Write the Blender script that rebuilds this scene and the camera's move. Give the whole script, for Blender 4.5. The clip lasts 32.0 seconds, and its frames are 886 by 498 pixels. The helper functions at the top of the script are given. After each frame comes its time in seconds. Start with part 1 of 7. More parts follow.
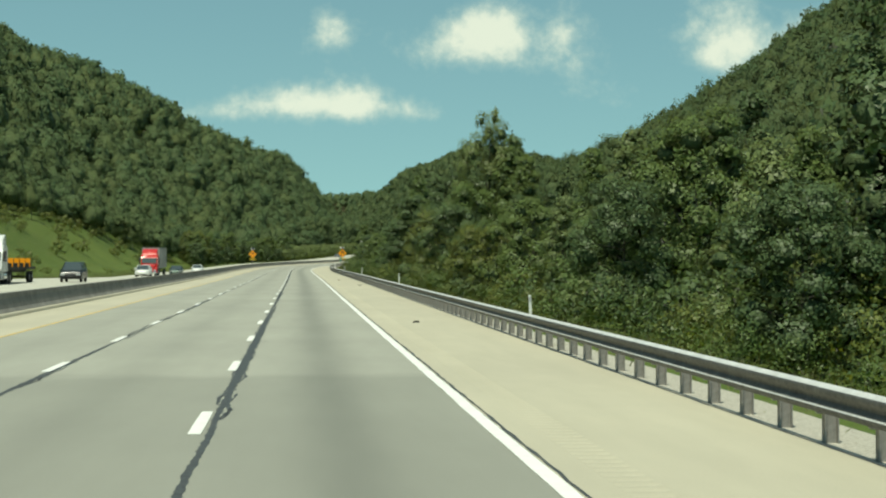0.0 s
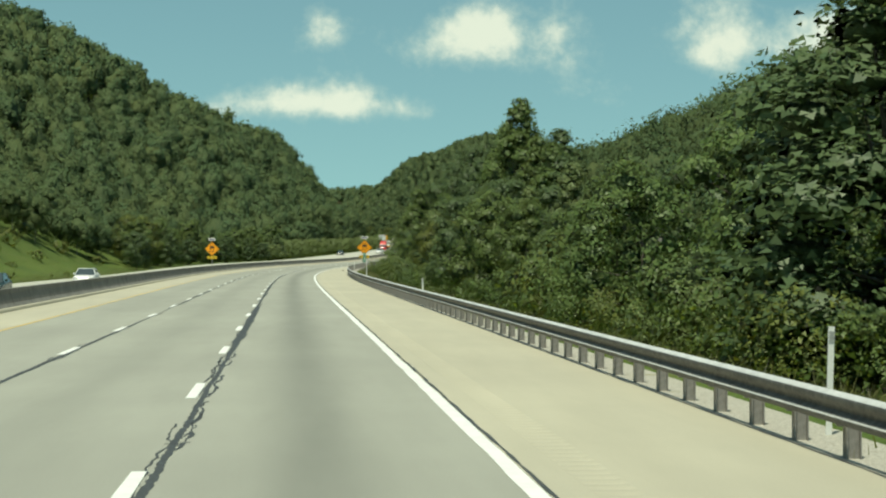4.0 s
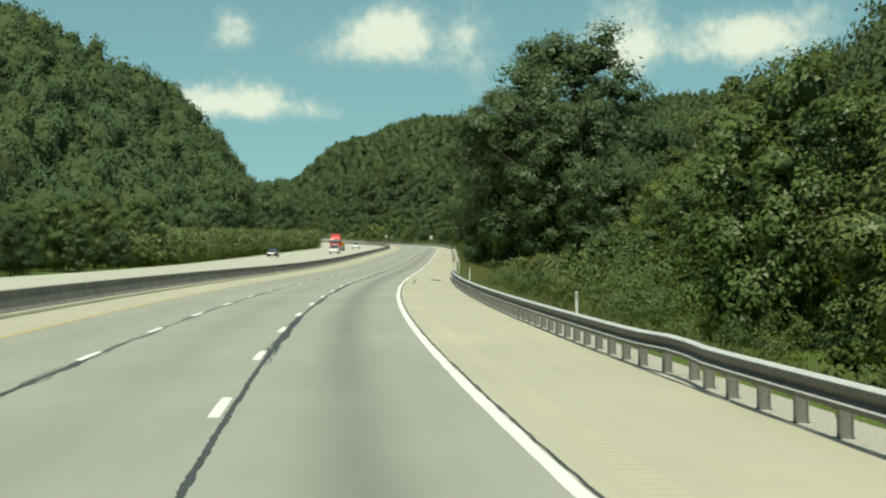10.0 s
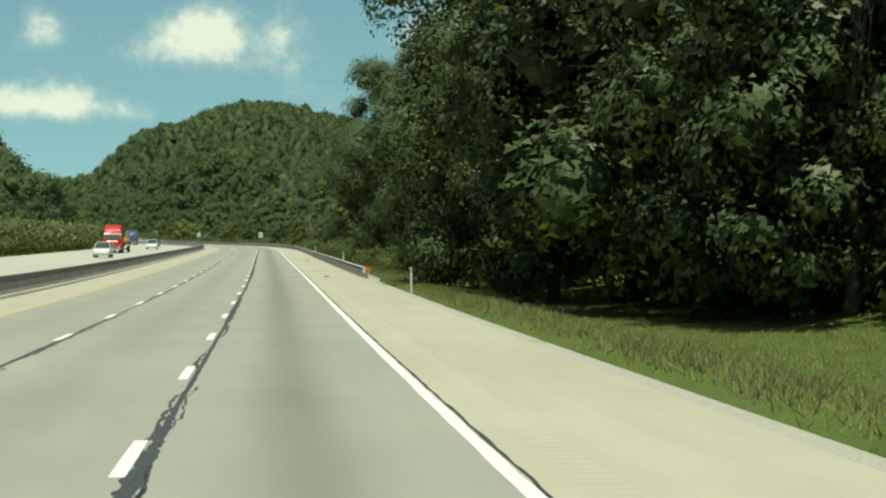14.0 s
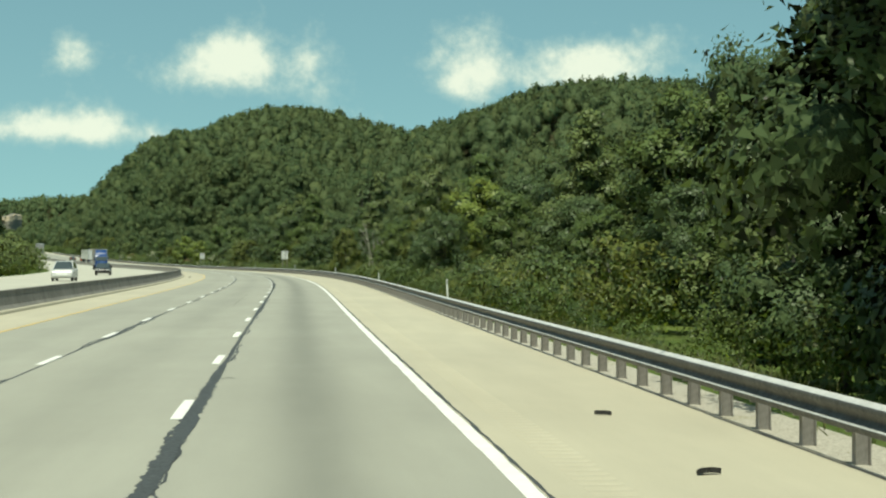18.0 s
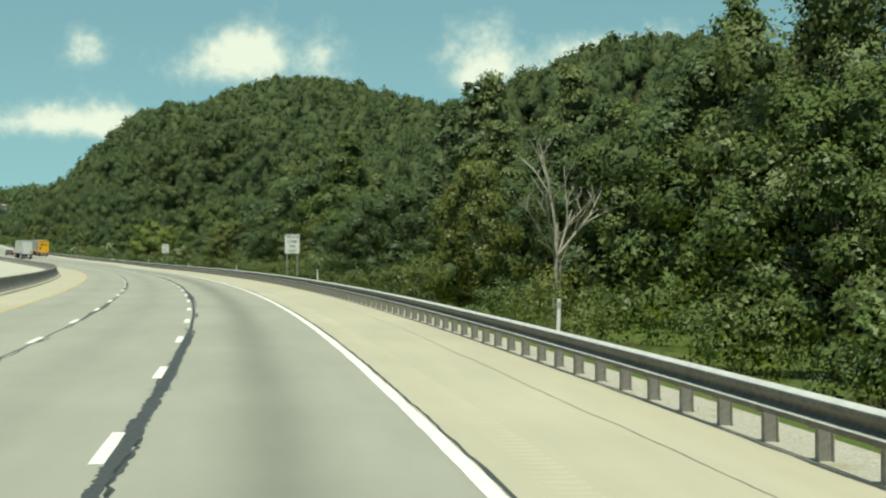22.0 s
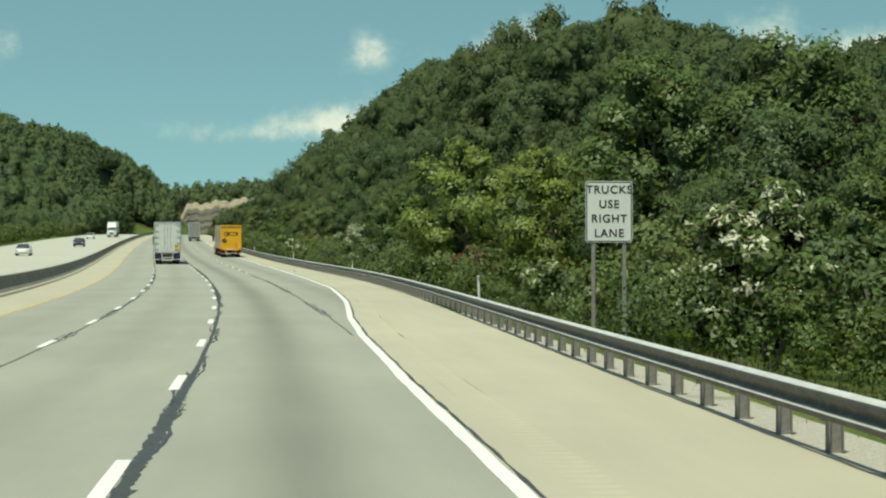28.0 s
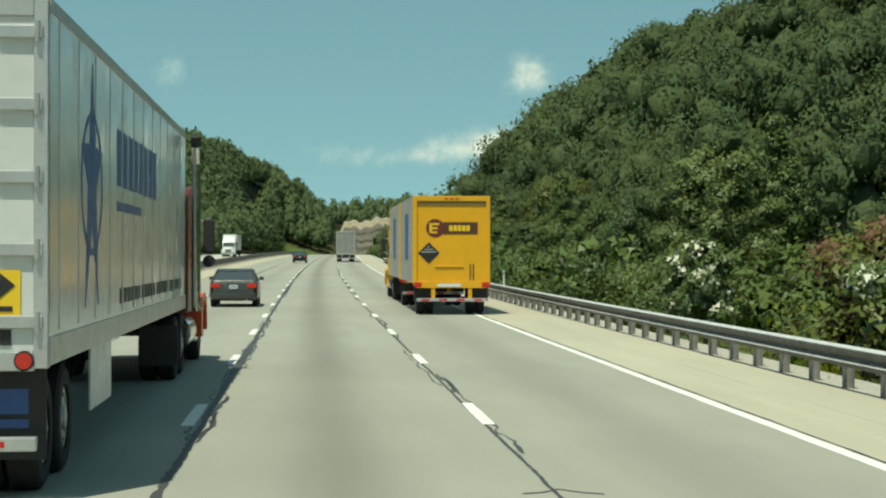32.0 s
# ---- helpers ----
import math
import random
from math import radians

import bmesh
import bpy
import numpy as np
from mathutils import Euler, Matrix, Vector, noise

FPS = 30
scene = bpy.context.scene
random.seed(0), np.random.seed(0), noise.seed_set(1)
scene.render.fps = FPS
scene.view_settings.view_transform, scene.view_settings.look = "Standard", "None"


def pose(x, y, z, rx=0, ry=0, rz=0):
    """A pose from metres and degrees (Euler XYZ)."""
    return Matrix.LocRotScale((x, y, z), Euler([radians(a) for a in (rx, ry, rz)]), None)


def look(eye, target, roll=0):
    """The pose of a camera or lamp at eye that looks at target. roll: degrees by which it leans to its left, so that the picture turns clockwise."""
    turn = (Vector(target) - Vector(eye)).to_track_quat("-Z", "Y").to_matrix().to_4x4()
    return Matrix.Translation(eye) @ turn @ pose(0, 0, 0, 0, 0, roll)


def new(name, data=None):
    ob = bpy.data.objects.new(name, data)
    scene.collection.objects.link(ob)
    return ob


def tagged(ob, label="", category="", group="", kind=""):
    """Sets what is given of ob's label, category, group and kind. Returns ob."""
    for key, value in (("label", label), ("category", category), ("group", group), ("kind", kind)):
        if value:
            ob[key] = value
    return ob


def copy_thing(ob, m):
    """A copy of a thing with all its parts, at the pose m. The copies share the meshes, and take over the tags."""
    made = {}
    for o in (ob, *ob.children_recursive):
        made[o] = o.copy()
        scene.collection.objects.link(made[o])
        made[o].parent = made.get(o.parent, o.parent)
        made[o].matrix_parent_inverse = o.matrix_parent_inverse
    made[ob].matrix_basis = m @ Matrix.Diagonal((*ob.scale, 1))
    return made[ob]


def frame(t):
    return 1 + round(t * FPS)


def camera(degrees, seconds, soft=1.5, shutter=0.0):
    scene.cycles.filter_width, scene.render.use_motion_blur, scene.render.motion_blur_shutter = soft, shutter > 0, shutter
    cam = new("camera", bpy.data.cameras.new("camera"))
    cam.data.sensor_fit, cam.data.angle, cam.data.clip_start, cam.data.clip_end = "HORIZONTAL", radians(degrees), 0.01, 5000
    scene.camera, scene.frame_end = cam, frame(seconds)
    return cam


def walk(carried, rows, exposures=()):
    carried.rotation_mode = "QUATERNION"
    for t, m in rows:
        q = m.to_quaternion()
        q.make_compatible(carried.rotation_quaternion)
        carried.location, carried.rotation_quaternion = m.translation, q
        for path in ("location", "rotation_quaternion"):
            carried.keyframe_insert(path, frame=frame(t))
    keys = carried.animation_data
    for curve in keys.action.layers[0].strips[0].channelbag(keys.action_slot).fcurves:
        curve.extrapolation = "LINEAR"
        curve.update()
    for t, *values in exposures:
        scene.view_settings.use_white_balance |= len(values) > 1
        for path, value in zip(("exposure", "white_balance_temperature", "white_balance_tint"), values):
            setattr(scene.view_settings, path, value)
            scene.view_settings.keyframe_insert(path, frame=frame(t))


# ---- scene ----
from functools import lru_cache

# ================= camera and path =================
cam = camera(27.9, 32.0, soft=2.15)
PATH = [
    (0.0, -0.39, -0.21, 1.912, 89.678, -4.660),
    (0.5, -0.33, 19.18, 1.681, 89.615, -4.773),
    (1.0, -0.27, 38.58, 1.453, 89.521, -4.890),
    (1.5, -0.18, 57.65, 1.233, 89.629, -5.027),
    (2.0, -0.08, 76.73, 1.014, 89.610, -5.068),
    (2.5, -0.10, 95.84, 0.796, 89.637, -5.070),
    (3.0, -0.11, 114.95, 0.578, 89.659, -5.034),
    (3.5, -0.10, 134.13, 0.359, 89.652, -4.939),
    (4.0, -0.12, 153.33, 0.140, 89.628, -4.880),
    (4.5, -0.16, 172.52, -0.079, 89.604, -4.812),
    (5.0, -0.21, 191.72, -0.295, 89.594, -4.737),
    (5.5, -0.28, 210.92, -0.505, 89.586, -4.655),
    (6.0, -0.32, 230.09, -0.711, 89.597, -4.737),
    (6.5, -0.33, 249.25, -0.910, 89.583, -5.104),
    (7.0, -0.31, 268.41, -1.105, 89.615, -5.293),
    (7.5, -0.18, 287.27, -1.291, 89.562, -5.132),
    (8.0, -0.12, 306.61, -1.477, 89.632, -5.590),
    (8.5, 0.17, 325.80, -1.657, 89.524, -5.621),
    (9.0, 0.64, 344.97, -1.832, 89.521, -5.942),
    (9.5, 1.34, 364.03, -2.002, 89.531, -6.945),
    (10.0, 2.28, 383.06, -2.168, 89.673, -7.778),
    (10.5, 3.46, 402.17, -2.329, 89.622, -8.807),
    (11.0, 4.88, 421.26, -2.487, 89.723, -9.667),
    (11.5, 6.55, 439.94, -2.637, 89.616, -10.444),
    (12.0, 8.45, 458.58, -2.782, 89.779, -11.208),
    (12.5, 10.71, 477.93, -2.929, 89.615, -12.020),
    (13.0, 13.18, 497.24, -3.071, 89.660, -12.777),
    (13.5, 15.71, 516.11, -3.205, 89.665, -13.504),
    (14.0, 18.37, 534.94, -3.327, 89.754, -13.725),
    (14.5, 21.09, 553.76, -3.421, 89.859, -13.792),
    (15.0, 23.84, 572.56, -3.485, 89.964, -13.781),
    (15.5, 26.58, 591.36, -3.520, 90.069, -13.722),
    (16.0, 29.30, 610.17, -3.527, 90.184, -13.450),
    (16.5, 31.92, 628.54, -3.504, 90.304, -13.118),
    (17.0, 34.60, 647.56, -3.458, 90.430, -12.894),
    (17.5, 37.23, 666.46, -3.406, 90.525, -12.863),
    (18.0, 39.92, 685.41, -3.349, 90.518, -12.816),
    (18.5, 42.48, 704.05, -3.290, 90.578, -12.708),
    (19.0, 45.05, 722.68, -3.226, 90.563, -12.582),
    (19.5, 47.67, 741.37, -3.158, 90.404, -12.365),
    (20.0, 50.32, 760.06, -3.088, 90.441, -12.597),
    (20.5, 53.07, 779.20, -3.018, 90.428, -12.886),
    (21.0, 55.75, 798.36, -2.952, 90.446, -13.093),
    (21.5, 58.32, 817.21, -2.890, 90.413, -12.920),
    (22.0, 60.73, 836.09, -2.832, 90.332, -12.427),
    (22.5, 62.90, 854.78, -2.778, 90.282, -11.628),
    (23.0, 64.84, 873.51, -2.728, 90.293, -10.827),
    (23.5, 66.53, 892.56, -2.681, 90.244, -9.987),
    (24.0, 67.96, 911.64, -2.638, 90.241, -9.124),
    (24.5, 69.17, 930.80, -2.599, 90.197, -8.354),
    (25.0, 70.16, 949.99, -2.564, 90.284, -7.538),
    (25.5, 70.91, 969.08, -2.534, 90.355, -6.641),
    (26.0, 71.42, 988.22, -2.507, 90.335, -6.014),
    (26.5, 71.74, 1007.35, -2.471, 90.341, -5.376),
    (27.0, 71.84, 1026.48, -2.426, 90.346, -4.724),
    (27.5, 71.72, 1045.60, -2.370, 90.351, -4.039),
    (28.0, 71.40, 1064.65, -2.305, 90.337, -3.426),
    (28.5, 70.86, 1083.46, -2.231, 90.312, -2.740),
    (29.0, 70.06, 1102.26, -2.146, 90.326, -2.180),
    (29.5, 69.01, 1121.46, -2.033, 90.472, -1.664),
    (30.0, 67.71, 1140.63, -1.892, 90.590, -1.102),
    (30.5, 66.27, 1159.40, -1.724, 90.798, -0.404),
    (31.0, 64.63, 1178.14, -1.528, 90.886, 0.330),
    (31.5, 62.65, 1197.10, -1.301, 90.961, 1.071),
    (32.0, 60.59, 1216.04, -1.046, 91.068, 1.674),
]
walk(cam, [(t, pose(x, y, z, rx, 0, rz)) for t, x, y, z, rx, rz in PATH], exposures=[(0.0, 0.32, 7120, -5), (12.5, 0.32, 7120, -5), (16.0, 0.44, 7120, -5), (24.5, 0.43, 7120, -5), (28.0, 0.32, 7120, -5), (32.0, 0.34, 7120, -5)])

# ================= light =================
SUN_EL, SUN_AZ = radians(68), radians(-154)     # height of the sun; its bearing clockwise from +y
world = bpy.data.worlds.new("sky")
scene.world = world
world.use_nodes = True
wn, wl = world.node_tree.nodes, world.node_tree.links
wn.clear()
w_out = wn.new("ShaderNodeOutputWorld")
w_bg = wn.new("ShaderNodeBackground")
w_sky = wn.new("ShaderNodeTexSky")
w_sky.sky_type, w_sky.sun_disc = "NISHITA", False
w_sky.sun_elevation, w_sky.sun_rotation = SUN_EL, SUN_AZ
w_sky.air_density, w_sky.dust_density, w_sky.ozone_density = 1.0, 0.5, 2.4
w_bg.inputs["Strength"].default_value = 0.116
wl.new(w_bg.outputs[0], w_out.inputs[0])


def wmath(op, a, b=None, c=None):
    n = wn.new("ShaderNodeMath")
    n.operation = op
    for k, v in enumerate((a, b, c)):
        if v is None:
            continue
        if isinstance(v, (int, float)):
            n.inputs[k].default_value = v
        else:
            wl.new(v, n.inputs[k])
    return n.outputs[0]


# clouds on the sky: bearing (x/y), height (z/y), half width, half height, density
CLOUDS = [(0.018, 0.114, 0.0135, 0.0125, 1.0), (0.110, 0.119, 0.019, 0.0165, 1.1), (0.083, 0.109, 0.026, 0.013, 0.72), (0.108, 0.101, 0.022, 0.009, 0.45),
          (0.151, 0.121, 0.012, 0.012, 0.62), (0.155, 0.103, 0.020, 0.015, 0.66), (0.167, 0.082, 0.026, 0.009, 0.45),
          (0.022, 0.077, 0.028, 0.012, 1.0), (-0.014, 0.0735, 0.026, 0.009, 0.8), (0.046, 0.073, 0.020, 0.008, 0.55), (0.067, 0.070, 0.011, 0.006, 0.45),
          (0.243, 0.124, 0.023, 0.017, 0.85), (0.238, 0.102, 0.017, 0.012, 0.95), (0.286, 0.109, 0.034, 0.012, 0.72),
          (0.346, 0.121, 0.040, 0.017, 0.80), (0.318, 0.116, 0.026, 0.014, 0.6), (-0.075, 0.0695, 0.016, 0.008, 0.65),
          (-0.110, 0.0745, 0.014, 0.006, 0.35), (-0.183, 0.117, 0.012, 0.010, 0.6), (-0.045, 0.070, 0.013, 0.006, 0.42)]
w_tc = wn.new("ShaderNodeTexCoord")
w_lift = wn.new("ShaderNodeVectorMath")       # hills hide the pale band at the horizon
w_lift.operation = "ADD"
w_lift.inputs[1].default_value = (0, 0, 0.16)
wl.new(w_tc.outputs["Generated"], w_lift.inputs[0])
w_unit = wn.new("ShaderNodeVectorMath")
w_unit.operation = "NORMALIZE"
wl.new(w_lift.outputs[0], w_unit.inputs[0])
wl.new(w_unit.outputs[0], w_sky.inputs[0])
w_sep = wn.new("ShaderNodeSeparateXYZ")
wl.new(w_tc.outputs["Generated"], w_sep.inputs[0])
w_y = wmath("MAXIMUM", w_sep.outputs[1], 0.02)
w_a, w_b = wmath("DIVIDE", w_sep.outputs[0], w_y), wmath("DIVIDE", w_sep.outputs[2], w_y)
w_pt = wn.new("ShaderNodeCombineXYZ")
wl.new(w_a, w_pt.inputs[0])
wl.new(w_b, w_pt.inputs[1])


def wnoise(scale, detail, rough):
    n = wn.new("ShaderNodeTexNoise")
    n.inputs["Scale"].default_value, n.inputs["Detail"].default_value, n.inputs["Roughness"].default_value = scale, detail, rough
    wl.new(w_pt.outputs[0], n.inputs["Vector"])
    return n.outputs["Fac"]


n_big, n_fine = wnoise(46.0, 6.0, 0.62), wnoise(150.0, 4.0, 0.6)
w_total = None
for ca, cb, ra, rb, dens in CLOUDS:
    da = wmath("DIVIDE", wmath("SUBTRACT", w_a, ca), ra)
    db = wmath("DIVIDE", wmath("SUBTRACT", w_b, cb), rb)
    # flatter below, billowing above
    db = wmath("MAXIMUM", db, wmath("MULTIPLY", db, -1.35))
    q = wmath("ADD", wmath("MULTIPLY", da, da), wmath("MULTIPLY", db, db))
    e = wmath("EXPONENT", wmath("MULTIPLY", q, -0.62))
    e = wmath("MULTIPLY", e, dens)
    w_total = e if w_total is None else wmath("ADD", w_total, e)
w_shape = wmath("ADD", w_total, wmath("MULTIPLY", wmath("SUBTRACT", n_big, 0.54), 1.45))
w_shape = wmath("ADD", w_shape, wmath("MULTIPLY", wmath("SUBTRACT", n_fine, 0.5), 0.6))
w_ramp = wn.new("ShaderNodeMapRange")
w_ramp.interpolation_type = "SMOOTHSTEP"
for k, v in (("From Min", 0.24), ("From Max", 1.30), ("To Min", 0.0), ("To Max", 0.86)):
    w_ramp.inputs[k].default_value = v
wl.new(w_shape, w_ramp.inputs["Value"])
w_mask = wmath("MULTIPLY", w_ramp.outputs[0], wmath("GREATER_THAN", w_sep.outputs[1], 0.05))
w_mix = wn.new("ShaderNodeMix")
w_mix.data_type = "RGBA"
wl.new(w_mask, w_mix.inputs["Factor"])
w_tint = wn.new("ShaderNodeMix")
w_tint.data_type, w_tint.blend_type = "RGBA", "MULTIPLY"
w_tint.inputs["Factor"].default_value = 1.0
w_tint.inputs[7].default_value = (0.85, 1.0, 0.775, 1)
wl.new(w_sky.outputs[0], w_tint.inputs[6])
wl.new(w_tint.outputs[2], w_mix.inputs[6])
w_cloud = wn.new("ShaderNodeMix")       # shaded hollows and sunlit heads
w_cloud.data_type = "RGBA"
w_head = wn.new("ShaderNodeMapRange")
w_head.interpolation_type = "SMOOTHSTEP"
for k, v in (("From Min", 0.55), ("From Max", 1.35)):
    w_head.inputs[k].default_value = v
wl.new(w_shape, w_head.inputs["Value"])
wl.new(w_head.outputs[0], w_cloud.inputs["Factor"])
w_cloud.inputs[6].default_value = (3.9, 4.8, 4.7, 1)
w_cloud.inputs[7].default_value = (6.2, 6.35, 5.8, 1)
wl.new(w_cloud.outputs[2], w_mix.inputs[7])
wl.new(w_mix.outputs[2], w_bg.inputs[0])

sun_data = bpy.data.lights.new("sun", "SUN")
sun_data.energy, sun_data.angle, sun_data.color = 3.6, radians(0.53), (1.0, 0.95, 0.86)
sun = new("sun", sun_data)
sun_dir = Vector((math.sin(SUN_AZ) * math.cos(SUN_EL), math.cos(SUN_AZ) * math.cos(SUN_EL), math.sin(SUN_EL)))
sun.matrix_world = look(sun_dir * 100, (0, 0, 0))


# ================= materials =================
class Mat:
    """A node material with a few shorthands."""

    def __init__(self, name, rough=0.7, metal=0.0, spec=0.5):
        self.m = bpy.data.materials.new(name)
        self.m.use_nodes = True
        self.n, self.l = self.m.node_tree.nodes, self.m.node_tree.links
        self.b = self.n["Principled BSDF"]
        self.b.inputs["Roughness"].default_value = rough
        self.b.inputs["Metallic"].default_value = metal
        self.b.inputs["Specular IOR Level"].default_value = spec
        self.co = None

    def coord(self, kind="Object"):
        if self.co is None:
            self.co = self.n.new("ShaderNodeTexCoord")
        return self.co.outputs[kind]

    def put(self, socket, v):
        if isinstance(v, (int, float)):
            socket.default_value = v
        elif isinstance(v, tuple):
            socket.default_value = (*v, 1)[:4]
        else:
            self.l.new(v, socket)

    def noise(self, scale, detail=4, rough=0.55, vec=None):
        t = self.n.new("ShaderNodeTexNoise")
        t.inputs["Scale"].default_value, t.inputs["Detail"].default_value, t.inputs["Roughness"].default_value = scale, detail, rough
        self.l.new(vec if vec is not None else self.coord(), t.inputs["Vector"])
        return t.outputs["Fac"]

    def math(self, op, a, b=0.0):
        t = self.n.new("ShaderNodeMath")
        t.operation = op
        self.put(t.inputs[0], a)
        self.put(t.inputs[1], b)
        return t.outputs[0]

    def span(self, v, a, b, lo=0.0, hi=1.0):
        t = self.n.new("ShaderNodeMapRange")
        for k, x in (("From Min", a), ("From Max", b), ("To Min", lo), ("To Max", hi)):
            t.inputs[k].default_value = x
        self.l.new(v, t.inputs["Value"])
        return t.outputs[0]

    def mix(self, f, a, b, mode="MIX"):
        t = self.n.new("ShaderNodeMix")
        t.data_type, t.blend_type = "RGBA", mode
        self.put(t.inputs["Factor"], f)
        self.put(t.inputs[6], a)
        self.put(t.inputs[7], b)
        return t.outputs[2]

    def color(self, c):
        self.put(self.b.inputs["Base Color"], c)
        return self

    def bump(self, h, strength=0.3, dist=0.01):
        t = self.n.new("ShaderNodeBump")
        t.inputs["Strength"].default_value, t.inputs["Distance"].default_value = strength, dist
        self.l.new(h, t.inputs["Height"])
        self.l.new(t.outputs[0], self.b.inputs["Normal"])
        return self


def plain(name, c, rough=0.6, metal=0.0, wear=0.18, scale=3.0, spec=0.5):
    """Paint, plastic or metal with a little uneven dirt."""
    m = Mat(name, rough, metal, spec)
    d = tuple(x * (1 - wear * 1.8) for x in c)
    m.color(m.mix(m.span(m.math("ADD", m.math("MULTIPLY", m.noise(scale, 5, 0.65), 0.7), m.math("MULTIPLY", m.noise(scale * 9, 3), 0.3)), 0.35, 0.75), c, d))
    m.put(m.b.inputs["Roughness"], m.span(m.noise(scale * 4), 0.3, 0.7, max(0.02, rough - 0.08), min(1, rough + 0.12)))
    return m.m


def concrete(name, base, dark, band=None, old=None):
    """Road concrete in plan coordinates (UV: x across, y along, metres). band: lane centres with the dark drip stripe."""
    m = Mat(name, 0.85, 0, 0.3)
    uv = m.coord("UV")
    mp = m.n.new("ShaderNodeMapping")
    mp.inputs["Scale"].default_value = (1.0, 0.12, 1)
    m.l.new(uv, mp.inputs["Vector"])
    long_streak = m.noise(1.3, 5, 0.6, mp.outputs[0])
    patch = m.noise(0.09, 4, 0.6, uv)
    grain = m.noise(38, 3, 0.7, uv)
    c = m.mix(m.span(patch, 0.3, 0.7), base, dark)
    c = m.mix(m.span(long_streak, 0.35, 0.75, 0, 0.35), c, tuple(x * 0.72 for x in dark))
    c = m.mix(m.span(grain, 0.3, 0.7, 0, 0.25), c, tuple(min(1, x * 1.25) for x in base))
    if band:
        sp = m.n.new("ShaderNodeSeparateXYZ")
        m.l.new(uv, sp.inputs[0])
        total = None
        for centre, half, amount in band:
            d = m.math("DIVIDE", m.math("SUBTRACT", sp.outputs[0], centre), half)
            e = m.math("MULTIPLY", m.math("EXPONENT", m.math("MULTIPLY", m.math("MULTIPLY", d, d), -1.0)), amount)
            total = e if total is None else m.math("ADD", total, e)
        total = m.math("MULTIPLY", total, m.span(m.noise(0.5, 4, 0.6, mp.outputs[0]), 0.2, 0.75, 0.65, 1.1))
        c = m.mix(total, c, (0.10, 0.105, 0.095))
    if old is not None:      # an older, darker pour up to this station
        edge = m.math("ADD", sp.outputs[1], m.math("MULTIPLY", m.noise(0.6, 3, 0.6, uv), 2.5))
        c = m.mix(m.span(edge, old, old + 1.5, 0.30, 0.0), c, (0.12, 0.125, 0.11))
    m.color(c)
    m.bump(grain, 0.25, 0.004)
    return m.m


LANE = [(0.1, 0.55, 0.50), (-3.25, 0.6, 0.18), (-6.5, 0.6, 0.10), (3.5, 0.6, 0.28)]
M_LANE = concrete("lane_concrete", (0.335, 0.335, 0.29), (0.28, 0.28, 0.245), LANE, 31.0)
M_SHOULDER = concrete("shoulder_concrete", (0.455, 0.425, 0.33), (0.385, 0.36, 0.285))
M_MILLED = concrete("milled_concrete", (0.47, 0.44, 0.345), (0.40, 0.37, 0.295))
M_OPP = concrete("far_lane_concrete", (0.47, 0.46, 0.40), (0.40, 0.395, 0.34))
M_WHITE = plain("white_road_paint", (0.80, 0.80, 0.77), 0.6, 0, 0.10, 2.0)
M_YELLOW = plain("yellow_road_paint", (0.72, 0.50, 0.16), 0.6, 0, 0.2, 2.0)
M_TAR = plain("tar_sealant", (0.066, 0.067, 0.066), 0.55, 0, 0.3, 5.0)
# rail steel in two painted tones, for its shaded faces and sunlit slopes
M_STEEL_SHADED = plain("shaded_galvanised_steel", (0.095, 0.095, 0.092), 0.55, 0.15, 0.35, 2.5)
M_STEEL_PALE = plain("sunlit_tone_steel", (0.70, 0.70, 0.69), 0.45, 0.15, 0.2, 2.5)
M_POST = plain("galvanised_post", (0.33, 0.32, 0.30), 0.65, 0.25, 0.3, 4.0)
M_BARRIER = plain("barrier_concrete", (0.22, 0.215, 0.195), 0.9, 0, 0.30, 0.7)


def gravel_material():
    m = Mat("gravel", 0.95, 0, 0.2)
    a, b = m.noise(22, 4, 0.7), m.noise(0.5, 4)
    c = m.mix(m.span(a, 0.35, 0.65), (0.28, 0.265, 0.225), (0.52, 0.50, 0.44))
    m.color(m.mix(m.span(b, 0.62, 0.78), c, (0.22, 0.22, 0.10)))
    m.bump(a, 0.7, 0.03)
    return m.m


def ground_material():
    m = Mat("grass_ground", 0.95, 0, 0.15)
    a, b, d = m.noise(0.035, 5, 0.6), m.noise(0.5, 5, 0.65), m.noise(7, 4, 0.7)
    c = m.mix(m.span(a, 0.35, 0.65), (0.065, 0.105, 0.026), (0.115, 0.155, 0.038))
    c = m.mix(m.span(b, 0.5, 0.75, 0, 0.6), c, (0.16, 0.15, 0.065))
    c = m.mix(m.span(d, 0.4, 0.7, 0, 0.6), c, (0.055, 0.090, 0.022))
    wood = m.n.new("ShaderNodeAttribute")
    wood.attribute_name = "wooded"
    c = m.mix(wood.outputs["Fac"], c, m.mix(m.span(b, 0.35, 0.65), (0.045, 0.038, 0.022), (0.060, 0.062, 0.026)))     # leaf litter
    m.color(c)
    m.bump(d, 0.8, 0.08)
    return m.m


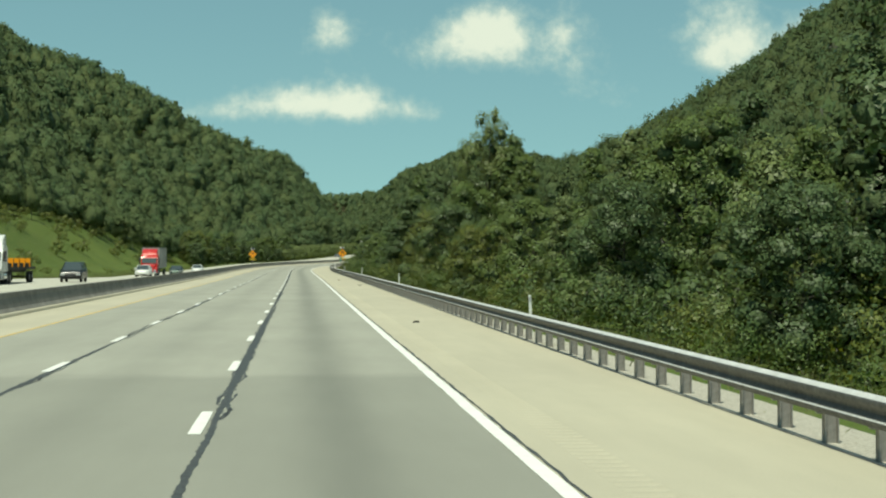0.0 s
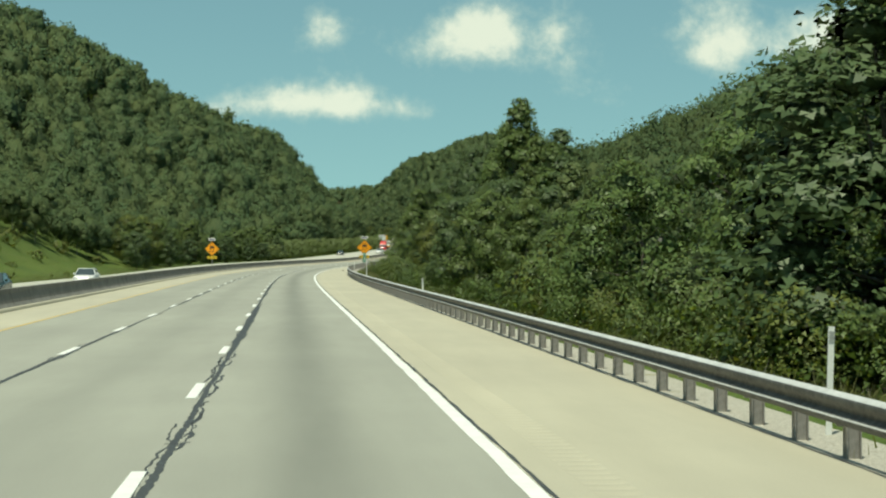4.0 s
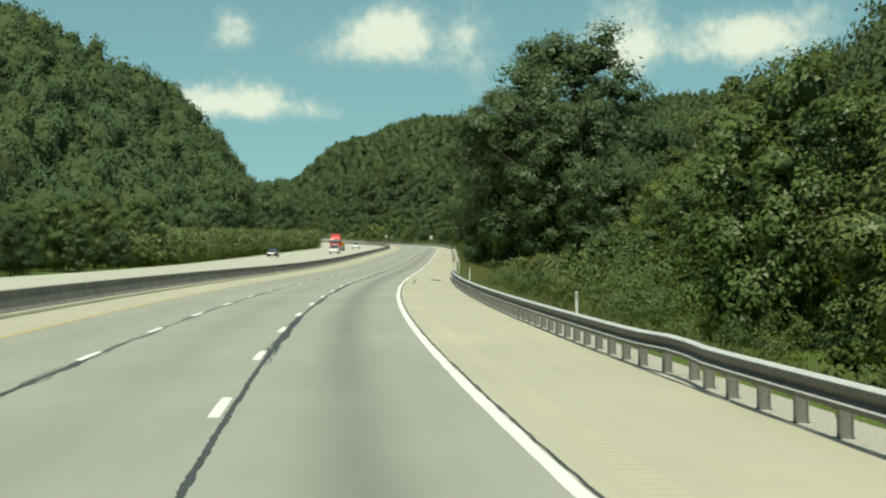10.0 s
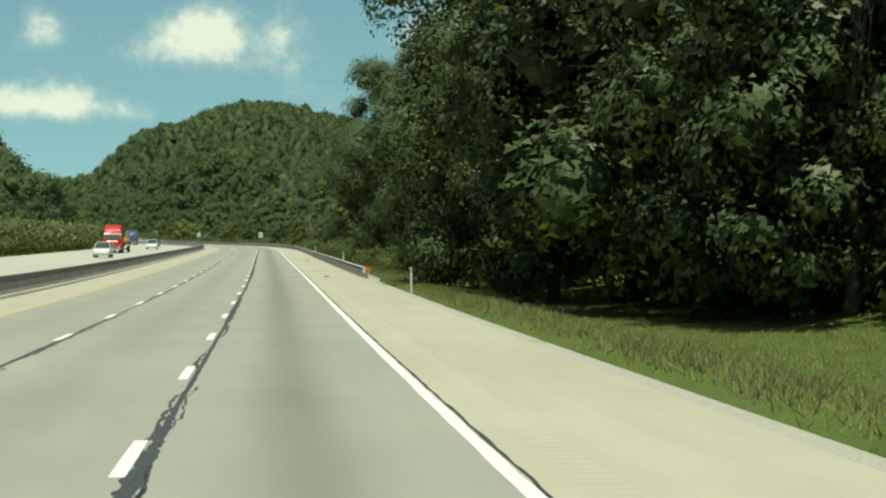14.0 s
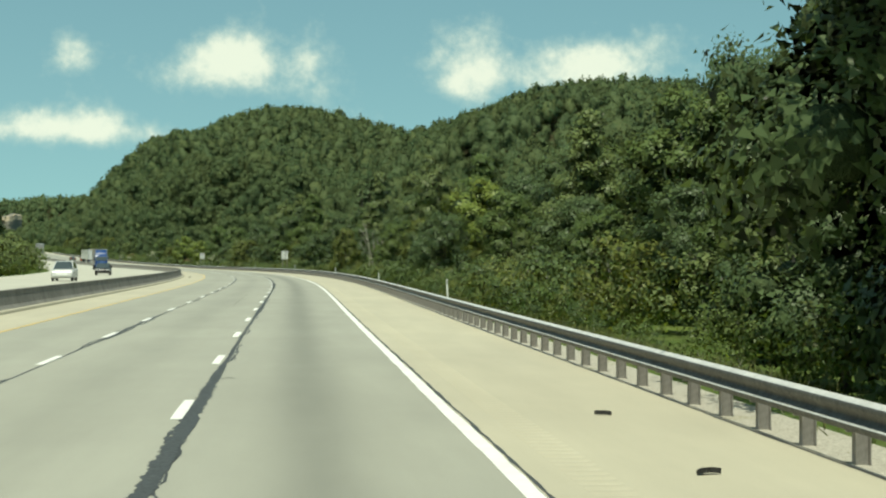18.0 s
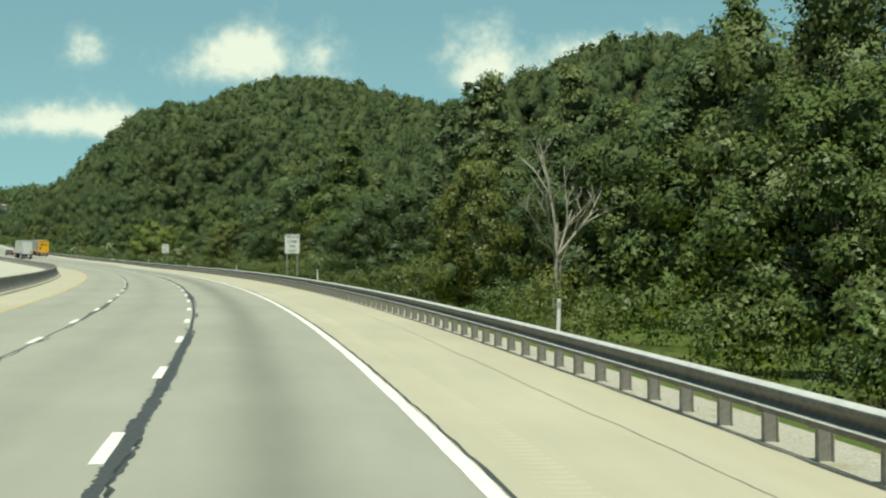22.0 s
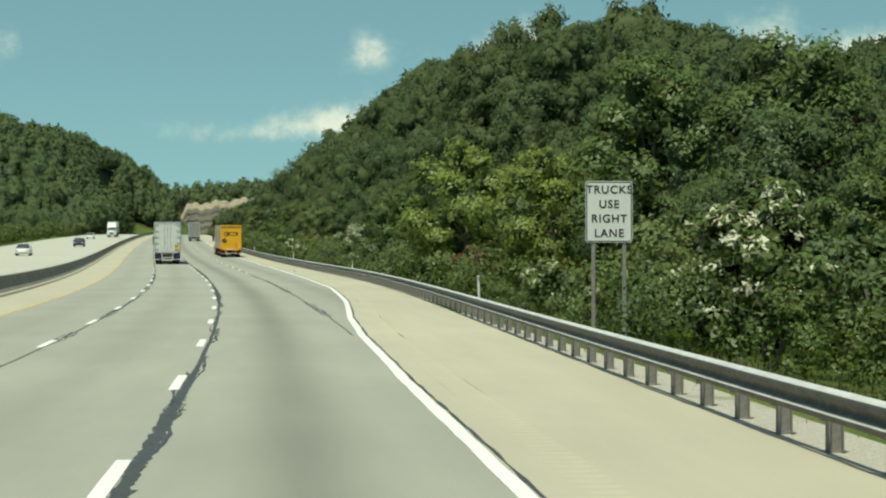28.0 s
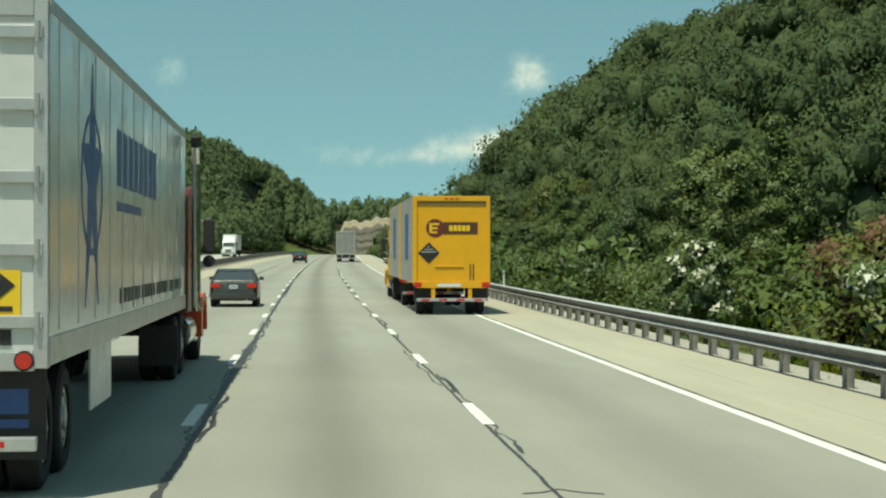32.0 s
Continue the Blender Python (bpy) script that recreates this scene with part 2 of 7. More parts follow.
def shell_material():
    """Inner mass of crowns: mottled leaves, the shade of gaps between them painted dark."""
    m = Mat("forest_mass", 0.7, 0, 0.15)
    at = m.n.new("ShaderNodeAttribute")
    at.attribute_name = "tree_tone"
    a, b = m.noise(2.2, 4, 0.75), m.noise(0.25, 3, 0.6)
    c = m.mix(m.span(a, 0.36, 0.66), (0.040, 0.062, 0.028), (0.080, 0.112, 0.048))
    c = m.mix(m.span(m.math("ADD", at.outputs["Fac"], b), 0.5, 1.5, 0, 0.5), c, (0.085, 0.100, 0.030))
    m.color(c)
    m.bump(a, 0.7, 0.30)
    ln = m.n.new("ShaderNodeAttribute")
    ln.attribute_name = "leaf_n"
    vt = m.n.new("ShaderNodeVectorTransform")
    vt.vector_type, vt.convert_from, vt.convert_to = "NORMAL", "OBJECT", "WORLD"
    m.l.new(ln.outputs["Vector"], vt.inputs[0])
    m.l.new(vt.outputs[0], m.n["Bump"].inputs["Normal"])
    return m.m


def leaf_material(name, shades, trans=0.36, rough=0.45, gloss=0.38):
    """Foliage: three shades that change from leaf to leaf and from tree to tree."""
    m = Mat(name, rough, 0, gloss)
    g = m.n.new("ShaderNodeNewGeometry")
    o = m.n.new("ShaderNodeObjectInfo")
    at = m.n.new("ShaderNodeAttribute")
    at.attribute_name = "tree_tone"
    c = m.mix(g.outputs["Random Per Island"], shades[0], shades[1])
    c = m.mix(m.span(m.math("FRACT", m.math("ADD", o.outputs["Random"], at.outputs["Fac"])), 0.0, 1.0, 0.0, 0.75), c, shades[2])
    m.color(c)
    tr = m.n.new("ShaderNodeBsdfTranslucent")
    m.l.new(m.mix(1.0, c, (0.95, 1.0, 0.35), "MULTIPLY"), tr.inputs[0])
    mx = m.n.new("ShaderNodeMixShader")
    mx.inputs[0].default_value = trans
    # leaves take the light like the bough that they sit on
    ln = m.n.new("ShaderNodeAttribute")
    ln.attribute_name = "leaf_n"
    vt = m.n.new("ShaderNodeVectorTransform")
    vt.vector_type, vt.convert_from, vt.convert_to = "NORMAL", "OBJECT", "WORLD"
    m.l.new(ln.outputs["Vector"], vt.inputs[0])
    m.l.new(vt.outputs[0], m.b.inputs["Normal"])
    m.l.new(vt.outputs[0], tr.inputs["Normal"])
    out = m.n["Material Output"]
    m.l.new(m.b.outputs[0], mx.inputs[1])
    m.l.new(tr.outputs[0], mx.inputs[2])
    m.l.new(mx.outputs[0], out.inputs[0])
    return m.m


M_GRAVEL, M_GROUND = gravel_material(), ground_material()
M_LEAF = leaf_material("broadleaf", ((0.118, 0.190, 0.062), (0.198, 0.272, 0.094), (0.172, 0.226, 0.070)), 0.50)
M_LEAF_DARK = leaf_material("dark_broadleaf", ((0.092, 0.148, 0.066), (0.160, 0.222, 0.098), (0.128, 0.184, 0.076)), 0.46)
M_LEAF_PALE = leaf_material("pale_broadleaf", ((0.175, 0.238, 0.092), (0.275, 0.330, 0.145), (0.220, 0.278, 0.100)), 0.50)
M_LEAF_OLIVE = leaf_material("olive_broadleaf", ((0.150, 0.190, 0.052), (0.245, 0.275, 0.078), (0.200, 0.226, 0.060)), 0.50)
M_LEAF_BRIGHT = leaf_material("bright_broadleaf", ((0.24, 0.32, 0.08), (0.35, 0.42, 0.115), (0.30, 0.37, 0.09)), 0.5)
# one foliage in two tones: haze brightens the left and far woods' colour
M_LEAF_FAR = leaf_material("hazy_forest_leaf", ((0.094, 0.156, 0.080), (0.118, 0.176, 0.086), (0.138, 0.178, 0.076)), 0.38, 0.65, 0.12)
M_LEAF_HILL = leaf_material("darker_woods_leaf", ((0.072, 0.120, 0.058), (0.090, 0.136, 0.062), (0.112, 0.138, 0.056)), 0.38, 0.65, 0.12)
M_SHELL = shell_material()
M_BARK = plain("grey_bark", (0.17, 0.145, 0.115), 0.9, 0, 0.4, 6.0)
M_STEM = plain("pale_stem_bark", (0.34, 0.32, 0.27), 0.9, 0, 0.3, 3.0)
M_GRASS = leaf_material("grass_blades", ((0.10, 0.135, 0.03), (0.19, 0.20, 0.065), (0.15, 0.16, 0.05)))
M_MEADOW = leaf_material("meadow_blades", ((0.16, 0.24, 0.055), (0.26, 0.32, 0.09), (0.30, 0.28, 0.11)))

# ================= plan of the road =================
K = 0.965
KAPPA= [-0.035, -0.008, 0.024, -0.026, -0.047, 0.203, 0.652, 0.648, 0.560, 0.065, -0.085, -0.019, 0.082, -0.428, -0.735, -0.524, -0.560, -0.677, -0.596, -0.036, 0.100, 0.100, 0.080, 0.050, 0.000, 0.000, 0.000, 0.000, 0.000, 0.000, 0.000, 0.000, 0.000]
GRADE = [-1.26, -1.15, -1.14, -0.97, -0.83, -0.69, 0.25, 0.38, 0.27, 0.14, 0.45, 1.38, 2.10, 2.23, 2.01, 1.60, 1.12, 0.61, 0.09]
STEP = 4.0
SS = np.arange(-60, 3304, STEP)
KS, GS = np.arange(-60, 2200, 70.0), np.arange(-60, 2200, 120.0)
_k, _g = np.interp(SS, KS, KAPPA) * 1e-3, np.interp(SS, GS, GRADE) * 1e-2
_k[SS > KS[-1]] = 0


def _sum(v):
    return np.concatenate([[0], np.cumsum((v[1:] + v[:-1]) / 2 * STEP)])


PSI = _sum(_k)
PSI -= PSI[15]
RX, RY, RZ = _sum(np.sin(PSI)), _sum(np.cos(PSI)), _sum(_g)
RX, RY, RZ = RX - RX[15], RY - RY[15], RZ - RZ[15]


def at(s, u, h=0.0):
    """World points of plan coordinates: s along the road, u to its right, h above its surface."""
    s, u, h = np.broadcast_arrays(np.asarray(s, float), np.asarray(u, float), np.asarray(h, float))
    p = np.interp(s, SS, PSI)
    over = np.maximum(s - SS[-1], 0) + np.minimum(s - SS[0], 0)
    x = np.interp(s, SS, RX) + u * np.cos(p) + over * np.sin(p)
    y = np.interp(s, SS, RY) - u * np.sin(p) + over * np.cos(p)
    return np.stack([x, y, np.interp(s, SS, RZ) + h], -1) * K


def place(s, u, h=0.0, turn=0.0):
    """The pose of a thing on the plan: its x to the right of the road, its y along it. turn: degrees to the left."""
    x, y, z = at(s, u, h)
    p = float(np.interp(s, SS, PSI))
    grade = math.degrees(math.atan(float(np.interp(s, GS, GRADE)) * 1e-2))
    return pose(x, y, z, grade if turn == 0 else 0, 0, -math.degrees(p) + turn)


# hills: height of the canopy, s, u, half lengths along and across, turn
HILLS = [
    (131.0, 422, -197, 579, 79, 0.4),
    (75.6, 816, -145, 162, 76, 1.0),
    (55.9, 1039, -92, 327, 41, -0.3),
    (171.5, 441, 298, 499, 169, -5.6),
    (75.7, 1442, 230, 120, 111, 29.3),
    (93.3, 1885, 191, 224, 114, 0.5),
    (63.2, 1775, 101, 143, 51, 11.0),
    (108.3, 1780, 385, 296, 162, -10.8),
    (68.5, 2322, -53, 266, 50, 2.8),
    (103.0, 2025, -215, 304, 143, 22.5),
    (66.6, 2632, 304, 190, 547, -5.4),
    (68.0, 1196, 320, 289, 122, -2.8),
    (50.9, 2418, 435, 255, 110, -1.0),
    (37.8, 1541, 69, 90, 43, 21.2),
    (42.8, 1432, 76, 90, 48, 3.3),
]


def canopy(s, u):
    s, u = np.asarray(s, float), np.asarray(u, float)
    h = np.zeros(np.broadcast(s, u).shape)
    for top, cs, cu, a, b, th in HILLS:
        c, n = math.cos(radians(th)), math.sin(radians(th))
        p, q = ((s - cs) * c + (u - cu) * n) / a, ((u - cu) * c - (s - cs) * n) / b
        h = h + (top * np.exp(-(p * p + q * q))) ** 3
    return h ** (1 / 3)


def smooth(x, a, b):
    t = np.clip((x - a) / (b - a), 0, 1)
    return t * t * (3 - 2 * t)


def far_dip(s):
    """Drop of the opposite carriageway below this one."""
    return 0.98 * smooth(s, 175, 300) * (1 - smooth(s, 390, 540))


def wave(s, u):
    return np.sin(s * 0.061 + 1.3) * np.sin(u * 0.083 + 0.4) + 0.5 * np.sin(s * 0.17 + u * 0.11)


def terrain(s, u):
    """Height of the ground over the road."""
    s, u = np.asarray(s, float), np.asarray(u, float)
    hill = np.maximum(canopy(s, u) - 12.0, 0)
    right = -0.9 * smooth(u, 6.6, 12.0) + hill * smooth(u, 10, 40)
    bank = 13.0 * smooth(-u, 30.5, 57) * smooth(s, -200, 150) * (1 - smooth(s, 430, 620))
    left = -0.25 * smooth(-u, 31, 33) + np.maximum(hill, bank) * smooth(-u, 31.5, 70)
    base = np.where(u > 0, right, left)
    base = base + 0.25 * wave(s, u) * smooth(np.abs(u + 10), 24, 44)
    base = np.where((u > -31) & (u < 6.6), -0.35, base)
    base = base - far_dip(s) * smooth(-u, 10.5, 30) * (1 - smooth(-u, 40, 60))
    return base + (np.maximum(canopy(s, u) - 12.0, 0) - base) * smooth(s, 2250, 2420)


def not_wood(s, u):
    """Keeps the grassy left bank, the clearing and the first row of the roadside free."""
    bank = (u < 0) & (u > -70 + 0.06 * (s - 150) + 4 * np.sin(s * 0.03)) & (s < 470)
    edge = (u < 0) & (u > -38)
    right = (u > 0) & (u < np.where(s > 1225, 19, 25))
    field = (u > 0) & (u < 34) & (s > 500) & (s < 600)
    cut = (u > -7) & (u < 68) & (s > 2240) & (s < 2500)
    return (~(bank | edge | right | field) | (s > 2300)) & ~cut


# ================= mesh helpers =================
def mesh(name, verts, faces, mats=(), uv=None, smooth_shade=False, slots=None):
    me = bpy.data.meshes.new(name)
    v = np.asarray(verts, np.float32).reshape(-1, 3)
    if isinstance(faces, np.ndarray):
        n, k = faces.shape
        me.vertices.add(len(v))
        me.vertices.foreach_set("co", v.ravel())
        me.loops.add(n * k)
        me.loops.foreach_set("vertex_index", faces.astype(np.int32).ravel())
        me.polygons.add(n)
        me.polygons.foreach_set("loop_start", np.arange(0, n * k, k, dtype=np.int32))
        me.polygons.foreach_set("loop_total", np.full(n, k, np.int32))
        me.update(calc_edges=True)
    else:
        me.from_pydata([tuple(map(float, q)) for q in v], [], faces)
    for m in mats:
        me.materials.append(m)
    if uv is not None:
        layer = me.uv_layers.new(name="plan")
        idx = np.empty(len(me.loops), np.int32)
        me.loops.foreach_get("vertex_index", idx)
        layer.data.foreach_set("uv", np.asarray(uv, np.float32)[idx].ravel())
    if smooth_shade:
        me.polygons.foreach_set("use_smooth", np.ones(len(me.polygons), bool))
    if slots is not None:
        me.polygons.foreach_set("material_index", np.asarray(slots, np.int32))
    return me


def grid_faces(n, m):
    i, j = np.meshgrid(np.arange(n - 1), np.arange(m - 1), indexing="ij")
    a = (i * m + j).ravel()
    return np.stack([a, a + 1, a + m + 1, a + m], 1)


def sweep(name, profile, s, mat, closed=False, offset=None, caps=False):
    """A strip along the road: profile of (u, h) swept over the stations s. offset: extra u at each station."""
    pr = np.asarray(profile, float)
    if closed:
        pr = np.concatenate([pr, pr[:1]])
    s = np.asarray(s, float)
    off = np.zeros(len(s)) if offset is None else np.asarray(offset, float)
    v = at(s[:, None], pr[None, :, 0] + off[:, None], pr[None, :, 1]).reshape(-1, 3)
    uv = np.stack([np.broadcast_to(pr[None, :, 0], (len(s), len(pr))) + off[:, None], np.broadcast_to(s[:, None], (len(s), len(pr)))], -1).reshape(-1, 2)
    faces = grid_faces(len(s), len(pr))
    if caps:
        m = len(pr)
        faces = [tuple(f) for f in faces.tolist()] + [tuple(range(m - (1 if closed else 0))), tuple((len(s) - 1) * m + k for k in reversed(range(m - (1 if closed else 0))))]
        return mesh(name, v, faces, [mat], None)
    return mesh(name, v, faces, [mat], uv)


def part(name, me, parent=None, label=""):
    ob = new(name, me)
    if parent is not None:
        ob.parent = parent
    if label:
        tagged(ob, label=label)
    return ob


class Build:
    """Gathers boxes, tubes and prisms into one mesh."""

    def __init__(self):
        self.bm = bmesh.new()

    def box(self, x0, x1, y0, y1, z0, z1, bevel=0.0):
        t = bmesh.new()
        bmesh.ops.create_cube(t, size=1)
        bmesh.ops.transform(t, matrix=Matrix.Translation(((x0 + x1) / 2, (y0 + y1) / 2, (z0 + z1) / 2)) @ Matrix.Diagonal((x1 - x0, y1 - y0, z1 - z0, 1)), verts=t.verts)
        if bevel:
            bmesh.ops.bevel(t, geom=t.edges[:], offset=bevel, segments=2, affect="EDGES", profile=0.6)
        return self.join(t)

    def cyl(self, p, q, r, n=14, r2=None, caps=True):
        p, q = Vector(p), Vector(q)
        t = bmesh.new()
        bmesh.ops.create_cone(t, cap_ends=caps, segments=n, radius1=r, radius2=r if r2 is None else r2, depth=(q - p).length)
        bmesh.ops.transform(t, matrix=Matrix.Translation((p + q) / 2) @ (q - p).to_track_quat("Z", "Y").to_matrix().to_4x4(), verts=t.verts)
        return self.join(t)

    def prism(self, pts, a, b, axis="x", bevel=0.0):
        """A closed outline, extruded from a to b along the axis. Outline: (y, z), (x, z) or (x, y)."""
        f = {"x": lambda p, d: (d, p[0], p[1]), "y": lambda p, d: (p[0], d, p[1]), "z": lambda p, d: (p[0], p[1], d)}[axis]
        t = bmesh.new()
        va = [t.verts.new(f(p, a)) for p in pts]
        vb = [t.verts.new(f(p, b)) for p in pts]
        t.faces.new(va)
        t.faces.new(vb[::-1])
        for k in range(len(pts)):
            t.faces.new((va[k], vb[k], vb[(k + 1) % len(pts)], va[(k + 1) % len(pts)]))
        bmesh.ops.recalc_face_normals(t, faces=t.faces)
        if bevel:
            bmesh.ops.bevel(t, geom=t.edges[:], offset=bevel, segments=1, affect="EDGES")
        return self.join(t)

    def join(self, t):
        tmp = bpy.data.meshes.new("tmp")
        t.to_mesh(tmp)
        t.free()
        self.bm.from_mesh(tmp)
        bpy.data.meshes.remove(tmp)
        return self

    def done(self, name, mat, smooth_angle=0):
        me = bpy.data.meshes.new(name)
        self.bm.to_mesh(me)
        self.bm.free()
        me.materials.append(mat)
        if smooth_angle:
            me.polygons.foreach_set("use_smooth", np.ones(len(me.polygons), bool))
            me.set_sharp_from_angle(angle=radians(smooth_angle))
        return me


# ================= ground =================
g_s = np.concatenate([np.arange(-60, 2600, 10.0), np.arange(2600, 3300, 50.0), [3400, 3700, 4100, 4600]])
g_u = np.array([-3400, -2400, -1600, -1100, -800, -620, -500, -430, -370, -320, -280, -245, -215, -190, -168, -148, -130, -114, -100, -88, -77, -67, -58, -50, -44, -39, -35, -32, -31, -28,
                -20, -8, 2, 5.4, 6.6, 8, 10, 13, 17, 22, 28, 35, 43, 52, 62, 73, 85, 99, 115, 133, 153, 175, 200, 228, 260, 296, 336, 380, 430, 500, 620, 800, 1100, 1600, 2400, 3400], float)
gs2, gu2 = np.meshgrid(g_s, g_u, indexing="ij")
ground_me = mesh("ground", at(gs2, gu2, terrain(gs2, gu2)).reshape(-1, 3), grid_faces(len(g_s), len(g_u)), [M_GROUND], smooth_shade=True)
wooded = smooth(canopy(gs2, gu2), 10, 15) * not_wood(gs2, gu2)
ground_me.attributes.new("wooded", "FLOAT", "POINT").data.foreach_set("value", wooded.astype(np.float32).ravel())
tagged(new("ground", ground_me),
       "grassy roadside ground rising into wooded hills", "ground", kind="structure")

# ================= road =================
U_E, U_D1, U_D2, U_Y = 1.884, -1.575, -4.87, -8.12
s_all = np.arange(-60, 2300, 4.0)


def widen(s):
    """Extra width on the right where the truck lane begins."""
    return np.interp(s, (1135, 1150, 1161, 1177, 1199, 1222, 1250, 1300), (0, 0.22, 0.62, 1.6, 2.58, 2.95, 3.26, 3.4))


def rail_u(s):
    return 5.2 + 2.6 * smooth(s, 1120, 1225)


wd = widen(s_all)
lane_v = np.stack([np.full(len(s_all), U_Y), np.full(len(s_all), -5.0), np.full(len(s_all), -1.6), np.full(len(s_all), 1.0), 1.98 + wd], 1)
road = new("road", mesh("road", at(s_all[:, None], lane_v, 0).reshape(-1, 3), grid_faces(len(s_all), 5), [M_LANE], np.stack([lane_v, np.broadcast_to(s_all[:, None], lane_v.shape)], -1).reshape(-1, 2)))
tagged(road, "grey-green concrete motorway lanes with dark drip stripes", "road", kind="structure")
tagged(new("shoulder_left", sweep("shoulder_left", [(-10.55, 0.0), (U_Y, 0.0)], s_all, M_SHOULDER)), "pale cream concrete inner shoulder along the median wall", "road shoulder", kind="structure")
rl = np.array([rail_u(x) for x in s_all])
shr = np.stack([1.98 + wd, 2.36 + wd], 1)
tagged(new("shoulder_right_edge", mesh("shoulder_right_edge", at(s_all[:, None], shr, 0).reshape(-1, 3), grid_faces(len(s_all), 2), [M_SHOULDER], np.stack([shr, np.broadcast_to(s_all[:, None], shr.shape)], -1).reshape(-1, 2))),
       "pale cream concrete strip beside the edge line", "road shoulder", kind="structure")
shr = np.stack([2.80 + wd, np.maximum(rl + 0.02, 2.85 + wd)], 1)
tagged(new("shoulder_right", mesh("shoulder_right", at(s_all[:, None], shr, 0).reshape(-1, 3), grid_faces(len(s_all), 2), [M_SHOULDER], np.stack([shr, np.broadcast_to(s_all[:, None], shr.shape)], -1).reshape(-1, 2))),
       "pale cream concrete outer shoulder", "road shoulder", kind="structure")
# milled rumble strip: real grooves between the two shoulder strips
s_r = (np.arange(-50, 1300, 0.36)[:, None] + np.array([[0.0, 0.03, 0.17, 0.20]])).ravel()
s_far = np.arange(1302.0, 2300, 4.0)
s_r = np.concatenate([[-60.0], s_r, s_far])
rum = np.stack([q + widen(s_r) for q in (2.36, 2.37, 2.40, 2.76, 2.79, 2.80)], 1)
deep = np.concatenate([[0], np.tile([0, 1, 1, 0], (len(s_r) - 1 - len(s_far)) // 4), np.zeros(len(s_far), int)])
rum_h = 0.0 - 0.012 * deep[:, None] * np.array([[0, 0, 1, 1, 0, 0]])
rum_slot = np.zeros((len(s_r) - 1, 5), int)
rum_slot[:, 2] = deep[1:] * deep[:-1]
tagged(new("rumble_strip", mesh("rumble_strip", at(s_r[:, None], rum, rum_h).reshape(-1, 3), grid_faces(len(s_r), 6), [M_SHOULDER, M_MILLED], np.stack([rum, np.broadcast_to(s_r[:, None], rum.shape)], -1).reshape(-1, 2), slots=rum_slot.ravel())),
       "shallow milled grooves across the pale shoulder", "rumble strip", kind="structure")
ver = np.stack([rl + 0.02, rl + 1.05 - 0.5 * smooth(s_all, 540, 546) * (1 - smooth(s_all, 654, 660))], 1)
tagged(new("gravel_verge", mesh("gravel_verge", at(s_all[:, None], ver, np.array([[-0.03, -0.05]])).reshape(-1, 3), grid_faces(len(s_all), 2), [M_GRAVEL])), "pale loose gravel verge under the guardrail", "gravel verge", kind="structure")
opp_u = np.array([-30.8, -21.0, -11.2])
opp_h = np.array([0.0, 0.05, 0.0])[None, :] - far_dip(s_all)[:, None] * np.array([1.0, 0.62, 0.2])[None, :]
opp_uv = np.stack([np.broadcast_to(opp_u, opp_h.shape), np.broadcast_to(s_all[:, None], opp_h.shape)], -1).reshape(-1, 2)
tagged(new("road_opposite", mesh("road_opposite", at(s_all[:, None], opp_u[None, :], opp_h).reshape(-1, 3), grid_faces(len(s_all), 3), [M_OPP], opp_uv)), "pale concrete lanes of the opposite carriageway", "road", kind="structure")

# lines
def line_strip(name, u, half, s, mat, label, jitter=0.0, off=None):
    rng = np.random.default_rng(len(name))
    o = np.zeros(len(s)) if off is None else off
    w = half * (1 + jitter * (rng.random((len(s), 2)) - 0.5))
    uu = np.stack([u - w[:, 0] + o, u + w[:, 1] + o], 1)
    ob = new(name, mesh(name, at(s[:, None], uu, 0.004).reshape(-1, 3), grid_faces(len(s), 2), [mat]))
    return tagged(ob, label, "road line", kind="structure")


s_f = np.arange(-60, 2300, 1.0)
line_strip("edge_line_right", U_E, 0.085, s_f, M_WHITE, "solid white edge line with worn margins", 0.25, widen(s_f))
line_strip("edge_line_left", U_Y + 0.1, 0.055, s_f, M_YELLOW, "faded yellow edge line beside the inner shoulder", 0.4)
DASH0, DASH = 10.0, 11.72
dash_v = [(-0.065, -1.45, 0.0), (0.06, -1.45, 0.0), (0.065, 0, 0.0), (0.06, 1.45, 0.0), (-0.06, 1.45, 0.0), (-0.068, 0, 0.0)]
dash_mesh = mesh("lane_dash", [(x * 1.15, y, 0.005) for x, y, z in dash_v] + [(x * 1.15, y, 0.0) for x, y, z in dash_v], [(0, 1, 2, 5), (5, 2, 3, 4)] + [(k, k + 6, (k + 1) % 6 + 6, (k + 1) % 6) for k in range(6)], [M_WHITE])
for u, lo, hi in ((U_D1, -5, 170), (U_D2, -5, 120), (1.95, 105, 170)):
    for k in range(lo, hi):
        s = DASH0 + DASH * k
        if s < -40:
            continue
        ob = part("lane_dash", dash_mesh, road)
        ob.matrix_basis = place(s, u, 0.002)


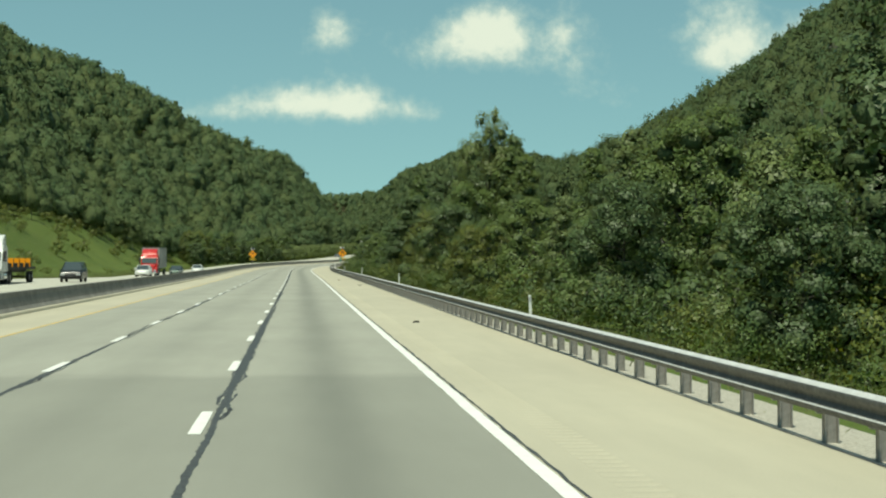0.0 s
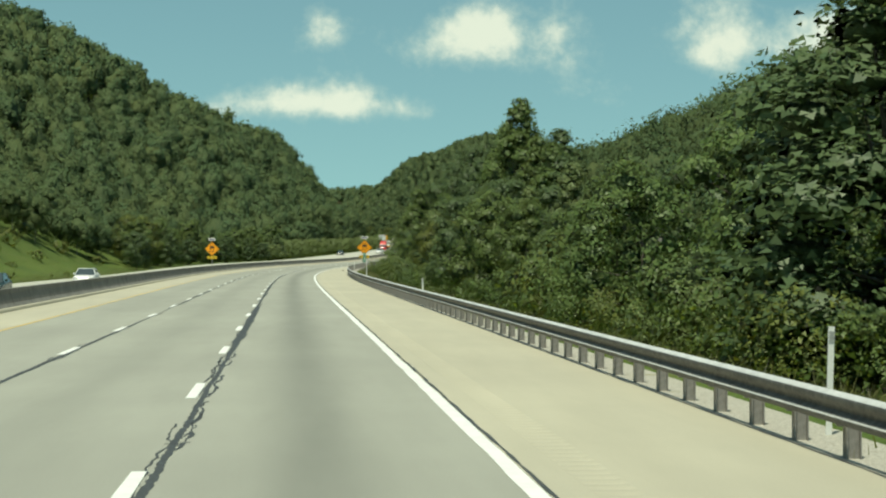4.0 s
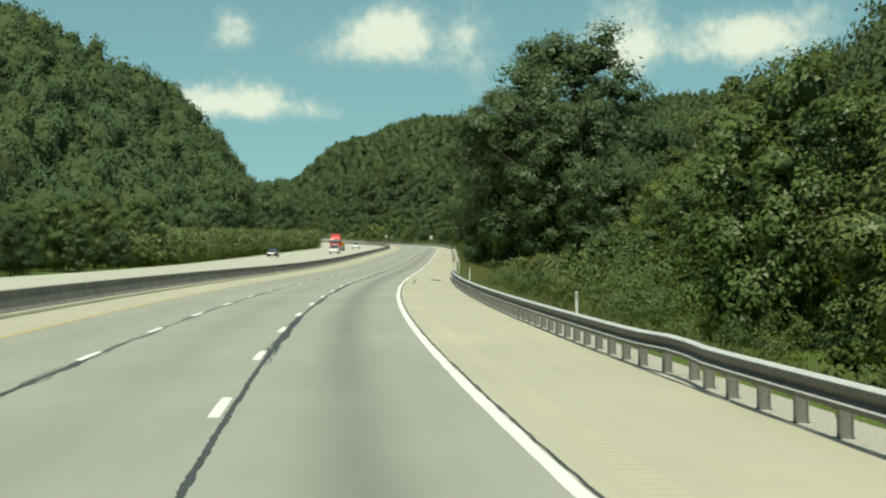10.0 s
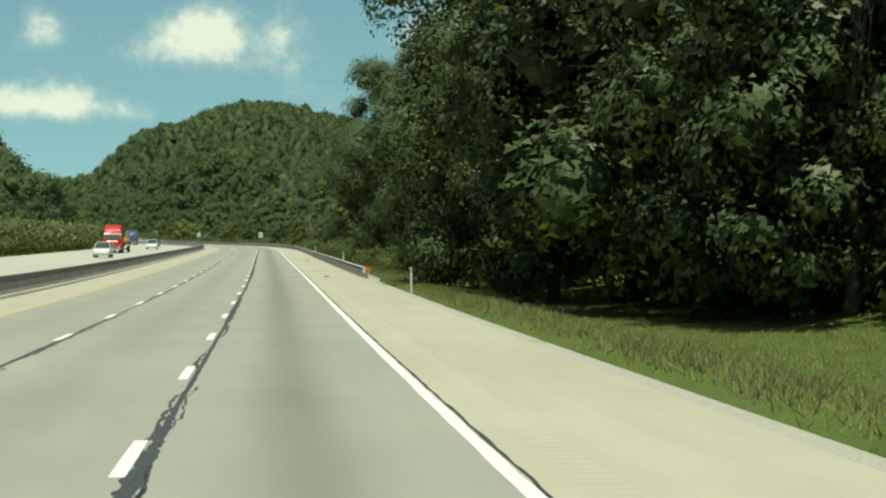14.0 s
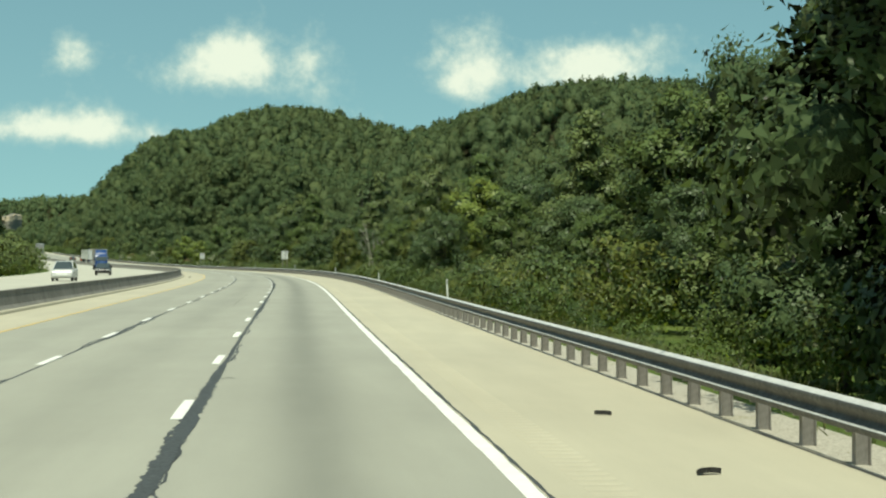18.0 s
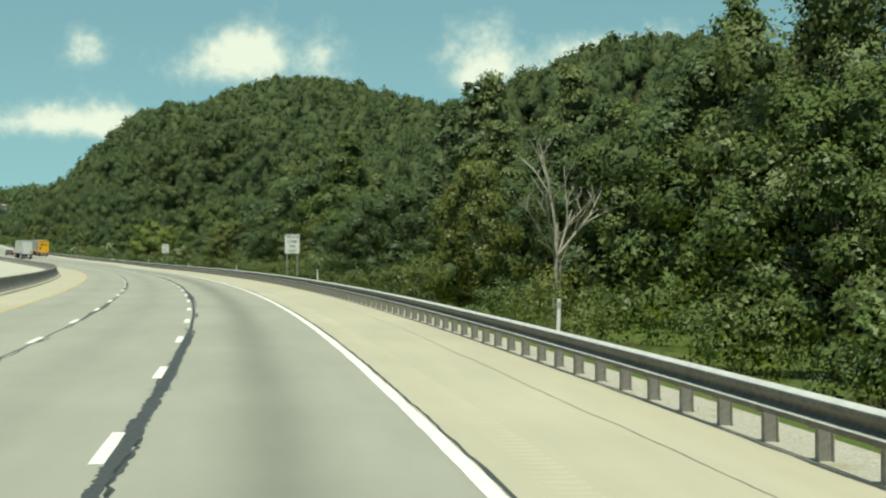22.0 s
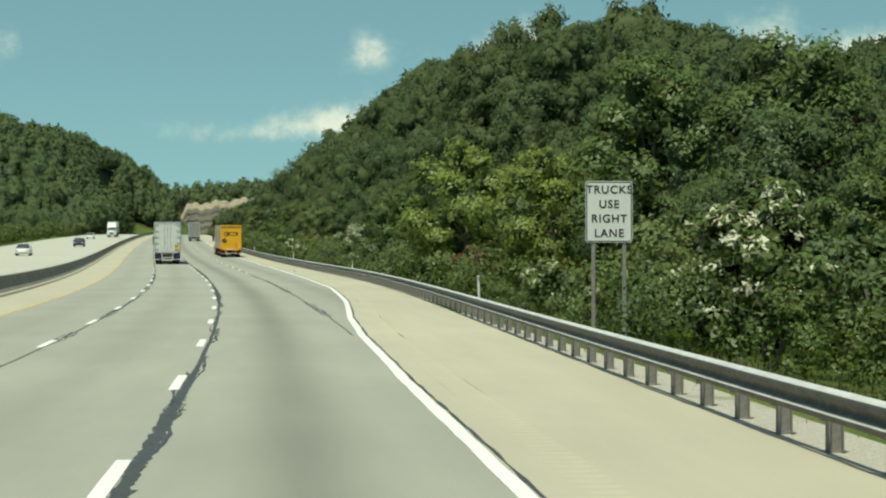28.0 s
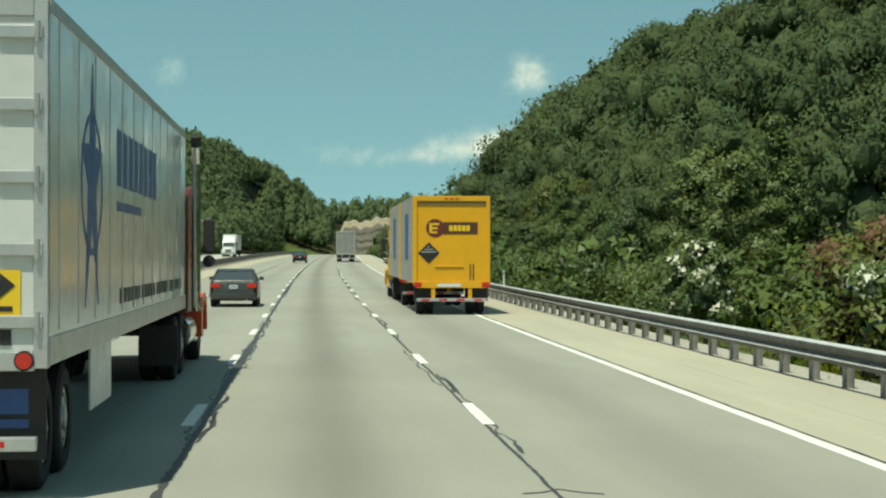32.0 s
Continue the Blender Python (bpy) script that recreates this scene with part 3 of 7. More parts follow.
def tar_line(name, u, s0, s1, seed, wide=0.055):
    """A poured sealant line along a joint, with wavering edges, side runs and blots."""
    rng = np.random.default_rng(seed)
    s = np.arange(s0, s1, 0.14)
    drift = np.cumsum(rng.normal(0, 0.0025, len(s)))
    drift -= np.convolve(np.pad(drift, 30, mode="edge"), np.ones(61) / 61, "valid")
    heavy = 0.6 + 0.8 * smooth(np.sin(s * 0.11 + seed) + 0.6 * np.sin(s * 0.037), -0.3, 0.9)
    w = wide * heavy * rng.uniform(0.6, 1.3, (2, len(s)))
    uu = np.stack([u + drift - w[0], u + drift + w[1]], 1)
    v, f = [at(s[:, None], uu, 0.0025).reshape(-1, 3)], [grid_faces(len(s), 2)]
    n = len(v[0])
    # second wandering runs beside the main one
    for k in range(int((s1 - s0) / 4.6)):
        a = rng.uniform(s0, s1 - 8)
        t = np.arange(a, a + rng.uniform(1.5, 8), 0.3)
        c = u + rng.choice([-1, 1], p=[0.35, 0.65]) * (0.045 + 0.075 * np.abs(np.sin((t - a) * rng.uniform(0.5, 1.4)))) + rng.normal(0, 0.015, len(t))
        ww = rng.uniform(0.010, 0.026) * rng.uniform(0.3, 1.7, len(t))
        q = np.stack([c - ww, c + ww], 1)
        v.append(at(t[:, None], q, 0.0035).reshape(-1, 3))
        f.append(grid_faces(len(t), 2) + n)
        n += len(v[-1])
    # short cross runs
    for k in range(int((s1 - s0) / 45)):
        a, l = rng.uniform(s0, s1), rng.uniform(0.12, 0.4)
        c = np.linspace(u - l * rng.random(), u + l, 5)
        t = a + rng.normal(0, 0.10, 5)
        q = np.stack([at(t - 0.03, c, 0.0045), at(t + 0.03, c, 0.0045)], 1).reshape(-1, 3)
        v.append(q)
        f.append(grid_faces(5, 2) + n)
        n += len(q)
    return tagged(new(name, mesh(name, np.concatenate(v), np.concatenate(f), [M_TAR])), "black tar sealant poured along a lane joint", "tar seam", kind="structure")


tar_line("tar_seam_1", U_D1 + 0.16, -40, 1700, 3, 0.072)
tar_line("tar_seam_2", U_D2 + 0.08, -40, 1500, 5, 0.042)
tar_line("tar_seam_3", 1.9, 1150, 1700, 8, 0.034)
s_t = np.arange(-60, 1700, 0.6)
line_strip("tar_seam_edge", U_E + 0.13, 0.022, s_t, M_TAR, "thin black sealant along the edge line", 1.5, widen(s_t))
for name_, j0, j1 in (("shoulder_joint_1", -60, 542), ("shoulder_joint_2", 662, 1500)):
    s_j = np.arange(j0, j1, 0.8)
    line_strip(name_, 0.0, 0.028, s_j, M_TAR, "dark open joint at the edge of the shoulder", 1.2, np.array([float(rail_u(q)) for q in s_j]) - 0.02)

# median wall
bar_profile = [(-10.50, 0.0), (-10.53, 0.08), (-10.70, 0.26), (-10.80, 0.62), (-10.81, 0.80), (-10.83, 0.82), (-10.96, 0.82), (-10.98, 0.80), (-10.99, 0.62), (-11.09, 0.26), (-11.26, 0.08), (-11.29, 0.0)]
barrier = tagged(new("median_barrier"), "long weathered concrete median barrier with sloping foot", "median barrier", kind="structure")
for k in range(120):
    a = -40 + 12.2 * k
    part("barrier_section", sweep("barrier_section", bar_profile, np.linspace(a, a + 12.15, 4), M_BARRIER, caps=True), barrier)
part("far_barrier", sweep("far_barrier", bar_profile, np.arange(1424, 2300, 4.0), M_BARRIER), barrier)
# added pale strip: sunlight on the sloping foot, put into its colour
part("foot_kerb", sweep("foot_kerb", [(-10.36, 0.0), (-10.38, 0.11), (-10.42, 0.13), (-10.55, 0.13)], np.arange(-60, 2300, 4.0), M_SHOULDER), barrier, "pale concrete strip painting the barrier's sunlit foot")

# ================= guardrails =================
def w_beam(name, s0, s1, parent):
    """The folded steel rail: a W in section, with thickness."""
    n = max(2, int((s1 - s0) / 1.83) + 1)
    s = np.linspace(s0, s1, n)
    o = np.array([rail_u(x) - 5.2 for x in s]) + np.array([dent(x) for x in s])
    front = [(5.252, 0.322), (5.215, 0.334), (5.182, 0.372), (5.178, 0.400), (5.190, 0.418), (5.246, 0.462), (5.250, 0.505), (5.182, 0.545), (5.176, 0.588), (5.190, 0.612), (5.250, 0.654)]
    back = [(u + 0.012, h) for u, h in reversed(front)]
    me = sweep(name, front + back, s, M_STEEL_SHADED, closed=True, offset=o)
    me.materials.append(M_STEEL_PALE)
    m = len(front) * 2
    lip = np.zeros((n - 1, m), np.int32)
    lip[:, [3, 9, 10]] = 1      # upper slopes take the painted sunlit tone; shade is painted on the rest
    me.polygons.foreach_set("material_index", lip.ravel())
    return part(name, me, parent)


def dent(s):
    """Places where the rail was hit."""
    return 0.14 * math.exp(-((s - 690.0) / 2.2) ** 2) + 0.22 * math.exp(-((s - 425.5) / 1.9) ** 2)


post_mesh = (Build().box(-0.075, -0.063, -0.062, 0.062, -0.5, 0.62).box(-0.063, 0.063, -0.004, 0.004, -0.5, 0.62).box(0.063, 0.075, -0.062, 0.062, -0.5, 0.62)
             .done("post", M_POST))
block_mesh = Build().box(-0.150, -0.077, -0.055, 0.055, 0.33, 0.64, 0.008).done("blockout", M_POST)


def guardrail(s0, s1, name, label, near):
    """One run of rail with its posts. near: stretches of the plan whose posts are parts of their own."""
    rail = new(name)
    rail.matrix_world = Matrix.Identity(4)
    tagged(rail, label, "guardrail", "guardrails along the shoulder")
    w_beam("rail", s0, s1, rail)
    joined = []
    k = 0
    n = int((s1 - s0 - 0.8) / 1.83)
    for i in range(n + 1):
        s = s0 + 0.4 + 1.83 * i
        m = place(s, rail_u(s) + dent(s) + 0.235, -0.05)
        if near(s):
            p = part("post", post_mesh, rail)
            p.matrix_basis = m
            b = part("blockout", block_mesh, p)
        else:
            joined.append(m)
    if joined:
        v, f, base = [], [], 0
        for me in (post_mesh, block_mesh):
            co = np.array([tuple(q.co) for q in me.vertices])
            fa = [tuple(p.vertices) for p in me.polygons]
            for m in joined:
                r = np.array(m.to_3x3())
                v.append(co @ r.T + np.array(m.translation))
                f += [tuple(i + base for i in q) for q in fa]
                base += len(co)
        tagged(part("post_row", mesh("post_row", np.concatenate(v), f, [M_POST]), rail, "many steel posts of the same rail"), kind="stuff")
    return rail


guardrail(-40, 540, "guardrail", "galvanised steel W-beam guardrail on steel posts", lambda s: -8 < s < 541)
guardrail(660, 1500, "guardrail", "long galvanised steel guardrail, bent where it was hit", lambda s: 660 < s < 1206)

# ================= vegetation =================
def leaf_cloud(rng, centres, radii, count, size, twigs=16, loose=0.24, aim=0.5, low=0.0, up=0.45, flat=0.80, own=0.36):
    """Small leaf sprays, gathered on twigs over the outside of flattened clumps. Returns vertices, faces and normals."""
    centres, radii = np.asarray(centres, float), np.asarray(radii, float)
    nt = len(centres) * twigs
    ci = np.repeat(np.arange(len(centres)), twigs)
    mid = centres.mean(0)
    away = centres[ci] - mid
    away /= np.linalg.norm(away, axis=1, keepdims=True) + 1e-6
    d = rng.normal(size=(nt, 3)) + 0.55 * away
    d[:, 2] += 0.35
    d /= np.linalg.norm(d, axis=1, keepdims=True)
    squash = np.array([1.0, 1.0, flat])
    tw = centres[ci] + d * squash * (radii[ci] * rng.uniform(0.78, 1.08, nt))[:, None]
    w = radii[ci] ** 2
    idx = rng.choice(nt, count, p=w / w.sum())
    p = tw[idx] + rng.normal(size=(count, 3)) * squash * (radii[ci][idx] * loose)[:, None]
    p[:, 2] = np.maximum(p[:, 2], low)
    out = (p - centres[ci][idx]) / squash
    out /= np.linalg.norm(out, axis=1, keepdims=True) + 1e-6
    nrm = out + rng.normal(0, aim, (count, 3)) + np.array([0, 0, up])
    nrm /= np.linalg.norm(nrm, axis=1, keepdims=True)
    t = np.cross(nrm, rng.normal(size=(count, 3)))
    t /= np.linalg.norm(t, axis=1, keepdims=True) + 1e-9
    b = np.cross(nrm, t)
    sz = size * rng.uniform(0.6, 1.4, count)[:, None]
    v = np.stack([p - t * sz * 0.55 - b * sz * 0.2, p + t * sz * 0.55 - b * sz * rng.uniform(0.05, 0.35, (count, 1)), p + b * sz * rng.uniform(0.4, 0.75, (count, 1)) + t * sz * rng.uniform(-0.3, 0.3, (count, 1))], 1).reshape(-1, 3)
    far = (p - mid) / (np.linalg.norm(p - mid, axis=1, keepdims=True) + 1e-6)
    ln = 0.55 * out + 0.22 * far + own * nrm + np.array([0, 0, 0.22])
    ln /= np.linalg.norm(ln, axis=1, keepdims=True) + 1e-6
    return v, np.arange(count * 3).reshape(-1, 3), np.repeat(ln, 3, 0)


def clump_cores(rng, centres, radii, share, sub=1, flat=0.80):
    """The shaded inside of each clump: an uneven mass behind the outer leaves, as loose triangles."""
    b = bmesh.new()
    bmesh.ops.create_icosphere(b, subdivisions=sub, radius=1.0)
    d = np.array([tuple(q.co) for q in b.verts])
    f = np.array([[q.index for q in p.verts] for p in b.faces])
    b.free()
    v, n = [], []
    for c, r in zip(centres, radii):
        w = d * rng.uniform(0.80, 1.12, (len(d), 1)) * (r * share) * np.array([1, 1, flat]) + np.array(c)
        v.append(w[f].reshape(-1, 3))
        n.append(d[f].reshape(-1, 3))
    return np.concatenate(v), np.concatenate(n)


def leaf_mesh(name, v, f, n, mats, slots=None):
    me = mesh(name, v, f, mats, slots=slots)
    me.attributes.new("leaf_n", "FLOAT_VECTOR", "POINT").data.foreach_set("vector", np.asarray(n, np.float32).ravel())
    return me


def crown_clumps(rng, height, spread, kind):
    """Centres and radii of the foliage clumps of one tree."""
    c, r = [], []
    if kind == "pine":
        for k in range(16):
            q = k / 16
            for j in range(3):
                a, out = rng.uniform(0, 2 * math.pi), spread * (1.0 - 0.8 * q)
                c.append((out * 0.6 * math.cos(a), out * 0.6 * math.sin(a), height * (0.42 + 0.58 * q) + rng.normal(0, 0.15)))
                r.append(max(0.3, out * 0.40))
        return c, r
    if kind == "far":
        c.append((0, 0, 0.56))
        r.append(0.34)
        for k in range(13):
            a, q = k * 2.4 + rng.uniform(-0.5, 0.5), rng.uniform(0.0, 1.0)
            rad = 0.35 * math.cos(q * 1.35) * rng.uniform(0.75, 1.15)
            c.append((rad * math.cos(a), rad * math.sin(a), 0.34 + 0.55 * q))
            r.append(rng.uniform(0.11, 0.20))
        return c, r
    if kind == "column":
        for k in range(40):
            q = (k + 0.5) / 40
            env = (0.55 + 0.6 * math.sin(math.pi * min(1, 0.2 + 0.7 * q))) * (1 - 0.75 * max(0, q - 0.55) / 0.45)
            a = k * 2.4 + rng.uniform(-0.5, 0.5)
            rad = spread * env * rng.uniform(0.3, 0.85)
            c.append((rad * math.cos(a), rad * math.sin(a), height * (0.10 + 0.88 * q)))
            r.append(spread * rng.uniform(0.34, 0.50) * (1.1 - 0.5 * q))
        return c, r
    n = {"round": 36, "tall": 46, "shrub": 12, "huge": 120}[kind]
    lo = {"round": 0.16, "tall": 0.12, "shrub": 0.25, "huge": 0.06}[kind]
    for k in range(n):
        z = lo + (1 - lo) * (k + 0.5) / n
        q = (z - lo) / (1 - lo)
        env = math.sin(math.pi * min(0.97, 0.20 + 0.76 * q)) ** 0.65
        if kind == "tall":
            env = (0.45 + 0.75 * math.sin(math.pi * (0.12 + 0.82 * q ** 0.8))) * (1 - 0.5 * q)
        if kind == "huge":
            env = (0.72 + 0.40 * math.sin(math.pi * (0.05 + 0.75 * q))) * (1 - 0.55 * q ** 4)
        a = k * 2.4 + rng.uniform(-0.6, 0.6)
        rad = spread * env * (rng.uniform(0.55, 0.98) if k % 4 else rng.uniform(0.1, 0.5))
        if kind == "tall":
            rad *= 1 - 0.8 * q ** 3
        size = spread * rng.uniform(0.20, 0.38) * {"tall": 1.15 - 0.50 * q, "huge": 0.70, "round": 1.12 - 0.34 * q}.get(kind, 1)
        c.append((rad * math.cos(a), rad * math.sin(a), height * z * rng.uniform(0.94, 1.02)))
        r.append(size)
    return c, r


def tree_meshes(seed, height, spread, kind, leaves, size, mat):
    rng = np.random.default_rng(seed)
    c, r = crown_clumps(rng, height, spread, kind)
    v, f, n = leaf_cloud(rng, c, r, leaves, size)
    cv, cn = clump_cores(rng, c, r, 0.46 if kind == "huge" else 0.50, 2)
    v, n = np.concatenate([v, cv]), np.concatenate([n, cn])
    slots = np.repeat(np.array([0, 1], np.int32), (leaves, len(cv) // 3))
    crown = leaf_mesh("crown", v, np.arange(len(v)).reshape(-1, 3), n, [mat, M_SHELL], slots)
    b = Build()
    top = height * (0.9 if kind == "pine" else 0.72)
    pts = [Vector((0, 0, -0.6))]
    for k in range(1, 6):
        pts.append(Vector((rng.normal(0, 0.05) * height * 0.1, rng.normal(0, 0.05) * height * 0.1, top * k / 5)))
    rad = 0.014 * height + 0.03
    for k in range(5):
        b.cyl(pts[k], pts[k + 1], rad * (1 - k / 6.2), 8, rad * (1 - (k + 1) / 6.2), caps=False)
    for k in range(9):
        i = int(rng.integers(0, len(c)))
        q = Vector(c[i])
        o = Vector((0, 0, min(rng.uniform(0.2, 0.7) * height, max(0.3, q.z - 0.5))))
        b.cyl(o, q, rad * 0.32, 6, rad * 0.07, caps=False)
    return b.done("trunk", M_BARK, 60), crown


def tree_thing(meshes, name, label, category="tree"):
    t = new(name)
    part("trunk", meshes[0], t)
    part("crown", meshes[1], t)
    return tagged(t, label, category)


VAR = {}
words = {M_LEAF: "green", M_LEAF_DARK: "dark green", M_LEAF_PALE: "pale green", M_LEAF_OLIVE: "olive-yellow", M_LEAF_BRIGHT: "bright yellow-green"}
for key, kind, mat, hh, sp_, n_leaf, size in (
        ("g1", "round", M_LEAF, 8.0, 3.0, 17000, 0.148), ("g2", "tall", M_LEAF, 10.0, 2.6, 17000, 0.148), ("g3", "round", M_LEAF, 7.0, 3.2, 17000, 0.148),
        ("d1", "round", M_LEAF_DARK, 9.0, 3.4, 17000, 0.152), ("d2", "tall", M_LEAF_DARK, 11.0, 2.8, 17000, 0.152),
        ("p1", "round", M_LEAF_PALE, 7.0, 2.8, 17000, 0.142), ("p2", "tall", M_LEAF_PALE, 9.5, 2.5, 17000, 0.142), ("o1", "round", M_LEAF_OLIVE, 7.0, 3.0, 17000, 0.142),
        ("P1", "round", M_LEAF_PALE, 15.0, 4.8, 26000, 0.20), ("G2", "tall", M_LEAF, 13.0, 3.4, 24000, 0.18), ("b1", "round", M_LEAF_BRIGHT, 7.0, 2.8, 17000, 0.142), ("c1", "column", M_LEAF_DARK, 9.0, 2.0, 17000, 0.14), ("h1", "huge", M_LEAF_DARK, 24.0, 8.6, 44000, 0.31), ("h2", "huge", M_LEAF_DARK, 20.0, 7.2, 42000, 0.29), ("h3", "huge", M_LEAF_DARK, 20.0, 7.2, 110000, 0.175), ("h4", "huge", M_LEAF, 18.0, 6.2, 90000, 0.165), ("pine", "pine", M_LEAF_DARK, 14.0, 2.6, 6000, 0.28)):
    look_ = {"round": "round-crowned", "tall": "tall slender", "huge": "massive", "column": "columnar", "pine": "ragged"}[kind]
    tr = tree_thing(tree_meshes(40 + len(VAR), hh, sp_, kind, n_leaf, size, mat), "tree", f"{look_} {words[mat]} {'pine' if kind == 'pine' else 'broadleaf tree'} in full leaf beside the road")
    tr.matrix_world = pose(0, -300, -200)
    VAR[key] = (tr, hh)
tree_rng = np.random.default_rng(11)


def put_tree(key, s, u, height, wide=1.0):
    src, hh = VAR[key]
    f = height / hh
    z = float(terrain(s, u)) - 0.1
    x, y, zz = at(s, u, z)
    m = Matrix.Translation((x, y, zz)) @ Matrix.Rotation(tree_rng.uniform(0, 6.28), 4, "Z") @ Matrix.Diagonal((f * wide, f * wide, f, 1))
    t = copy_thing(src, m)
    t.matrix_basis = m
    return tagged(t, group="roadside trees")


# mixed first and second rows beside the road
KEYS_LOW, KEYS_HIGH = ("g1", "g3", "p1", "d1", "d1", "o1", "g2", "p2"), ("g2", "d2", "d1", "g1", "p2", "d2")
for k in range(150):
    s = 30 + 8.0 * k + tree_rng.uniform(-3, 3)
    if 420 < s < 745 or 912 < s < 986 or s > 1184:
        continue
    extra = float(rail_u(s)) - 5.2
    put_tree(KEYS_LOW[int(tree_rng.integers(0, 8))], s, tree_rng.uniform(11.0, 15.5) + extra, tree_rng.uniform(4.2, 7.2))
for k in range(125):
    s = 40 + 9.6 * k + tree_rng.uniform(-4, 4)
    if 470 < s < 600 or s > 1220:
        continue
    put_tree(KEYS_HIGH[int(tree_rng.integers(0, 6))], s, tree_rng.uniform(17, 25), tree_rng.uniform(7.5, 11.5))
# single trees that stand out
for key, s, u, h, w in (
        ("P1", 180, 19, 17.0, 0.62), ("g2", 163, 20.5, 12.0, 1.0), ("g1", 177, 16.5, 9.6, 1.0), ("d2", 183, 22, 12.5, 1.0), ("g2", 176, 21, 14.5, 0.9), ("c1", 194, 12, 9.4, 1.5), ("G2", 332, 22, 17.6, 0.9), ("G2", 347, 22, 16.8, 0.85), ("d2", 326, 25, 14, 1.1), ("G2", 361, 22, 14.6, 0.9), ("d2", 388, 22, 14.5, 0.9), ("g2", 318, 22, 13.0, 1.0), ("G2", 308, 22, 12.0, 1.0),
        ("g2", 322, 11.5, 8.6, 1.1), ("p1", 312, 13, 6.5, 1.0), ("o1", 306, 12.5, 5.4, 1.0), ("d2", 447, 20, 14.5, 1.1), ("d1", 456, 23, 14, 1.1), ("g2", 438, 18, 12, 1.1), ("p1", 430, 12, 6, 1.1),
        ("g3", 452, 14.5, 8, 1.0), ("P1", 554, 30.5, 13, 1.1), ("g1", 586, 30, 9.5, 1.2), ("G2", 611, 39, 16, 1.2), ("b1", 545, 25, 8, 1.2), ("g3", 530, 24, 8, 1.2), ("g1", 508, 27, 10, 1.1), ("d1", 485, 24, 9, 1.2),
        ("h1", 629, 20, 28.5, 1.12), ("h2", 616, 20, 20, 0.95), ("h3", 646, 14.2, 24, 0.92), ("h2", 640, 30, 17, 1.0), ("h4", 664, 13.6, 18, 0.9), ("h1", 680, 22, 23, 0.95), ("h3", 695, 17.5, 19, 0.95),
        ("h3", 712, 16, 18.5, 0.9), ("h3", 736, 13, 20.5, 0.9), ("h1", 708, 27, 23, 1.0), ("h1", 738, 26, 19, 1.0), ("h2", 652, 31, 17, 1.0), ("d1", 602, 24, 12, 1.2),
        ("G2", 938, 20, 12.5, 1.0), ("G2", 948, 27, 13, 1.1), ("pine", 1019, 26, 17.5, 1.0), ("pine", 1010, 22.5, 16.5, 1.0), ("d1", 974, 16.5, 7.4, 1.1), ("g2", 985, 18, 9.5, 1.1), ("P1", 925, 19, 14.5, 0.85), ("g2", 856, 15.4, 10.8, 1.15), ("b1", 847, 14.6, 8.6, 1.0), ("d2", 771, 19, 14, 1.2), ("pine", 1028, 24, 16, 1.0),
        ("P1", 1093, 22, 16, 0.75), ("P1", 1114, 22, 15.5, 0.75), ("g2", 1104, 23, 14, 1.0), ("d1", 1060, 15, 11, 1.2), ("d2", 1068, 18, 13, 1.2),
        ("b1", 1212, 13.6, 8.9, 0.98), ("b1", 1194, 14.8, 7.6, 0.95), ("p1", 1203, 15.5, 6.0, 1.0), ("G2", 1048, 18, 14.8, 1.1), ("o1", 947, 10.7, 6.4, 0.72), ("g1", 1224, 15.5, 6, 1.0), ("p2", 1010, 23.9, 17, 0.9), ("p2", 990, 25.5, 15.5, 1.0)):
    put_tree(key, s, u, h, w)
for k in range(9):
    put_tree(("g2", "d2", "d1")[k % 3], 1555 + 11 * k, 35 + 1.6 * k + tree_rng.uniform(-2, 2), tree_rng.uniform(17, 24), 0.9)

for k in range(46):
    s = 1232 + 7.1 * k + tree_rng.uniform(-3, 3)
    if 1240 < s < 1276 or 1292 < s < 1324:
        continue
    put_tree(KEYS_LOW[int(tree_rng.integers(0, 8))], s, tree_rng.uniform(13.5, 22), tree_rng.uniform(4.5, 8.5))

for k in range(26):
    put_tree(("g1", "d1", "g2", "p1", "d2", "g3", "o1")[k % 7], 470 + 5.2 * k + tree_rng.uniform(-2, 2), 26.5 + 3.5 * (k % 3) + tree_rng.uniform(-1.5, 1.5), tree_rng.uniform(5, 8.5))

for k in range(24):
    put_tree(("d1", "g1", "o1", "d2", "g3", "p1")[k % 6], 470 + 7.6 * k + tree_rng.uniform(-3, 3), -33.5 - 2.5 * (k % 3) - tree_rng.uniform(0, 2), tree_rng.uniform(4.5, 9.0), 1.1)

for src, hh in VAR.values():
    for o in list(src.children) + [src]:
        bpy.data.objects.remove(o)

# ---- woods on the hills: seen from along the road ----
wood_rng = np.random.default_rng(23)
VIEW_S = np.arange(0, 1301, 50.0)


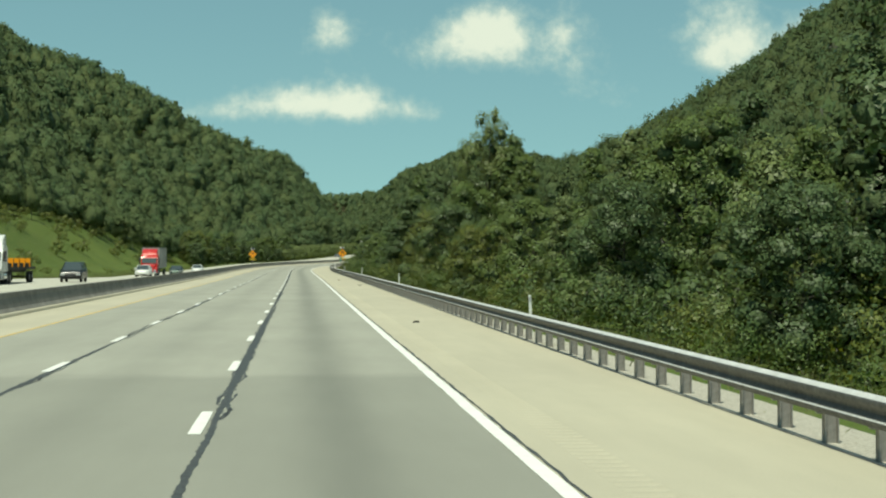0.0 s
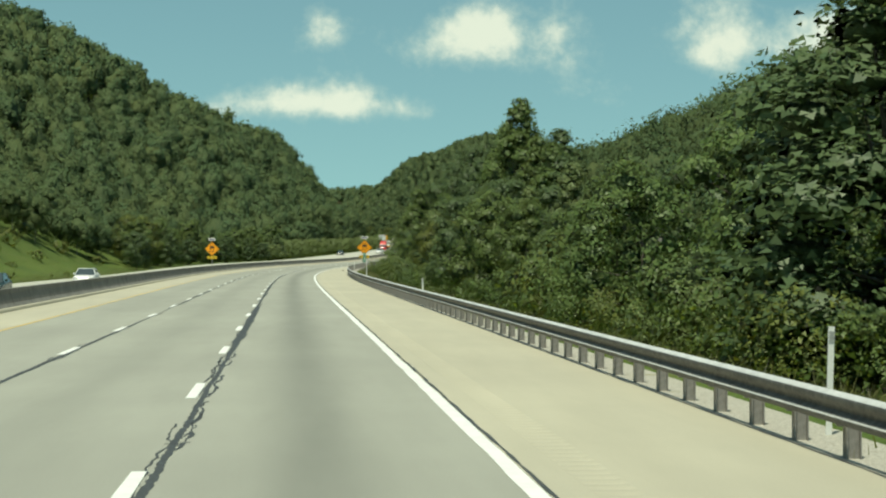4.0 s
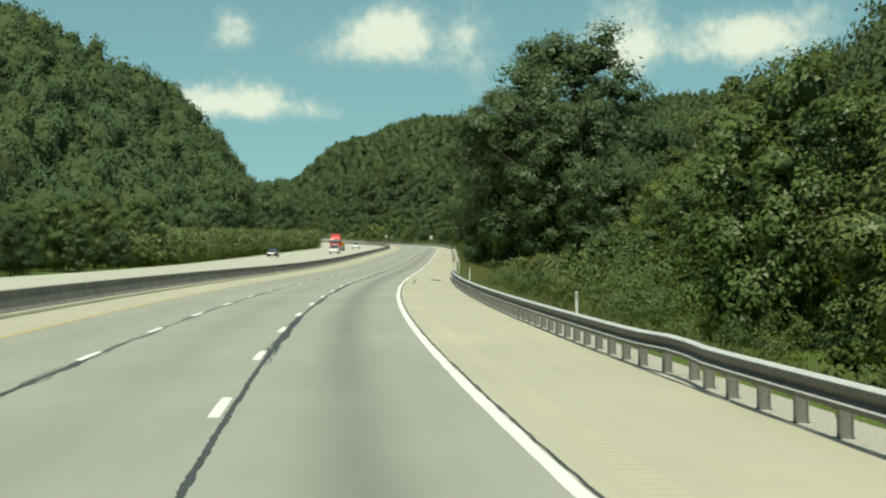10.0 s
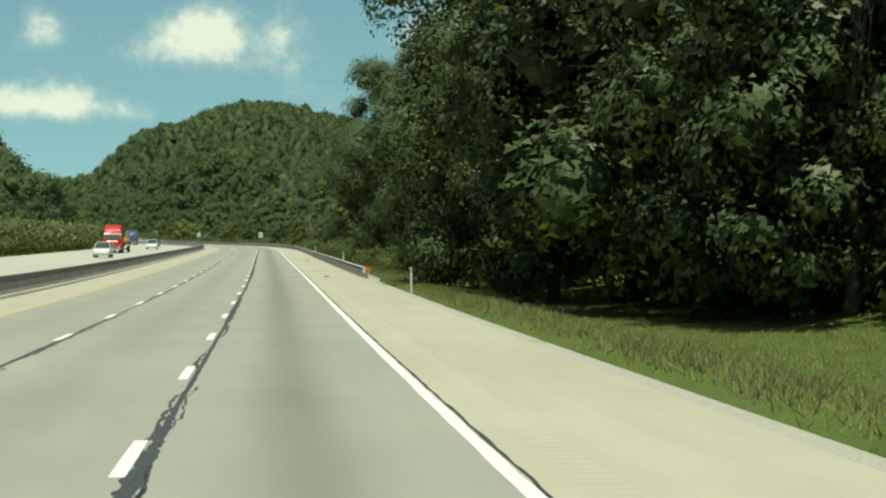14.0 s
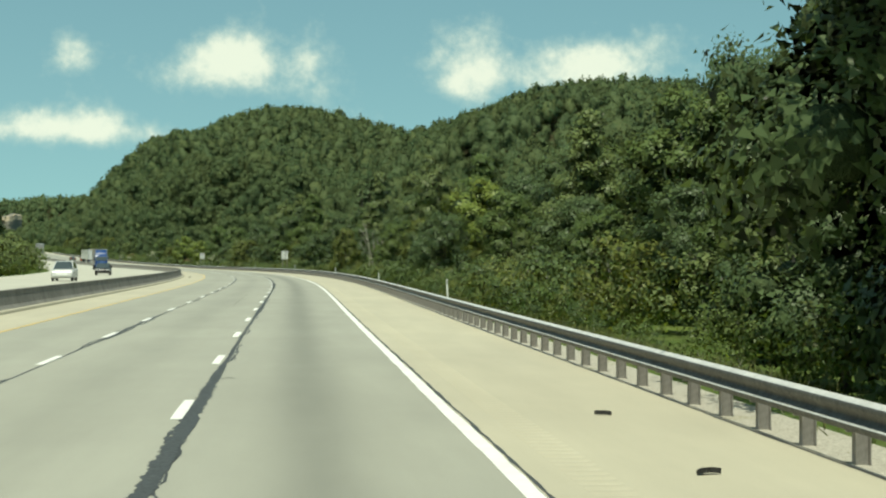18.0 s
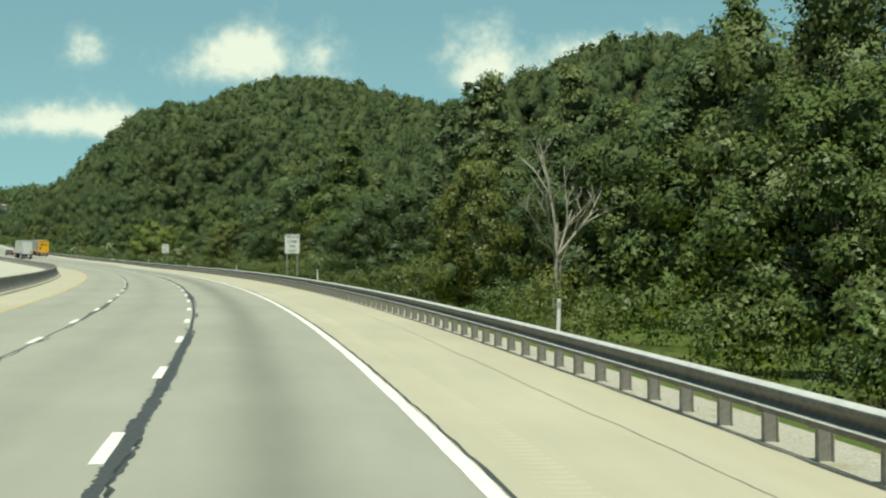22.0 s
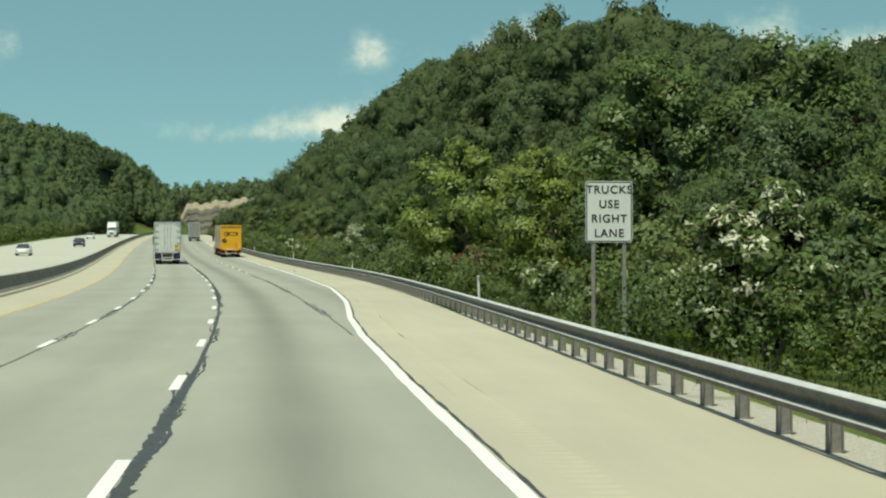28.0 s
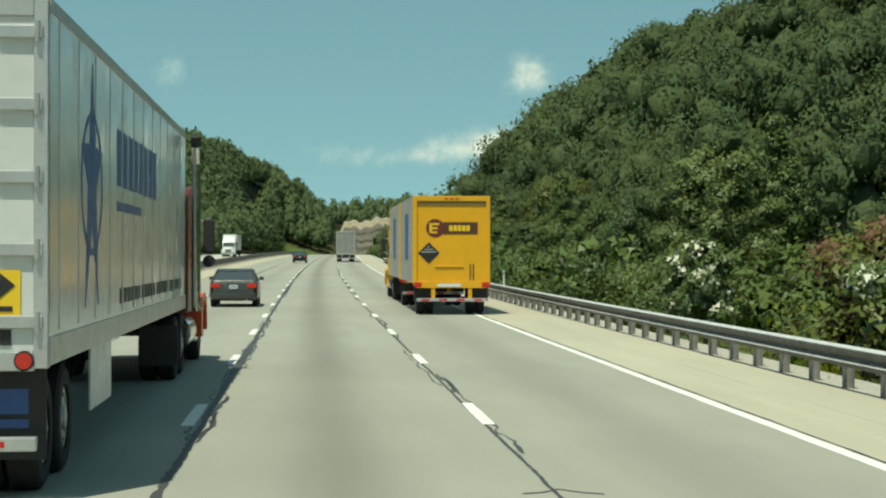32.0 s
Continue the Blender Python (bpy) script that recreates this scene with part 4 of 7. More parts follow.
def seen_from_road(s, u, top):
    """Distance from the nearest viewpoint on the road that has a clear line to the treetop."""
    best = np.full(len(s), 1e9)
    p = at(s, u, top) / K
    for vs in VIEW_S:
        e = at(vs, 0, 2.0) / K
        d = p - e
        dist = np.hypot(d[:, 0], d[:, 1])
        psi = float(np.interp(vs, SS, PSI))
        ang = np.degrees(np.arctan2(d[:, 0], d[:, 1])) - math.degrees(psi)
        ok = (ang > -14) & (ang < 25) & (dist > 25) & (s > vs)
        ii = np.nonzero(ok)[0]
        if not len(ii):
            continue
        clear = np.ones(len(ii), bool)
        # the rows of trees beside the guardrail hide what lies low behind them
        q = 20.0 / np.maximum(u[ii], 20.5)
        ss = vs + (s[ii] - vs) * q
        hh = (e + d[ii] * q[:, None])[:, 2] - (at(ss, 0, 0) / K)[:, 2]
        clear &= ~((u[ii] > 30) & (hh < 5.5) & ~((ss > 465) & (ss < 610)) & (ss < 1215) & (q < 0.9))
        for q in np.linspace(0.12, 0.97, 26):
            w = e + d[ii] * q
            # back to plan coordinates, near enough for a long view
            ss = vs + (s[ii] - vs) * q
            x0 = at(ss, 0, 0) / K
            pp = np.interp(ss, SS, PSI)
            uu = (w[:, 0] - x0[:, 0]) * np.cos(pp) - (w[:, 1] - x0[:, 1]) * np.sin(pp)
            hh = w[:, 2] - x0[:, 2]
            clear &= ~((canopy(ss, uu) - 7 > hh) & (np.abs(uu + 10) > 35))
        jj = ii[clear]
        best[jj] = np.minimum(best[jj], dist[jj])
    return best


def tree_template(seed, leaves, size, sub):
    rng = np.random.default_rng(seed)
    c, r = crown_clumps(rng, 1.0, 0.36, "far")
    v, _, ln = leaf_cloud(rng, c, r, leaves, size, 12, 0.20, 0.45, 0.0, 0.15, 0.8, 0.12)
    # a slim pale stem
    rad, lean = rng.uniform(0.008, 0.014), rng.normal(0, 0.02, 2)
    ring_ = np.array([(math.cos(q), math.sin(q), 0.0) for q in (0.0, 2.1, 4.2)])
    lo_, hi_ = ring_ * rad + np.array([0, 0, -0.1]), ring_ * rad * 0.6 + np.array([lean[0], lean[1], 0.62])
    tv = np.concatenate([np.stack([lo_[k], lo_[(k + 1) % 3], hi_[k], lo_[(k + 1) % 3], hi_[(k + 1) % 3], hi_[k]]) for k in range(3)])
    tn = np.repeat(ring_, 6, 0)
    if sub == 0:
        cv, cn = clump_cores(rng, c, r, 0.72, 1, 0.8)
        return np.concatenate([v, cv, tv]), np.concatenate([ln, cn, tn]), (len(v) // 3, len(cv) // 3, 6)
    # the mass of the crown: the outline of its clumps seen from its middle
    b = bmesh.new()
    bmesh.ops.create_icosphere(b, subdivisions=sub, radius=1.0)
    d = np.array([tuple(q.co) for q in b.verts])
    f = np.array([[q.index for q in p.verts] for p in b.faces])
    b.free()
    d /= np.linalg.norm(d, axis=1, keepdims=True)
    mid = np.array([0, 0, 0.55])
    cc, rr = np.array(c) - mid, np.array(r) * 0.80
    dot = d @ cc.T
    disc = rr[None, :] ** 2 - (np.sum(cc ** 2, 1)[None, :] - dot ** 2)
    ext = np.where(disc > 0, dot + np.sqrt(np.maximum(disc, 0)), 0.10).max(1)
    w = mid + d * ext[:, None] * rng.uniform(0.86, 1.03, (len(d), 1))
    face_n = np.cross(w[f[:, 1]] - w[f[:, 0]], w[f[:, 2]] - w[f[:, 0]])
    vn = np.zeros_like(w)
    for k in range(3):
        np.add.at(vn, f[:, k], face_n)
    vn /= np.linalg.norm(vn, axis=1, keepdims=True) + 1e-9
    vn = vn + np.array([0, 0, 0.25])
    vn /= np.linalg.norm(vn, axis=1, keepdims=True) + 1e-9
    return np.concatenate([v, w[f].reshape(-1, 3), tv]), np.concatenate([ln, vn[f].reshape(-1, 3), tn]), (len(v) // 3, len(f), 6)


LEVELS = [(120, 4200, 0.022, 0), (220, 2200, 0.031, 0), (400, 1100, 0.046, 2), (700, 480, 0.070, 2), (1200, 240, 0.095, 1), (1e8, 80, 0.15, 1)]     # distance, leaves, their size, fineness of the inner mass
TEMPL = [[tree_template(900 + 10 * i + j, n, sz, sub) for j in range(6)] for i, (_, n, sz, sub) in enumerate(LEVELS)]


def woods(name, label, s0, s1, u0, u1, spacing, mat, keep=1.0):
    ns, nu = int((s1 - s0) / spacing), int(abs(u1 - u0) / spacing)
    s, u = np.meshgrid(s0 + (np.arange(ns) + 0.5) * spacing, min(u0, u1) + (np.arange(nu) + 0.5) * spacing, indexing="ij")
    s = s.ravel() + wood_rng.uniform(-0.45, 0.45, ns * nu) * spacing
    u = u.ravel() + wood_rng.uniform(-0.45, 0.45, ns * nu) * spacing
    g = terrain(s, u)
    tall = np.maximum(canopy(s, u) - g, 7.0) * wood_rng.uniform(0.60, 1.40, len(s)) + 1.0
    tall = np.clip(tall, 6, 18)
    d = seen_from_road(s, u, g + tall + 2)
    ok = (d < 1e8) & not_wood(s, u) & (wood_rng.random(len(s)) < keep)
    s, u, g, tall, d = s[ok], u[ok], g[ok], tall[ok], d[ok]
    d = np.where((np.abs(u) < 75) & (s < 1500), np.minimum(d, 4.2 * np.abs(u) + 20), d)      # these come close as the road passes them
    base = at(s, u, g - 0.12 * tall)
    allv, alln, tone, slot = [], [], [], []
    for k in range(len(s)):
        lv = next(i for i, q in enumerate(LEVELS) if d[k] < q[0])
        t, tn, counts = TEMPL[lv][int(wood_rng.integers(0, 6))]
        slot.append(np.repeat(np.array([0, 1, 2], np.int32), counts))
        a = wood_rng.uniform(0, 6.283)
        c, n = math.cos(a), math.sin(a)
        sc, wide = tall[k] * K, tall[k] * K * wood_rng.uniform(0.55, 0.88) * (1.0 if tall[k] > 9 else 1.25)
        q = np.empty_like(t)
        q[:, 0] = (t[:, 0] * c - t[:, 1] * n) * wide + base[k, 0]
        q[:, 1] = (t[:, 0] * n + t[:, 1] * c) * wide + base[k, 1]
        q[:, 2] = t[:, 2] * sc + base[k, 2]
        allv.append(q.astype(np.float32))
        alln.append(np.stack([tn[:, 0] * c - tn[:, 1] * n, tn[:, 0] * n + tn[:, 1] * c, tn[:, 2]], 1))
        tone.append(np.full(len(t), wood_rng.random(), np.float32))
    v = np.concatenate(allv)
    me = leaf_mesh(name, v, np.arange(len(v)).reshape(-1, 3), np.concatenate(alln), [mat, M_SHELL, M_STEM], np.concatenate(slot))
    me.attributes.new("tree_tone", "FLOAT", "POINT").data.foreach_set("value", np.concatenate(tone))
    return tagged(new(name, me), label, "woods", kind="stuff")


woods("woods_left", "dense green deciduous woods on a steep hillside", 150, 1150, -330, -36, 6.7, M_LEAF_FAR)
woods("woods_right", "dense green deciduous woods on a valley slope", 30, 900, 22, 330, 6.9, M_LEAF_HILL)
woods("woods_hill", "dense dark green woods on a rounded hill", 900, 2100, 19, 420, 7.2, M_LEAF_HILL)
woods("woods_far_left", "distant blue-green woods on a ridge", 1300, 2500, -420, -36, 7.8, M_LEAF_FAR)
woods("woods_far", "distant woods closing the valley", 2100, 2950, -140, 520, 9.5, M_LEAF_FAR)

# ---- undergrowth and grass along the guardrail ----
def undergrowth(name, label, s, u, hgt, leaves, size, mat):
    rng = np.random.default_rng(len(name) + 7)
    tm = []
    for j in range(8):
        r2 = np.random.default_rng(300 + j)
        c, r = crown_clumps(r2, 1.0, 0.75, "shrub")
        tm.append(leaf_cloud(r2, c, r, leaves, size, 12, 0.3, 0.7)[::2])
    g = at(s, u, terrain(s, u) - 0.15)
    out, nor, tone = [], [], []
    for k in range(len(s)):
        t, tn = tm[int(rng.integers(0, 8))]
        a = rng.uniform(0, 6.283)
        c, n = math.cos(a), math.sin(a)
        q = np.stack([(t[:, 0] * c - t[:, 1] * n) * hgt[k] + g[k, 0], (t[:, 0] * n + t[:, 1] * c) * hgt[k] + g[k, 1], t[:, 2] * hgt[k] + g[k, 2]], 1)
        out.append(q.astype(np.float32))
        nor.append(np.stack([tn[:, 0] * c - tn[:, 1] * n, tn[:, 0] * n + tn[:, 1] * c, tn[:, 2]], 1))
        tone.append(np.full(len(t), rng.random(), np.float32))
    v = np.concatenate(out)
    me = leaf_mesh(name, v, np.arange(len(v)).reshape(-1, 3), np.concatenate(nor), [mat])
    me.attributes.new("tree_tone", "FLOAT", "POINT").data.foreach_set("value", np.concatenate(tone))
    return tagged(new(name, me), label, "undergrowth", kind="stuff")


ug = np.random.default_rng(77)
n_u = 1600
us = ug.uniform(12, 1420, n_u)
uu_ = ug.uniform(0, 1, n_u) ** 1.2 * 9 + 8.0 + (np.array([rail_u(x) for x in us]) - 5.2)
keep = ~((us > 578) & (us < 660) & (uu_ < 19)) & ~((us > 535) & (us < 579) & (uu_ < 10)) & ~((us > 640) & (us < 720) & (ug.random(n_u) < 0.7)) & ~((us > 338) & (us < 366) & (uu_ < 10.5)) 
us, uu_ = us[keep], uu_[keep]
tall_ = ug.uniform(0.8, 2.5, len(us)) * np.clip((uu_ - 5) / 5, 0.5, 1.25) * np.where((us > 925) & (us < 960) | (us > 535) & (us < 579) | (us > 395) & (us < 470), 0.6, 1.0)
tall_ = tall_ * (0.95 + 0.35 * np.sin(us * 0.13) * np.sin(us * 0.041 + 1))
kind_ = ug.random(len(us))
for name_, label_, lo, hi, mat_ in (("undergrowth", "tangled green bushes and saplings behind the guardrail", 0.0, 0.5, M_LEAF), ("dark_undergrowth", "dark green brambles behind the guardrail", 0.5, 0.74, M_LEAF_DARK),
                                    ("pale_undergrowth", "pale green saplings behind the guardrail", 0.74, 0.9, M_LEAF_PALE), ("olive_undergrowth", "olive-yellow weeds and bushes behind the guardrail", 0.9, 1.1, M_LEAF_OLIVE)):
    w_ = (kind_ >= lo) & (kind_ < hi)
    undergrowth(name_, label_, us[w_], uu_[w_], tall_[w_], 880, 0.052, mat_)


def grass(name, label, s, u, hgt, mat, blades=9, spread=0.25):
    rng = np.random.default_rng(len(name))
    n = len(s)
    g = at(s, u, terrain(s, u) - 0.03)
    p = np.repeat(g, blades, 0) + np.concatenate([rng.normal(0, spread, (n * blades, 2)), np.zeros((n * blades, 1))], 1)
    h = np.repeat(hgt, blades) * rng.uniform(0.5, 1.2, n * blades)
    a = rng.uniform(0, 6.283, n * blades)
    w = 0.007 + 0.009 * rng.random(n * blades)
    side = np.stack([np.cos(a) * w, np.sin(a) * w, np.zeros(n * blades)], 1)
    lean = np.stack([rng.normal(0, 0.6, n * blades) * h, rng.normal(0, 0.6, n * blades) * h, h], 1)
    v = np.stack([p - side, p + side, p + lean], 1).reshape(-1, 3)
    nn = np.repeat(np.stack([rng.normal(0, 0.35, n * blades), rng.normal(0, 0.35, n * blades), np.ones(n * blades)], 1), 3, 0)
    me = leaf_mesh(name, v, np.arange(len(v)).reshape(-1, 3), nn / np.linalg.norm(nn, axis=1, keepdims=True), [mat])
    return tagged(new(name, me), label, "grass", kind="stuff")


gs_ = ug.uniform(5, 1350, 9000)
grass("verge_grass", "rough green and straw grass behind the guardrail", gs_, np.array([rail_u(x) for x in gs_]) + 0.65 + ug.uniform(0, 1, 9000) ** 1.3 * 5, ug.uniform(0.12, 0.42, 9000), M_GRASS, 13, 0.3)
gs_ = ug.uniform(525, 664, 26000)
grass("meadow_grass", "rough green and straw grass of a small roadside clearing", gs_, 5.8 + 20 * ug.uniform(0, 1, 26000) ** 1.6, ug.uniform(0.07, 0.24, 26000), M_MEADOW, 11, 0.3)

# ================= signs =================
M_SIGN_Y = plain("yellow_sign_sheet", (0.88, 0.33, 0.004), 0.45, 0, 0.06, 2.0)
M_SIGN_Y2 = plain("bright_yellow_sheet", (0.84, 0.56, 0.03), 0.45, 0, 0.06, 2.0)
M_SIGN_W = plain("white_sign_sheet", (0.72, 0.74, 0.72), 0.45, 0, 0.06, 2.0)
M_SIGN_G = plain("green_sign_sheet", (0.02, 0.24, 0.17), 0.45, 0, 0.08, 2.0)
M_INK = plain("black_sign_ink", (0.02, 0.02, 0.02), 0.5, 0, 0.1, 3.0)
M_DARK = plain("dark_plastic", (0.025, 0.025, 0.027), 0.6, 0, 0.2, 4.0)
M_PANEL = plain("solar_cells", (0.03, 0.035, 0.06), 0.2, 0, 0.1, 6.0)
M_ALU = plain("bare_aluminium", (0.62, 0.62, 0.62), 0.4, 0.7, 0.15, 3.0)


def text_mesh(words_, size, mat, thick=0.006, spread=1.0, bold=0.008):
    """Lettering in the built-in font, as a mesh that faces -y."""
    cu = bpy.data.curves.new("letters", "FONT")
    cu.body, cu.size, cu.align_x, cu.align_y, cu.extrude, cu.offset = words_, size, "CENTER", "CENTER", thick / 2, size * bold
    cu.space_character = spread
    ob = bpy.data.objects.new("letters", cu)
    scene.collection.objects.link(ob)
    me = bpy.data.meshes.new_from_object(ob)
    bpy.data.objects.remove(ob)
    bpy.data.curves.remove(cu)
    me.transform(Matrix.Rotation(radians(90), 4, "X"))
    me.materials.clear()
    me.materials.append(mat)
    return me


def rounded(w, h, r, n=4):
    pts = []
    for cx, cz, a0 in ((w / 2 - r, h / 2 - r, 0), (-w / 2 + r, h / 2 - r, 90), (-w / 2 + r, -h / 2 + r, 180), (w / 2 - r, -h / 2 + r, 270)):
        for k in range(n + 1):
            a = radians(a0 + 90 * k / n)
            pts.append((cx + r * math.cos(a), cz + r * math.sin(a)))
    return pts


def ring(name, outer, inner, y0, y1, mat):
    n = len(outer)
    v = [(x, y0, z) for x, z in outer] + [(x, y0, z) for x, z in inner] + [(x, y1, z) for x, z in outer] + [(x, y1, z) for x, z in inner]
    f = []
    for k in range(n):
        j = (k + 1) % n
        f += [(k, j, n + j, n + k), (2 * n + k, 3 * n + k, 3 * n + j, 2 * n + j), (k, 2 * n + k, 2 * n + j, j), (n + k, n + j, 3 * n + j, 3 * n + k)]
    return mesh(name, v, f, [mat])


def put(ob, s, u, turn=0.0, h=None):
    x, y, z = at(s, u, float(terrain(s, u)) if h is None else h)
    p = float(np.interp(s, SS, PSI))
    ob.matrix_world = pose(x, y, z, 0, 0, -math.degrees(p) + turn)
    return ob


def lane_sign(lines, s, u, bottom, w, h, label):
    """White rectangular sign on two steel posts. bottom: over the road."""
    g = float(terrain(s, u))
    b0 = bottom - g
    sign = tagged(new("road_sign"), label, "road sign", "white truck lane signs")
    for x in (-w * 0.33, w * 0.33):
        part("post", Build().box(x - 0.035, x + 0.035, 0.01, 0.05, -0.5, b0 + h * 0.9).box(x - 0.045, x + 0.045, 0.02, 0.028, -0.5, b0 + 0.1).done("post", M_POST), sign)
    panel = part("panel", Build().prism([(x, z + b0 + h / 2) for x, z in rounded(w, h, 0.06)], -0.008, 0.008, "y").done("panel", M_SIGN_W), sign)
    o, i = rounded(w - 0.03, h - 0.03, 0.05), rounded(w - 0.075, h - 0.075, 0.035)
    part("border", ring("border", [(x, z + b0 + h / 2) for x, z in o], [(x, z + b0 + h / 2) for x, z in i], -0.011, -0.007, M_INK), panel, "thin black border")
    size = h / (len(lines) + 0.35) * 0.80
    for k, t in enumerate(lines):
        q = part("lettering", text_mesh(t, size, M_INK, 0.006, 1.14, 0.016), panel, "black capital letters")
        q.location = (0, -0.012, b0 + h * (1 - (k + 0.62) / (len(lines) + 0.24)))
    return put(sign, s, u, -3)


lane_sign(("TRUCK", "LANE", "500", "FEET"), 995.5, 6.62, 2.00, 1.03, 1.34, "white sign with black letters on truck lane distance")
lane_sign(("TRUCKS", "USE", "RIGHT", "LANE"), 1148.6, 7.78, 2.12, 1.06, 1.38, "white sign with black letters on truck lane use")


def skid_sign(s, u, centre, d, label, turn, solar=True, short=False):
    """Yellow slippery-road diamond with a plate below and a solar panel on top. centre: over the road; d: half diagonal."""
    g = float(terrain(s, u)) if u > 0 else 0.0
    c = centre - g
    sign = tagged(new("warning_sign"), label, "warning sign", "slippery road signs")
    legs = (0.0,) if short else (-0.27 * d / 0.9, 0.42 * d / 0.9)
    base = -0.3 if short else -0.5
    for x in legs:
        part("post", Build().box(x - 0.03, x + 0.03, 0.012, 0.05, base, c + (d * 0.9 if solar else 0)).box(x - 0.042, x + 0.042, 0.022, 0.03, base, c - d).done("post", M_POST), sign)
    dia = part("diamond_panel", Build().prism([(x * d, z * d + c) for x, z in ((0, -1), (0.05, -0.97), (0.97, -0.05), (1, 0), (0.97, 0.05), (0.05, 0.97), (0, 1), (-0.05, 0.97), (-0.97, 0.05), (-1, 0), (-0.97, -0.05), (-0.05, -0.97))], -0.008, 0.008, "y").done("diamond_panel", M_SIGN_Y), sign)
    sq = lambda k: [(x * k, z * k + c) for x, z in ((0, -1), (1, 0), (0, 1), (-1, 0))]
    part("border", ring("border", sq(d * 0.95), sq(d * 0.915), -0.012, -0.007, M_INK), dia, "thin black border")
    b = Build()
    z0 = c + 0.10 * d
    b.prism([(x * d, z * d + z0) for x, z in ((-0.31, 0.0), (0.31, 0.0), (0.32, 0.20), (0.28, 0.27), (-0.28, 0.27), (-0.32, 0.20))], -0.012, -0.007, "y")
    for x in (-0.25, 0.25):
        b.prism([((x - 0.06) * d, z0 - 0.06 * d), ((x + 0.06) * d, z0 - 0.06 * d), ((x + 0.06) * d, z0 + 0.02 * d), ((x - 0.06) * d, z0 + 0.02 * d)], -0.012, -0.007, "y")
    part("car_symbol", b.done("car_symbol", M_INK), dia, "black car seen from behind")
    part("window_symbol", ring("window_symbol", [(x * d, z * d + z0) for x, z in ((-0.26, 0.25), (0.26, 0.25), (0.19, 0.45), (-0.19, 0.45))], [(x * d, z * d + z0) for x, z in ((-0.20, 0.28), (0.20, 0.28), (0.15, 0.42), (-0.15, 0.42))], -0.012, -0.007, M_INK), dia)
    for x0 in (-0.20, 0.24):
        path = [(x0 * d + d * 0.17 * math.sin(k / 17 * 5.6 + 0.2) * (1 if k < 9 else 1.05) - d * 0.10 * (1 - k / 17), z0 - d * (0.08 + 0.56 * k / 17)) for k in range(18)]
        v, f = [], []
        for k, (x, z) in enumerate(path):
            a, q = path[max(k - 1, 0)], path[min(k + 1, 17)]
            tx, tz = q[0] - a[0], q[1] - a[1]
            l = math.hypot(tx, tz)
            nx, nz = -tz / l * 0.024 * d / 0.9, tx / l * 0.024 * d / 0.9
            v += [(x - nx, -0.012, z - nz), (x + nx, -0.012, z + nz), (x + nx, -0.006, z + nz), (x - nx, -0.006, z - nz)]
            if k:
                o = 4 * (k - 1)
                f += [(o, o + 4, o + 5, o + 1), (o + 1, o + 5, o + 6, o + 2), (o, o + 3, o + 7, o + 4)]
        part("skid_mark_symbol", mesh("skid_mark_symbol", v, f, [M_INK]), dia)
    pw, ph, pz = 1.36 * d, 0.34 * d, c - 1.22 * d
    pl = part("plate", Build().prism([(x, z + pz) for x, z in rounded(pw, ph, 0.03)], -0.008, 0.008, "y").done("plate", M_SIGN_Y2), sign, "bright yellow plate")
    q = part("lettering", text_mesh("NEXT 24 MILES", ph * 0.62, M_INK, 0.006, 1.06, 0.024), pl, "black letters")
    q.location = (0, -0.012, pz)
    if solar:
        sz = c + 1.32 * d
        sp = part("solar_panel", Build().box(-0.44 * d, 0.44 * d, -0.02, 0.02, -0.17 * d, 0.17 * d, 0.004).done("solar_panel", M_ALU), sign, "solar panel in a pale frame")
        sp.matrix_basis = pose(0.0, -0.02, sz, -25, 0, 0)
        for i in range(4):
            x = (-0.41 + 0.206 * i) * d
            part("cell", Build().box(x, x + 0.198 * d, -0.026, -0.018, -0.145 * d, 0.145 * d).done("cell", M_PANEL), sp)
        part("bracket", Build().cyl((0, 0.03, c + d * 0.85), (0, 0.03, sz), 0.03).done("bracket", M_POST), sign)
    return put(sign, s, u, turn, None if u > 0 else 0.0)


skid_sign(388.6, 7.08, 2.9, 0.92, "yellow slippery-road diamond with solar panel on two posts", -4)
skid_sign(386.0, -12.2, 2.73, 0.86, "yellow slippery-road diamond on a post behind the median barrier", 0, True, True)

# green mile marker
mile = tagged(new("mile_marker"), "narrow green mile marker with white numerals on a post", "road sign")
part("post", Build().box(-0.03, 0.03, 0.01, 0.04, -0.4, 2.9).done("post", M_POST), mile)
mp_ = part("panel", Build().prism([(x, z + 2.45) for x, z in rounded(0.30, 1.05, 0.03)], -0.008, 0.008, "y").done("panel", M_SIGN_G), mile)
for k, (t, size_, z) in enumerate((("MILE", 0.12, 2.84), ("5", 0.34, 2.56), ("2", 0.34, 2.20))):
    q = part("numeral" if k else "lettering", text_mesh(t, size_, M_SIGN_W), mp_, "white numeral" if k else "small white capitals")
    q.location = (0, -0.012, z)
put(mile, 366.0, 7.15, 0, -0.73)

